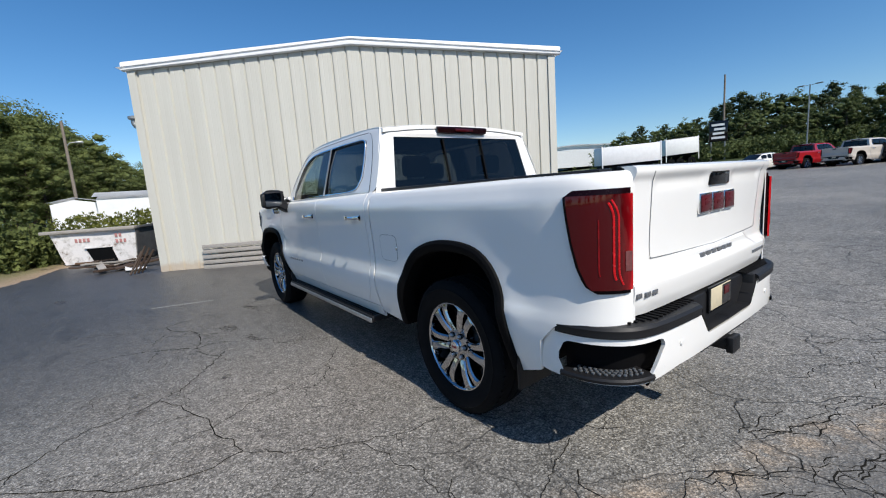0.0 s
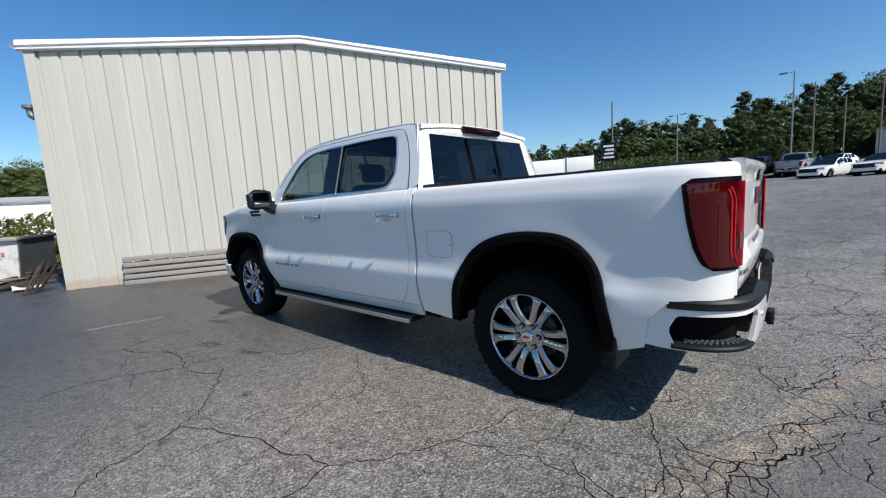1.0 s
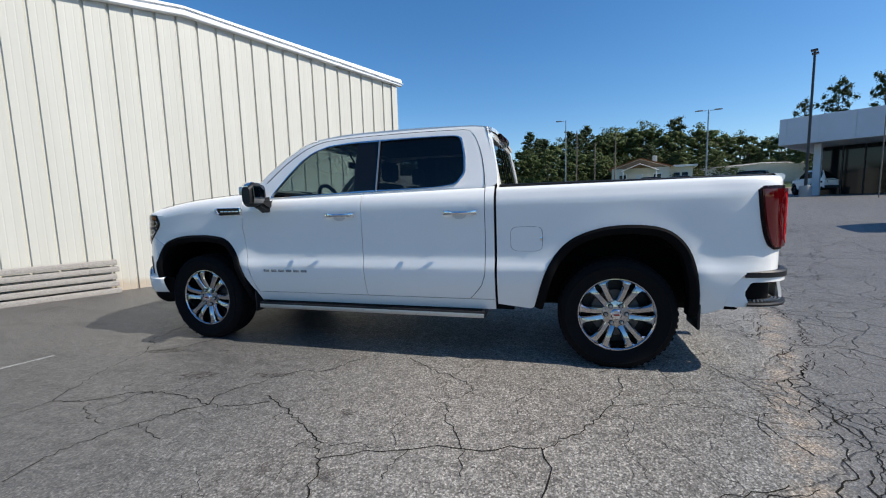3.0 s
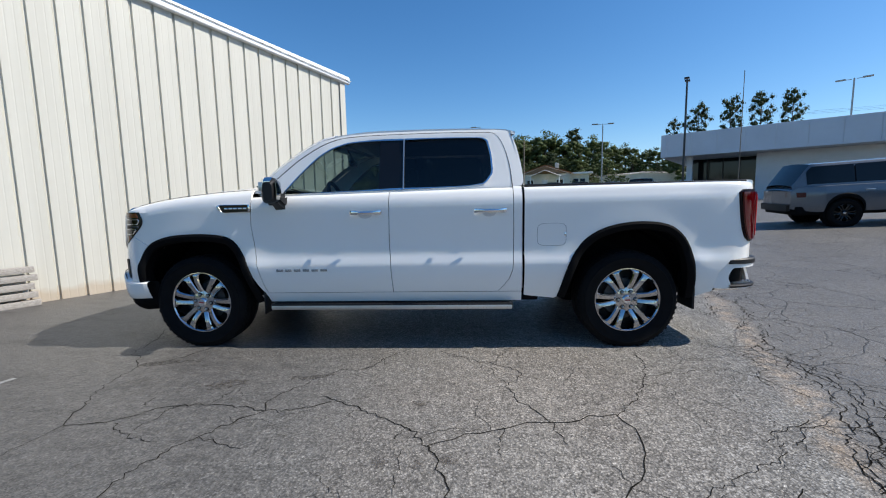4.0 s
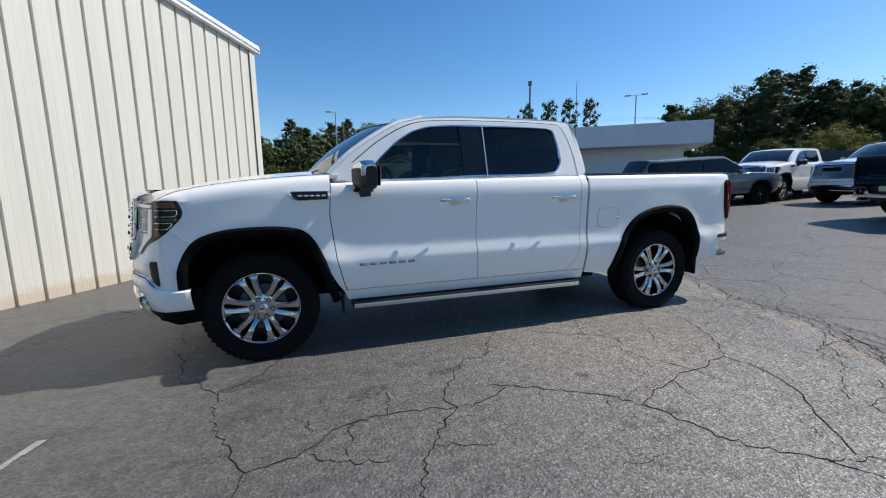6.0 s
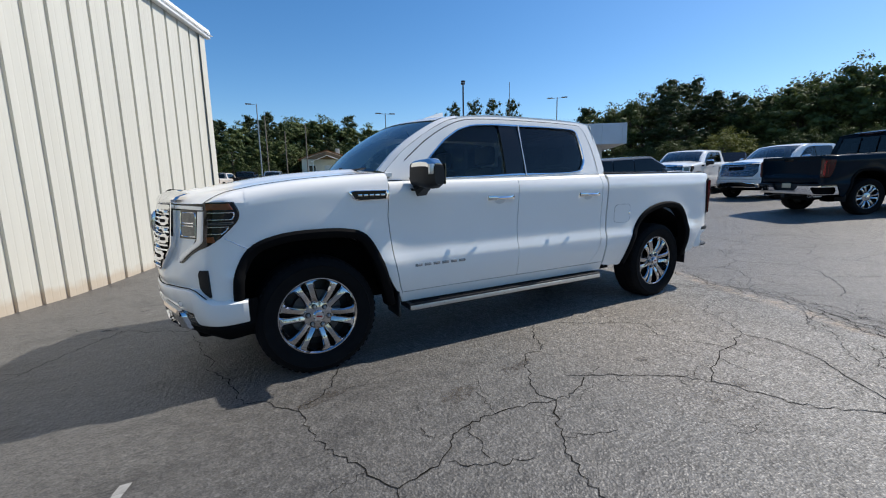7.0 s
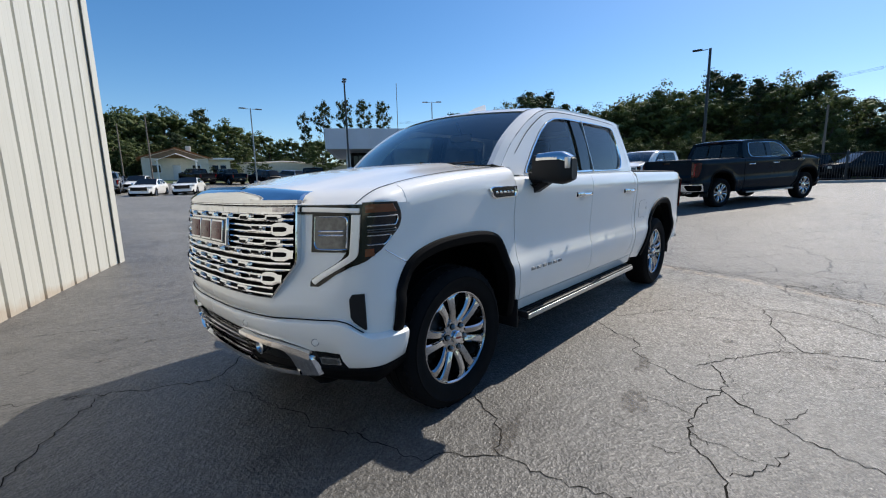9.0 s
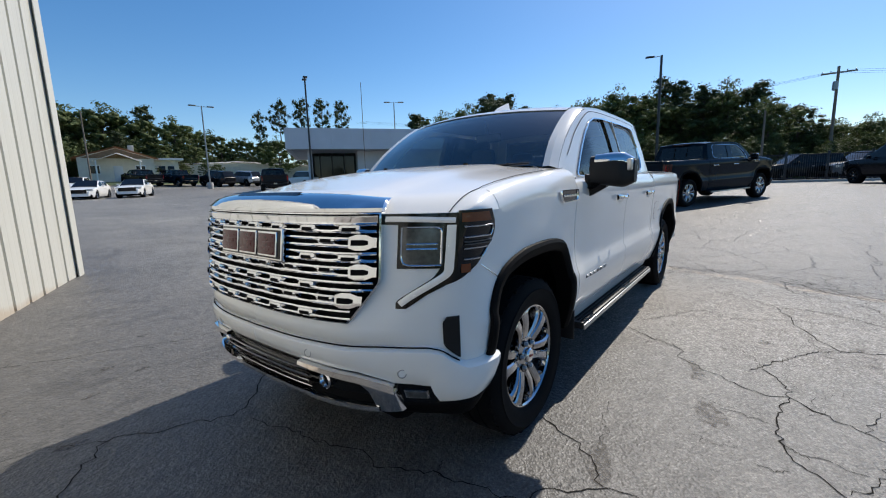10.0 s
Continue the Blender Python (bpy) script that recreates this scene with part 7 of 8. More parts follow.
def wood_pole(x, y, top, label, arm=0.0, lean=0.0, lamp=0.0, r=0.13):
    z0 = ground_z(x, y)
    root = empty("utility_pole", label, "utility pole", "utility poles", Matrix.Translation((x, y, z0)))
    bm = bmesh.new()
    tube(bm, (0, 0, -0.2), (lean, 0, top - z0), r * 1.2, r * 0.85, 10)
    part("pole", bm, OLDPOLE, root)
    if arm:
        bm = bmesh.new()
        box(bm, (-0.06, -arm, top - z0 - 0.75), (0.06, arm, top - z0 - 0.62), 0.01)
        part("crossarm", bm, OLDPOLE, root)
        for k in (-0.9, -0.45, 0.45, 0.9):
            bm = bmesh.new()
            lathe(bm, [(0.0, 0.18), (0.04, 0.16), (0.05, 0.06), (0.03, 0.0)], 10, "Z", (0, k * arm, top - z0 - 0.62))
            part("insulator", bm, GREYPOLE, root)
        bm = bmesh.new()
        lathe(bm, [(0.0, 0.9), (0.2, 0.88), (0.22, 0.1), (0.0, 0.0)], 16, "Z", (0.25, -0.2, top - z0 - 2.4))
        part("transformer", bm, GREYPOLE, root, "grey pole transformer")
    if lamp:
        bm = bmesh.new()
        c = curve_pts([(0, 0, top - z0 - 1.55), (0, -0.2, top - z0 - 1.28), (0, -0.55, top - z0 - 1.22)], 8)
        for a, b in zip(c, c[1:]):
            tube(bm, a, b, 0.03, None, 6)
        box(bm, (-0.1, -0.85, top - z0 - 1.28), (0.1, -0.5, top - z0 - 1.16), 0.03)
        part("street_lamp", bm, GREYPOLE, root)
    return root


wood_pole(-50.8, 7.4, 11.6, "leaning wooden utility pole with crossarm and transformer", 1.3, -0.5, r=0.13)
wood_pole(22.8, -70.5, 15.2, "tall thin dark mast with small brackets", r=0.14)
wood_pole(32.0, 5.12, 7.0, "wooden pole with a curved street lamp arm", lamp=1.0, r=0.085)
wood_pole(-7.8, -60.0, 10.6, "bare wooden pole before the trees", r=0.08)
wood_pole(-2.6, -62.0, 11.6, "bare wooden pole beside the house", r=0.08)
wood_pole(-5.2, -62.0, 9.6, "pale bare pole beside the house", r=0.075)
wood_pole(-14.5, -20.4, 8.4, "thin grey mast standing before the showroom", r=0.022)
wood_pole(-42.0, 2.0, 7.0, "short pole behind the fence", r=0.09)
wood_pole(-43.0, 10.0, 7.0, "short pole at the end of the fence", r=0.09)
# power lines from the far utility pole
lines = empty("power_lines", "thin black power lines from the utility pole", "power line")
for k in (-1.1, 0.0, 1.1):
    bm = bmesh.new()
    c = [Vector((-51.2 - 6 * f, 7.4 + k + 46 * f, 11.1 - 2.2 * math.sin(math.pi * f) + f)) for f in steps(0, 1, 12)]
    c2 = [Vector((-51.2 + 8 * f, 7.4 + k - 60 * f, 11.1 - 2.6 * math.sin(math.pi * f) + f)) for f in steps(0, 1, 12)]
    sweep(bm, c2[::-1] + c[1:], 0.009, Vector((0, 0, 1)))
    part("cable", bm, BLACK, lines)

sign = empty("road_sign", "black roadside sign board with white rows", "sign", at=Matrix.Translation((21.4, -64.5, ground_z(21.4, -64.5))) @ Matrix.Rotation(radians(20), 4, "Z"))
bm = bmesh.new()
box(bm, (-1.1, -0.15, 2.6), (1.1, 0.15, 5.4), 0.03)
part("board", bm, GLOSSBLACK, sign)
for k in range(4):
    bm = bmesh.new()
    box(bm, (-0.8 + 0.1 * (k % 2), 0.15, 3.0 + k * 0.58), (0.8 - 0.15 * (k % 3), 0.17, 3.3 + k * 0.58))
    part("white_row", bm, ROOFWHITE, sign)
for px in (-0.8, 0.8):
    bm = bmesh.new()
    tube(bm, (px, 0, -0.1), (px, 0, 2.6), 0.1)
    part("post", bm, GREYPOLE, sign)

# black metal fence at the back of the lot
fence = empty("metal_fence", "black metal picket fence along the lot", "fence")
f0, f1 = Vector((-27.5, -1.0, 0)), Vector((-35.0, 16.0, 0))
for k in range(9):
    p = f0.lerp(f1, k / 8)
    bm = bmesh.new()
    box(bm, (p.x - 0.06, p.y - 0.06, ground_z(p.x, p.y) - 0.1), (p.x + 0.06, p.y + 0.06, ground_z(p.x, p.y) + 1.95), 0.01)
    part("post", bm, DARKPOLE, fence)
for h in (0.25, 1.75):
    bm = bmesh.new()
    tube(bm, f0 + Vector((0, 0, 0.8 + h)), f1 + Vector((0, 0, 0.8 + h)), 0.03, None, 6)
    part("rail", bm, DARKPOLE, fence)
pk = bmesh.new()
for k in range(150):
    p = f0.lerp(f1, k / 149)
    tube(pk, p + Vector((0, 0, 0.9)), p + Vector((0, 0, 2.6)), 0.011, None, 4)
part("picket", pk, DARKPOLE, fence)["kind"] = "stuff"
bm = bmesh.new()
m_ = Matrix.Translation((f0 + f1) / 2) @ Matrix.Rotation(math.atan2(f1.y - f0.y, f1.x - f0.x), 4, "Z")
box(bm, (-9.3, -0.25, 0.55), (9.3, 0.25, 0.95), 0.03, m=m_)
tagged(part("kerb", bm, CONCRETE), "low concrete kerb under the fence", "kerb", kind="structure")

# ---- against the metal building ----
stack = empty("timber_panel", "weathered grey timber panel leaning on the metal building", "timber panel")
for k in range(5):
    bm = bmesh.new()
    z = 0.005 + k * 0.108
    lean = 0.14 - k * 0.012
    o = wall_pt(0.93, 0, 0.05 + lean)
    m = Matrix(((WDIR.x, WOUT.x, 0, o.x), (WDIR.y, WOUT.y, 0, o.y), (0, 0, 1, z), (0, 0, 0, 1)))
    box(bm, (0.0 + 0.01 * (k % 2), -0.06, 0), (2.32 - 0.02 * (k % 3), 0.02, 0.080), 0.006, m=m)
    for v in bm.verts:
        v.co.z += 0.006 * math.sin(v.co.y * 3 + k)
    part("board", bm, WOODGREY, stack)
for s_ in (0.35, 1.9):
    bm = bmesh.new()
    o = wall_pt(0.93 + s_, 0, 0.10)
    m = Matrix(((WDIR.x, WOUT.x, 0, o.x), (WDIR.y, WOUT.y, 0, o.y), (0, 0, 1, 0), (0, 0, 0, 1)))
    box(bm, (-0.05, -0.03, 0), (0.05, 0.01, 0.52), 0.005, m=m)
    part("batten", bm, WOODGREY, stack)
duct = empty("wall_vent", "galvanised elbow vent high on the building corner", "vent")
c = curve_pts([wall_pt(0.0, 3.14, -0.25), wall_pt(-0.12, 3.14, -0.25), wall_pt(-0.21, 3.18, -0.25), wall_pt(-0.22, 3.30, -0.25)], 8)
bm = bmesh.new()
for a, b in zip(c, c[1:]):
    tube(bm, a, b, 0.055, None, 14, False)
part("elbow", bm, GREYPOLE, duct)
bm = bmesh.new()
lathe(bm, [(0.06, 3.29), (0.10, 3.30), (0.10, 3.35), (0.0, 3.38)], 16, "Z", (c[-1].x, c[-1].y, 0))
part("cap", bm, GREYPOLE, duct)

# ---- dumpster and debris ----
def chipped():
    m = bpy.data.materials.new("chipped_white_paint")
    t, b, _ = nodes_of(m)
    v = coords(t)
    n = noise_tex(t, v, 3.2, 6, 0.7)
    col = ramp(t, n, [(0.36, (0.20, 0.15, 0.12)), (0.41, (0.52, 0.50, 0.48)), (0.52, (0.70, 0.68, 0.67)), (0.8, (0.58, 0.53, 0.52))])
    t.links.new(col, b.inputs["Base Color"])
    b.inputs["Roughness"].default_value = 0.7
    bump(t, n, 0.4, 0.01, b)
    return m


CHIPPED = chipped()
FADEDRED = surface("faded_red", (0.42, 0.20, 0.19), 0.8, vary=0.3, scale=30)
RUST = surface("rusty_steel", (0.13, 0.075, 0.045), 0.8, vary=0.5, scale=4, grain=40, relief=0.003)
dump = empty("dumpster", "rusty dumpster with peeling white paint beside the building", "dumpster", at=Matrix.Translation((12.15, 2.5, 0)) @ Matrix.Rotation(radians(60.8), 4, "Z"))
WETWOOD = surface("damp_brown_wood", (0.055, 0.034, 0.022), 0.7, vary=0.4, scale=6, grain=50, relief=0.003)
SHADOWSTEEL = surface("shadow_steel", (0.085, 0.088, 0.092), 0.6, vary=0.3, relief=0.002)


def dump_x(z, left):
    """Where the sloping ends of the dumpster stand at each height."""
    return 1.80 + 0.26 * (z - 0.03) / 0.87 if left else 0.02 - 0.08 * (z - 0.03) / 0.87


bm = bmesh.new()
sheet(bm, [[(dump_x(z, False) + (dump_x(z, True) - dump_x(z, False)) * u, 0.012 * math.sin(7 * u + z * 3), z) for u in steps(0, 1, 14)] for z in steps(0.03, 0.90, 6)])
hem(bm, (0, -1, 0), 0.03)
part("front_wall", bm, CHIPPED, dump, "peeling white front")
# steel ends, coloured dark for the shadow they stand in
for left in (False, True):
    bm = bmesh.new()
    sheet(bm, [[(dump_x(z, left) + (0.02 if left else -0.02), y, z) for y in steps(-0.02, -1.5, 8)] for z in steps(0.03, 0.92, 5)])
    hem(bm, (-1 if left else 1, 0, 0), 0.03)
    part("end_wall", bm, SHADOWSTEEL, dump, "steel end with its shadow in the colour")
bm = bmesh.new()
box(bm, (0.0, -1.52, 0.03), (1.85, -1.48, 0.92), 0.005)
box(bm, (0.0, -1.5, 0.03), (1.82, 0.0, 0.08))
part("tub", bm, RUST, dump)
bm = bmesh.new()
box(bm, (-0.10, -0.05, 0.89), (2.24, 0.10, 0.975), 0.012)
part("rim", bm, WOODGREY, dump, "weathered top rail")
bm = bmesh.new()
box(bm, (-0.13, -1.5, 0.90), (-0.03, -0.06, 0.965), 0.01)
part("rim", bm, SHADOWSTEEL, dump)
bm = bmesh.new()
sheet(bm, [[(0.60, 0.02, 0.45), (1.22, 0.02, 0.43)], [(0.48, 0.02, 0.05), (1.07, 0.02, 0.05)]])
hem(bm, (0, -1, 0), 0.01)
pocket = part("fork_pocket", bm, TRIM, dump, "dark tapered pocket")
bm = bmesh.new()
box(bm, (0.56, 0.005, 0.44), (1.26, 0.05, 0.475), 0.006)
part("pocket_lip", bm, CHIPPED, pocket)
for x0, z0, n in ((0.30, 0.70, 2), (0.20, 0.54, 3), (1.10, 0.62, 4)):
    for k in range(n):
        bm = bmesh.new()
        box(bm, (x0 + k * 0.10, 0.014, z0), (x0 + 0.065 + k * 0.10, 0.0165, z0 + 0.10), 0.001)
        part("paint_mark", bm, FADEDRED, dump)
random.seed(5)
for k in range(13):
    bm = bmesh.new()
    x, y = 10.3 + 1.5 * random.random(), 2.25 + 1.0 * random.random()
    ln = random.uniform(0.7, 1.7)
    box(bm, (-ln / 2, -random.uniform(0.04, 0.11), 0), (ln / 2, 0.06, random.uniform(0.02, 0.05)), 0.004, m=pose(x, y, 0.03 + 0.028 * (k % 7), random.uniform(-9, 9), random.uniform(-7, 7), random.uniform(90, 190)))
    ob = part("plank", bm, WETWOOD if k % 4 else WOODGREY)
    lo = min((ob.matrix_world @ v.co).z for v in ob.data.vertices)
    for v in ob.data.vertices:
        v.co.z -= lo - 0.002 - 0.02 * (k % 5)
    tagged(ob, "broken weathered plank in a heap by the dumpster", "plank", "scrap planks")
for k in range(4):
    bm = bmesh.new()
    o = wall_pt(-0.10 - 0.08 * k, 0, 0.1)
    tube(bm, o + Vector((0.3 - 0.1 * k, 0.25, 0.02)), o + Vector((0.1, -0.02, 0.50 + 0.05 * (k % 3))), 0.022, None, 6)
    tagged(part("rusty_pipe", bm, WETWOOD), "thin rusty pipe leaning at the building corner", "pipe", "leaning pipes")
bm = bmesh.new()
sheet(bm, [[(x, y, 0.03 + 0.10 * noise.noise(Vector((x * 4, y * 4, 0.3)))) for x in steps(9.7, 10.25, 8)] for y in steps(2.35, 2.75, 6)])
for v in bm.verts:
    v.co.z = max(0.004, v.co.z)
tagged(part("crumpled_sheet", bm, ROOFWHITE), "crumpled white plastic sheet on the asphalt", "plastic sheet")

# ---- cracks, paint line and tar spots on the asphalt ----
CRACKFILL = surface("crack_dark", (0.018, 0.017, 0.015), 0.95, vary=0.3, spec=0.03)
cracks = bmesh.new()
random.seed(11)


def crack(pts, w=0.012, wander=0.05, twigs=True):
    """A jagged dark fissure that wanders along a few stations and throws off short twigs."""
    fine = curve_pts([(x, y, 0) for x, y in pts], max(8, int(34 * (Vector((*pts[-1], 0)) - Vector((*pts[0], 0))).length)))
    seed = random.random() * 90
    rows = []
    for i, p in enumerate(fine):
        d = (fine[min(i + 1, len(fine) - 1)] - fine[max(i - 1, 0)]).normalized()
        n = Vector((-d.y, d.x, 0))
        k = noise.noise(Vector((p.x * 5 + seed, p.y * 5, 0))) * wander + noise.noise(Vector((p.x * 14, p.y * 14, seed))) * 0.026 + random.uniform(-0.017, 0.017)
        k *= min(1.0, 0.15 + 5 * i / len(fine), 0.15 + 5 * (len(fine) - 1 - i) / len(fine))
        ww = w * 0.82 * (0.32 + 1.1 * abs(noise.noise(Vector((p.x * 9, p.y * 9, seed)))) + 0.5 * max(0.0, noise.noise(Vector((p.x * 31, p.y * 31, seed))))) + 0.0016
        z = ground_z(p.x, p.y) + 0.0025
        q = p + n * k
        rows.append([(q.x + n.x * ww / 2, q.y + n.y * ww / 2, z), (q.x - n.x * ww / 2, q.y - n.y * ww / 2, z)])
        if twigs and 2 < i < len(fine) - 3 and random.random() < 0.030:
            way = (d * random.uniform(-0.6, 0.9) + n * random.choice((-1, 1))).normalized() * random.uniform(0.08, 0.34)
            crack([(q.x, q.y), (q.x + way.x * 0.5 + random.uniform(-0.03, 0.03), q.y + way.y * 0.5 + random.uniform(-0.03, 0.03)), (q.x + way.x, q.y + way.y)], w * 0.42, 0.03, False)
    sheet(cracks, rows)


crack([(2.3, 1.91), (2.0, 2.09), (1.75, 2.24), (1.58, 2.44), (1.43, 2.85), (1.19, 3.08), (1.05, 3.3)], 0.0096, 0.015)
crack([(1.58, 2.44), (1.21, 2.27), (0.9, 2.2), (0.5, 2.13), (0.51, 2.51), (0.82, 2.92), (0.99, 3.14)], 0.0096, 0.03)
crack([(0.9, 2.2), (1.09, 1.79), (0.99, 1.49), (1.44, 1.2), (1.6, 1.08)], 0.0066, 0.03)
crack([(0.5, 2.13), (0.34, 1.94), (0.1, 1.57), (-0.01, 1.12)], 0.0066, 0.03)
crack([(1.17, 3.13), (0.99, 3.14), (0.8, 3.28), (0.3, 3.6)], 0.0084)
crack([(2.24, 1.98), (2.38, 2.07), (2.48, 2.1), (2.61, 2.1), (2.72, 2.07), (2.94, 2.04), (3.09, 2.04), (3.32, 2.09), (3.46, 2.22), (3.6, 2.27), (3.72, 2.3)], 0.0105, 0.012)
crack([(3.45, 2.26), (3.24, 2.4), (3.16, 2.41), (3.08, 2.44)], 0.006, 0.012)
crack([(3.44, 1.94), (3.46, 2.02), (3.42, 2.07)], 0.005, 0.012)
crack([(3.72, 2.3), (3.8, 2.14), (3.92, 1.87), (3.99, 1.44), (3.86, 1.36), (3.64, 0.98)], 0.0078, 0.03)
crack([(3.99, 1.44), (4.18, 1.2), (4.32, 0.99), (4.61, -0.4)], 0.0066)
crack([(2.61, 2.1), (2.73, 2.21), (2.81, 2.34), (2.91, 2.49), (2.98, 2.75), (2.97, 2.95)], 0.0095, 0.012)
crack([(1.85, 1.02), (2.03, 1.26), (2.15, 1.46), (2.34, 1.48), (2.44, 1.63), (2.57, 1.84), (2.65, 1.98), (2.61, 2.1)], 0.0075, 0.012)
crack([(0.1, 1.57), (-0.62, 1.47), (-0.65, 1.75)], 0.0054)
crack([(5.9, 0.3), (5.41, -0.54), (5.18, -0.83), (4.91, -0.68), (4.61, -0.55), (4.27, -0.86)], 0.0096, 0.04)
crack([(5.46, -2.76), (4.61, -2.32), (4.1, -2.12), (3.0, -2.4)], 0.0054)
crack([(5.18, -0.83), (5.32, -0.98), (5.7, -1.2)], 0.0048)
crack([(-0.65, 0.72), (-0.75, 1.0), (-0.94, 1.38)], 0.0060)
crack([(-0.47, 1.38), (-0.65, 1.61), (-0.77, 1.88)], 0.0060)
crack([(3.72, 2.3), (3.85, 2.7), (4.2, 3.2)], 0.0048)
# broken ground along the old seam and over the lot behind
for k in range(120):
    y = random.uniform(-9, 4.5)
    x = -1.44 + 0.383 * y + random.gauss(-0.35, 0.5)
    a = random.choice((0.38, 0.38, -1.2, 1.6)) + random.gauss(0, 0.25)
    d = Vector((a, 1, 0)).normalized() * random.uniform(0.3, 1.3)
    crack([(x, y), (x + d.x * 0.5, y + d.y * 0.5), (x + d.x, y + d.y)], random.uniform(0.004, 0.009), 0.14)
for k in range(46):
    y = random.uniform(-9, 4.0)
    x = -1.5 + 0.383 * y + random.gauss(-0.12, 0.12)
    d = Vector((0.383 + random.gauss(0, 0.2), 1, 0)).normalized() * random.uniform(0.3, 0.9)
    crack([(x, y), (x + d.x * 0.5, y + d.y * 0.5), (x + d.x, y + d.y)], random.uniform(0.006, 0.012), 0.12)
for k in range(40):
    x, y = random.uniform(-26, -3), random.uniform(-3, 7)
    if x > -2.5 and -1.4 < y < 1.4:
        continue
    a = random.uniform(0, math.pi)
    d = Vector((math.cos(a), math.sin(a), 0)) * random.uniform(1.5, 4.5)
    crack([(x, y), (x + d.x * 0.5, y + d.y * 0.5), (x + d.x, y + d.y)], random.uniform(0.003, 0.0075), 0.35)
for k in range(26):
    x, y = random.uniform(-0.4, 3.4), random.uniform(1.1, 2.9)
    a = random.uniform(0, math.pi)
    d = Vector((math.cos(a), math.sin(a), 0)) * random.uniform(0.12, 0.5)
    crack([(x, y), (x + d.x * 0.5, y + d.y * 0.5), (x + d.x, y + d.y)], random.uniform(0.0010, 0.0024), 0.10, False)
for k in range(7):
    x, y = random.uniform(-1.0, 4.5), random.uniform(3.0, 6.5)
    a = random.uniform(0, math.pi)
    d = Vector((math.cos(a), math.sin(a), 0)) * random.uniform(0.8, 2.0)
    crack([(x, y), (x + d.x * 0.5, y + d.y * 0.5), (x + d.x, y + d.y)], 0.0026, 0.2)
tagged(part("asphalt_cracks", cracks, CRACKFILL, smooth=False), "dark jagged cracks across the asphalt", "cracks", kind="stuff")

TAR = surface("oil_stain", (0.085, 0.074, 0.065), 0.6, vary=0.4, scale=14, grain=90, relief=0.012, spec=0.3)
tar_tree = TAR.node_tree
tar_tree.links.new(ramp(tar_tree, noise_tex(tar_tree, coords(tar_tree), 24.0, 5, 0.75), [(0.40, (0, 0, 0)), (0.70, (0.78,) * 3)]), [n for n in tar_tree.nodes if n.type == "BSDF_PRINCIPLED"][0].inputs["Alpha"])


def blot(x, y, rx, ry, turn, mt, name, label):
    """An irregular thin stain on the asphalt."""
    bm = bmesh.new()
    seed = x * 7 + y * 3
    rows = []
    for r in (0.0, 0.5, 1.0):
        row = []
        for k in range(26):
            a = 2 * math.pi * k / 26
            w = r * (1 + 0.55 * noise.noise(Vector((math.cos(a) * 1.6 + seed, math.sin(a) * 1.6, 0))) + 0.25 * noise.noise(Vector((math.cos(a) * 5 + seed, math.sin(a) * 5, 2))))
            q = Matrix.Rotation(radians(turn), 2) @ Vector((rx * w * math.cos(a), ry * w * math.sin(a)))
            row.append((x + q.x, y + q.y, ground_z(x, y) + 0.0018))
        rows.append(row)
    sheet(bm, rows, close=True)
    return tagged(part(name, bm, mt, smooth=False), label, "stain", "asphalt stains")


for x, y, rx, ry, turn in ((3.07, 1.73, 0.15, 0.07, 20), (2.48, 1.61, 0.14, 0.035, 20), (1.67, 1.99, 0.06, 0.035, 0), (1.80, 2.58, 0.04, 0.05, 30), (1.62, 2.60, 0.035, 0.03, 0), (1.47, 2.56, 0.04, 0.045, 60), (3.85, 1.36, 0.16, 0.05, 15), (6.89, 3.54, 0.22, 0.06, 10), (4.9, -2.0, 0.05, 0.03, 0), (5.1, -1.55, 0.05, 0.025, 10), (5.3, -0.95, 0.06, 0.03, 0), (4.75, -1.75, 0.045, 0.03, 0), (5.5, -1.7, 0.06, 0.03, 30), (4.5, -2.6, 0.05, 0.03, 0), (2.62, 1.62, 0.05, 0.03, 0)):
    blot(x, y, rx, ry, turn, TAR, "oil_stain", "dark irregular oil stain on the asphalt")
bm = bmesh.new()
for k in range(12):
    a, b = Vector((4.77, 1.66, 0.002)).lerp(Vector((5.0, 2.40, 0.002)), k / 12), Vector((4.77, 1.66, 0.002)).lerp(Vector((5.0, 2.40, 0.002)), (k + 0.97) / 12)
    w = 0.014 + 0.010 * random.random()
    bm.faces.new([bm.verts.new(p) for p in (a + Vector((-w, 0, 0)), a + Vector((w, 0, 0)), b + Vector((w, 0, 0)), b + Vector((-w, 0, 0)))])
tagged(part("paint_line", bm, surface("worn_white_line", (0.29, 0.29, 0.28), 0.8, vary=0.3, scale=20), smooth=False), "short worn white paint line", "paint line", kind="structure")

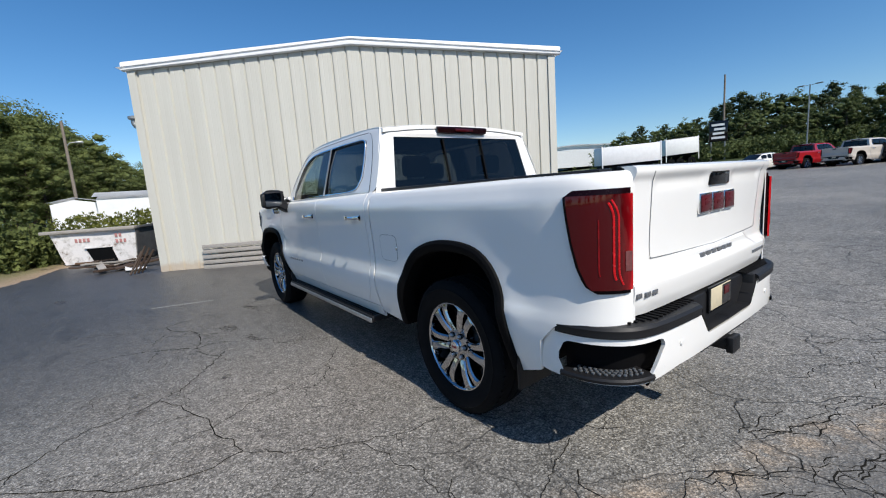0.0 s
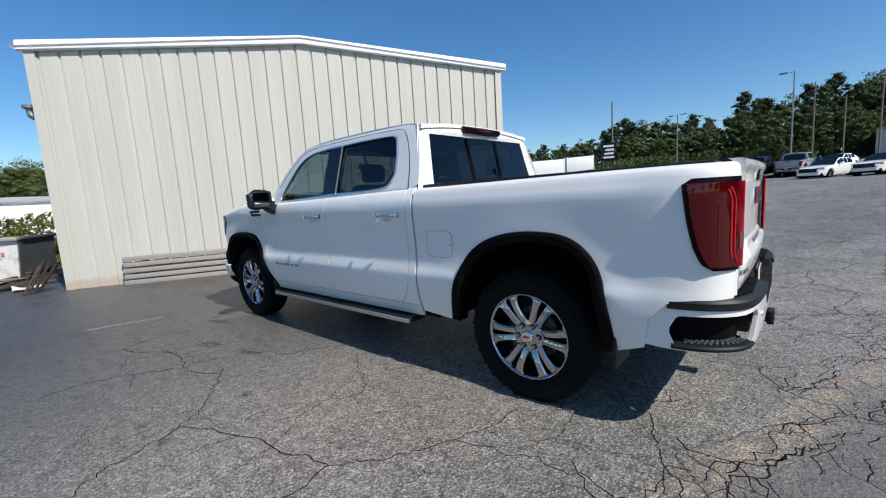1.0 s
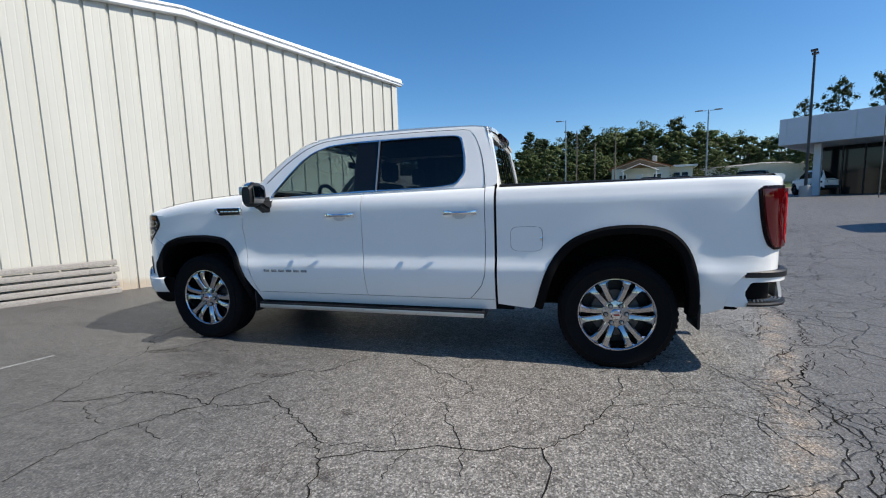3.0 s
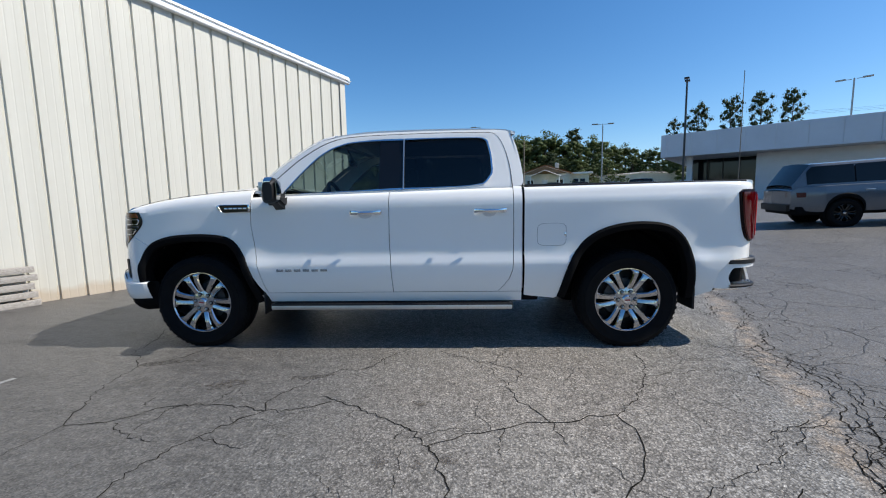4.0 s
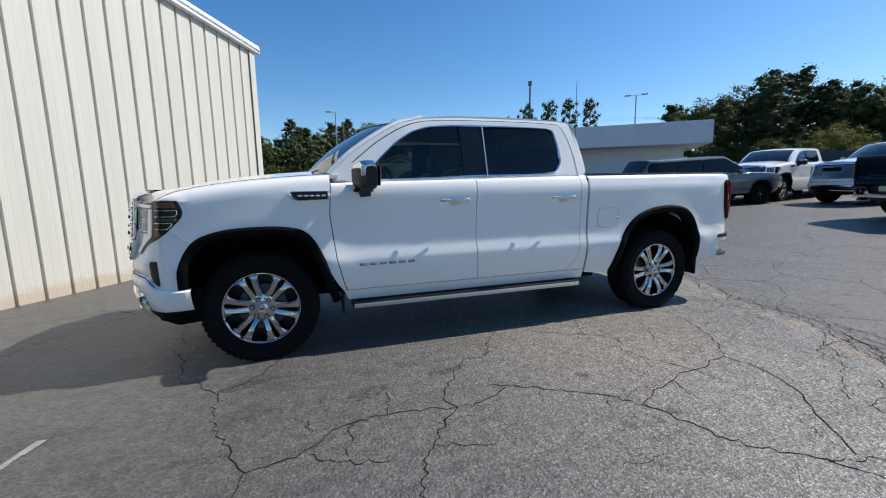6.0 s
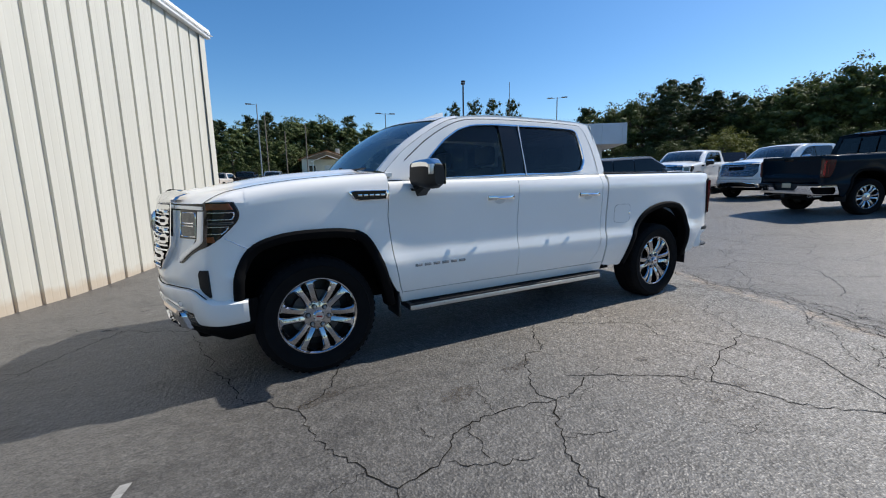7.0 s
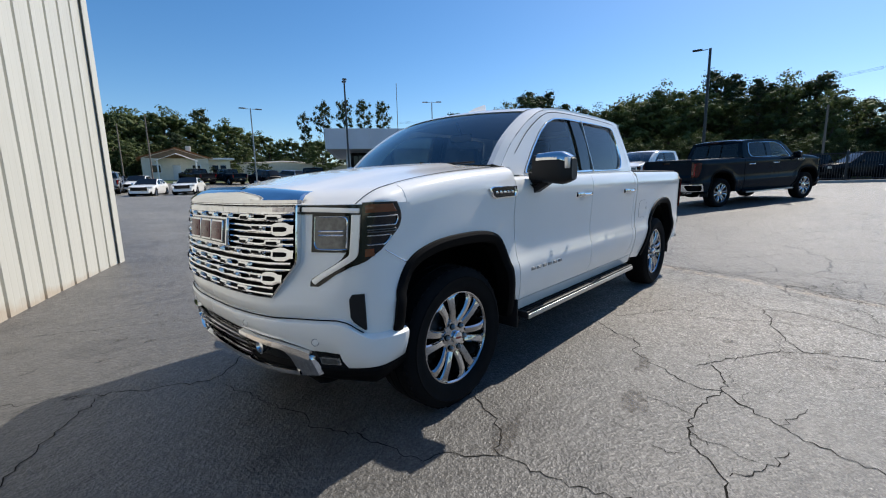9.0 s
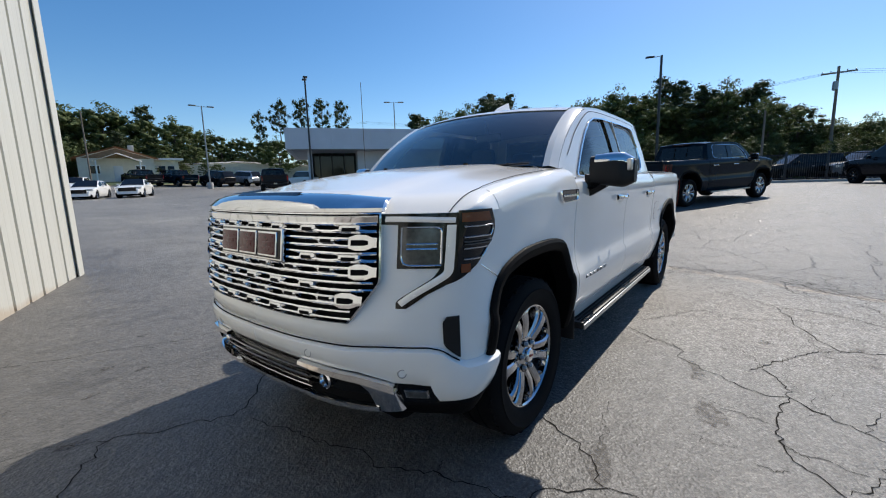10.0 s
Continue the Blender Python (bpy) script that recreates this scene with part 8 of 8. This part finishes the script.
# ---- trees ----
def leaf_mat(name, dark, light):
    m = bpy.data.materials.new(name)
    t, b, out = nodes_of(m)
    geo = t.nodes.new("ShaderNodeNewGeometry")
    info = t.nodes.new("ShaderNodeObjectInfo")
    clump = ramp(t, noise_tex(t, coords(t), 0.55, 3), [(0.36, (0, 0, 0)), (0.64, (1, 1, 1))])
    f = calc(t, "ADD", calc(t, "ADD", calc(t, "MULTIPLY", calc(t, "ADD", geo.outputs["Random Per Island"], ramp(t, noise_tex(t, coords(t), 8.0, 4, 0.7), [(0.38, (0, 0, 0)), (0.62, (1, 1, 1))])), 0.20), calc(t, "MULTIPLY", info.outputs["Random"], 0.24)), calc(t, "MULTIPLY", clump, 0.36))
    col = ramp(t, f, [(0.05, dark), (0.95, light)])
    t.links.new(col, b.inputs["Base Color"])
    b.inputs["Roughness"].default_value = 0.6
    bump(t, noise_tex(t, coords(t), 6.0, 4, 0.7), 1.0, 0.22, b)
    b.inputs["Specular IOR Level"].default_value = 0.25
    tr = t.nodes.new("ShaderNodeBsdfTranslucent")
    t.links.new(col, tr.inputs[0])
    mx = t.nodes.new("ShaderNodeMixShader")
    mx.inputs[0].default_value = 0.24
    t.links.new(b.outputs[0], mx.inputs[1])
    t.links.new(tr.outputs[0], mx.inputs[2])
    t.links.new(mx.outputs[0], out.inputs[0])
    return m


OLIVELEAF = leaf_mat("olive_leaves", (0.054, 0.080, 0.023), (0.27, 0.310, 0.098))
BROADLEAF = leaf_mat("broad_leaves", (0.038, 0.062, 0.020), (0.175, 0.215, 0.072))
NEEDLES = leaf_mat("pine_needles", (0.027, 0.047, 0.020), (0.092, 0.120, 0.050))
YELLOWLEAF = leaf_mat("yellow_green_leaves", (0.08, 0.10, 0.02), (0.30, 0.31, 0.07))
BARK = surface("bark", (0.11, 0.085, 0.065), 0.9, vary=0.35, scale=3, grain=30, relief=0.01, stretch=(4, 4, 0.7))


def leaves(rng, vs, fs, c, r, n, size, flat=1.0):
    """A clump of small leaf sprays round c, most of them facing outwards."""
    for _ in range(n):
        d = Vector((rng.gauss(0, 1), rng.gauss(0, 1), rng.gauss(0, 1))).normalized()
        p = c + Vector((d.x, d.y, d.z * flat)) * r * rng.uniform(0.2, 0.95)
        w = (d + Vector((rng.uniform(-1, 1), rng.uniform(-1, 1), rng.uniform(-1, 1))) * 0.75).normalized()
        a = w.cross(Vector((rng.uniform(-1, 1), rng.uniform(-1, 1), rng.uniform(-1, 1)))).normalized()
        b = w.cross(a)
        s = size * rng.uniform(0.6, 1.35)
        k = len(vs)
        vs += [p - a * s, p + b * s * 0.55 - w * s * 0.2, p + a * s, p - b * s * 0.55 - w * s * 0.2]
        fs.append((k, k + 1, k + 2, k + 3))


def core(rng, vs, fs, c, r, flat):
    """The dense shaded heart of a clump, under its leaves."""
    k = len(vs)
    g = 0.526
    for x, y, z in ((-g, 0, 0.851), (g, 0, 0.851), (-g, 0, -0.851), (g, 0, -0.851), (0, 0.851, g), (0, 0.851, -g), (0, -0.851, g), (0, -0.851, -g), (0.851, g, 0), (-0.851, g, 0), (0.851, -g, 0), (-0.851, -g, 0)):
        q = r * rng.uniform(0.72, 1.2)
        vs.append(c + Vector((x * q, y * q, z * q * flat)))
    for f in ((0, 4, 1), (0, 9, 4), (9, 5, 4), (4, 5, 8), (4, 8, 1), (8, 10, 1), (8, 3, 10), (5, 3, 8), (5, 2, 3), (2, 7, 3), (7, 10, 3), (7, 6, 10), (7, 11, 6), (11, 0, 6), (0, 1, 6), (6, 1, 10), (9, 0, 11), (9, 11, 2), (9, 2, 5), (7, 2, 11)):
        fs.append(tuple(k + i for i in f))


def mesh_part(name, vs, fs, mt, parent):
    me = bpy.data.meshes.new(name)
    me.from_pydata([tuple(v) for v in vs], [], fs)
    me.polygons.foreach_set("use_smooth", [True] * len(me.polygons))
    me.materials.append(mt)
    ob = new(name, me)
    ob.parent = parent
    return ob


def make_tree(seed, kind, near=True, fine=False):
    """A tree 10 m high: tapered trunk, limbs and a crown of clumps."""
    rng = random.Random(seed)
    conifer = kind in ("pine", "lone")
    label = {"lone": "tall slender pine with a bare trunk behind the showroom", "pine": "tall dark green pine with a bare trunk", "oak": "broad leafy green tree at the edge of the lot", "yellow": "small yellow-green tree beside the showroom"}[kind]
    root = empty("tree", label, "tree", "trees round the lot")
    bm = bmesh.new()
    lean = Vector((rng.uniform(-0.4, 0.4), rng.uniform(-0.4, 0.4), 0))
    top = 9.4 if conifer else 7.5
    prev = Vector((0, 0, -0.3))
    stem = []
    for k in range(1, 7):
        p = Vector((0, 0, top * k / 6)) + lean * (k / 6) ** 2 + Vector((rng.uniform(-0.08, 0.08), rng.uniform(-0.08, 0.08), 0))
        tube(bm, prev, p, 0.20 * (1 - 0.14 * (k - 1)), 0.20 * (1 - 0.14 * k), 8, False)
        stem.append(p)
        prev = p
    vs, fs = [], []
    many, size = (74, 0.085) if fine else (58, 0.110) if near else (26, 0.155)
    limbs = 17 if kind == "lone" else 30 if conifer else 24
    for k in range(limbs):
        f = (k + rng.random()) / limbs
        an = k * 2.4 + rng.uniform(-0.5, 0.5)
        if conifer:
            z = 2.9 + 6.6 * f
            reach = (1.9 * (1 - f) ** 0.6 + 0.45) * rng.uniform(0.55, 1.15)
            if kind == "lone":
                z = 5.6 + 3.8 * f
                reach = (2.1 * math.sin(math.pi * min(1, 0.25 + 0.62 * f)) + 0.25) * rng.uniform(0.5, 1.15)
            rise = 0.35 * reach
        else:
            z = 1.6 + 6.6 * f
            reach = 2.9 * math.sin(math.pi * min(1, 0.22 + 0.78 * f)) ** 0.7 * rng.uniform(0.6, 1.15) + 0.3
            rise = 0.5 * reach * rng.uniform(0.2, 1.1)
        base = Vector((0, 0, min(z, top))) + lean * (z / top) ** 2
        tip = base + Vector((math.cos(an) * reach, math.sin(an) * reach, rise))
        tube(bm, base, tip, 0.05, 0.015, 5, False)
        for q in (0.45, 0.75, 1.0):
            c = base.lerp(tip, q) + Vector((rng.gauss(0, 0.2), rng.gauss(0, 0.2), rng.gauss(0, 0.12)))
            if conifer:
                leaves(rng, vs, fs, c, 0.72, 40 if near else 20, 0.110 if near else 0.155, 0.72)
                core(rng, vs, fs, c, 0.30, 0.7)
            else:
                leaves(rng, vs, fs, c, 0.74 if fine else 0.80, many, size, 0.8)
                core(rng, vs, fs, c, 0.34 if near else 0.44, 0.85)
    if not conifer:
        for k in range(26):
            an, f = rng.uniform(0, 6.28), rng.random()
            r = 2.5 * math.sin(math.pi * (0.15 + 0.8 * f)) * rng.uniform(0.4, 1.0)
            leaves(rng, vs, fs, Vector((math.cos(an) * r, math.sin(an) * r, 1.2 + 8.0 * f)), 0.80, int(many * 0.7), size, 0.8)
    trunk = part("trunk", bm, BARK, root)
    mesh_part("crown", vs, fs, {"pine": NEEDLES, "lone": NEEDLES, "oak": OLIVELEAF if fine else BROADLEAF, "yellow": YELLOWLEAF}[kind], root)
    return root


KINDS = {"oak": [make_tree(s, "oak") for s in (1, 2, 3, 4)], "pine": [make_tree(s, "pine") for s in (11, 12, 13)], "yellow": [make_tree(21, "yellow")], "lone": [make_tree(s, "lone") for s in (31, 32, 33)]}
FAR = {"oak": [make_tree(s, "oak", False) for s in (1, 2, 3, 4)], "pine": [make_tree(s, "pine", False) for s in (11, 12, 13)]}
FINEWOOD = {"oak": [make_tree(s, "oak", True, True) for s in (3, 5, 6)]}
used = set()


def plant(kind, x, y, h, rng, wide=1.0, sink=0.0, fine=False):
    stock = FINEWOOD if fine else FAR if math.hypot(x, y) > 61 and kind in FAR else KINDS
    src = stock[kind][rng.randrange(len(stock[kind]))]
    s = h / 9.9
    m = Matrix.Translation((x, y, ground_z(x, y) - sink)) @ Matrix.Rotation(rng.uniform(0, 6.28), 4, "Z")
    if src.name not in used:
        used.add(src.name)
        t_ = src
    else:
        t_ = copy_thing(src, Matrix())
    t_.scale = (1, 1, 1)
    t_.matrix_basis = m @ Matrix.Diagonal((s * wide, s * wide, s, 1))
    return t_


# how high the tree tops stand above the eye, by direction (degrees)
SKYLINE = [(-188, 6.0), (-185.6, 6.2), (-182.5, 6.8), (-180, 8.9), (-175, 11.2), (-171, 11.0), (-168, 12.8), (-163.5, 12.4), (-158.7, 11.4), (-154, 10.0), (-148.7, 11.3), (-143.2, 11.6), (-140, 10.6), (-136, 8.9), (-132, 7.5), (-126, 6.2), (-119, 7.0), (-113.4, 6.2), (-111.2, 8.0), (-107.5, 8.6), (-104, 10.0), (-98.6, 9.2), (-92, 8.7), (-87.5, 8.9), (-83.3, 7.4), (-80, 7.4), (-77, 8.4), (-72.5, 6.8), (-67.3, 6.0), (-60, 5.2), (-50, 5.0)]
rng = random.Random(3)
EYE0 = Vector((2.5, 3.2, 1.3))


def belt(a0, a1, step, near, far, share, line, drop=1.0):
    a = a0
    while a < a1:
        az = a + rng.uniform(-0.5, 0.5) * step
        d = rng.uniform(near, far)
        x, y = EYE0.x + d * math.cos(radians(az)), EYE0.y + d * math.sin(radians(az))
        h = d * math.tan(radians(line(az) * rng.uniform(0.88, 1.04) * drop)) + EYE0.z - ground_z(x, y)
        if h > 2:
            plant("pine" if rng.random() < share else "oak", x, y, h * 1.03, rng, rng.uniform(0.95, 1.35))
        a += step


def sky_at(az):
    return lerp(SKYLINE, az)


belt(-184, -140, 1.6, 52, 60, 0.5, sky_at, 1.0)
belt(-184, -140, 2.1, 62, 72, 0.2, sky_at, 0.86)
belt(-184, -140, 2.0, 46, 51, 0.0, sky_at, 0.48)
belt(-140, -116, 2.3, 75, 90, 0.2, sky_at, 0.95)
belt(-118, -96, 1.35, 86, 98, 0.1, sky_at)
belt(-118, -96, 1.9, 80, 86, 0.1, sky_at, 0.66)
belt(-97, -62, 1.35, 82, 98, 0.65, sky_at)
belt(-97, -62, 1.7, 76, 84, 0.1, sky_at, 0.62)
belt(-112, -62, 1.6, 72, 78, 0.0, lambda a: 3.6)
belt(-96, -60, 1.5, 74, 84, 0.0, sky_at, 0.86)
belt(172, 184, 1.3, 56, 66, 0.2, lambda a: 5.9)
belt(166, 184, 1.2, 50, 56, 0.0, lambda a: 4.2)
belt(150, 173, 2.2, 66, 80, 0.2, lambda a: 5.8)
# tall pines standing clear behind the showroom
for x, y, z in ((-40.8, -73.3, 18.2), (-52.9, -83.9, 21.8), (-58.8, -84.0, 22.4), (-65.0, -84.2, 22.8), (-66.5, -60.0, 16.8), (-37.0, -74.0, 15.5)):
    plant("lone", x, y, z - ground_z(x, y), rng, 0.58)
plant("yellow", -27.5, -12.6, 4.2, rng, 1.25)
plant("yellow", -30.0, -13.4, 4.6, rng, 1.25)
# wood behind the dumpster
for az, el in ((14, 13.0), (12.5, 12.5), (11, 12.8), (9.5, 12.6), (8, 12.0), (6.6, 11.4), (5.2, 10.4), (3.8, 9.0), (2.6, 7.9), (1.4, 6.8), (0.2, 6.2), (-1.2, 6.0), (-3, 6.5), (-5, 6.5)):
    for d, k in ((48, 0.94), (39, 0.70), (58, 0.98)):
        a = az + rng.uniform(-0.7, 0.7)
        x, y = -1.9 + d * math.cos(radians(a)), 2.4 + d * math.sin(radians(a))
        plant("oak", x, y, d * math.tan(radians(el * k)) + 1.3, rng, 1.25, fine=True)
# trees all round behind the camera
belt(20, 150, 9.0, 55, 70, 0.3, lambda a: 7.5)


def shrubs(name, label, pts, n, size, mt, height, spread):
    vs, fs = [], []
    r = random.Random(len(name) + n)
    for _ in range(n):
        k = r.random() * (len(pts) - 1)
        i = min(int(k), len(pts) - 2)
        p = Vector((*pts[i], 0)).lerp(Vector((*pts[i + 1], 0)), k - i) + Vector((r.gauss(0, spread), r.gauss(0, spread), 0))
        z = ground_z(p.x, p.y) + height * r.random() ** 1.3 * (0.6 + 0.6 * abs(noise.noise(Vector((p.x * 0.4, p.y * 0.4, 1)))))
        leaves(r, vs, fs, Vector((p.x, p.y, z)), size * 3, 9, size)
    ob = mesh_part(name, vs, fs, mt, None)
    return tagged(ob, label, "shrubs", kind="stuff")


shrubs("shrubs", "green bushes and vines behind the dumpster", [(13.6, 5.8), (14.6, 5.1), (15.6, 3.8), (15.3, 2.2), (15.0, 0.5)], 1100, 0.085, OLIVELEAF, 1.1, 0.5)
shrubs("shrubs", "tall leafy weeds beside the dumpster", [(16.0, 8.0), (15.0, 6.6), (14.2, 5.9)], 900, 0.09, OLIVELEAF, 1.9, 0.7)
shrubs("weeds", "pale weeds before the white shed", [(17.5, 5.0), (18.0, 2.6), (18.0, 1.0)], 900, 0.06, YELLOWLEAF, 1.9, 0.7)
shrubs("undergrowth", "dark undergrowth below the trees", [(-46, -6), (-50, 4), (-54, 16)], 1300, 0.2, BROADLEAF, 3.2, 1.6)
shrubs("undergrowth", "dense undergrowth at the edge of the wood", [(-38, -34), (-44, -22), (-46, -8)], 2100, 0.2, BROADLEAF, 3.4, 1.6)
shrubs("undergrowth", "low green brush along the far slope", [(-34, -76), (-20, -77), (-4, -76), (12, -71), (22, -68), (36, -60)], 5200, 0.22, BROADLEAF, 3.0, 2.2)
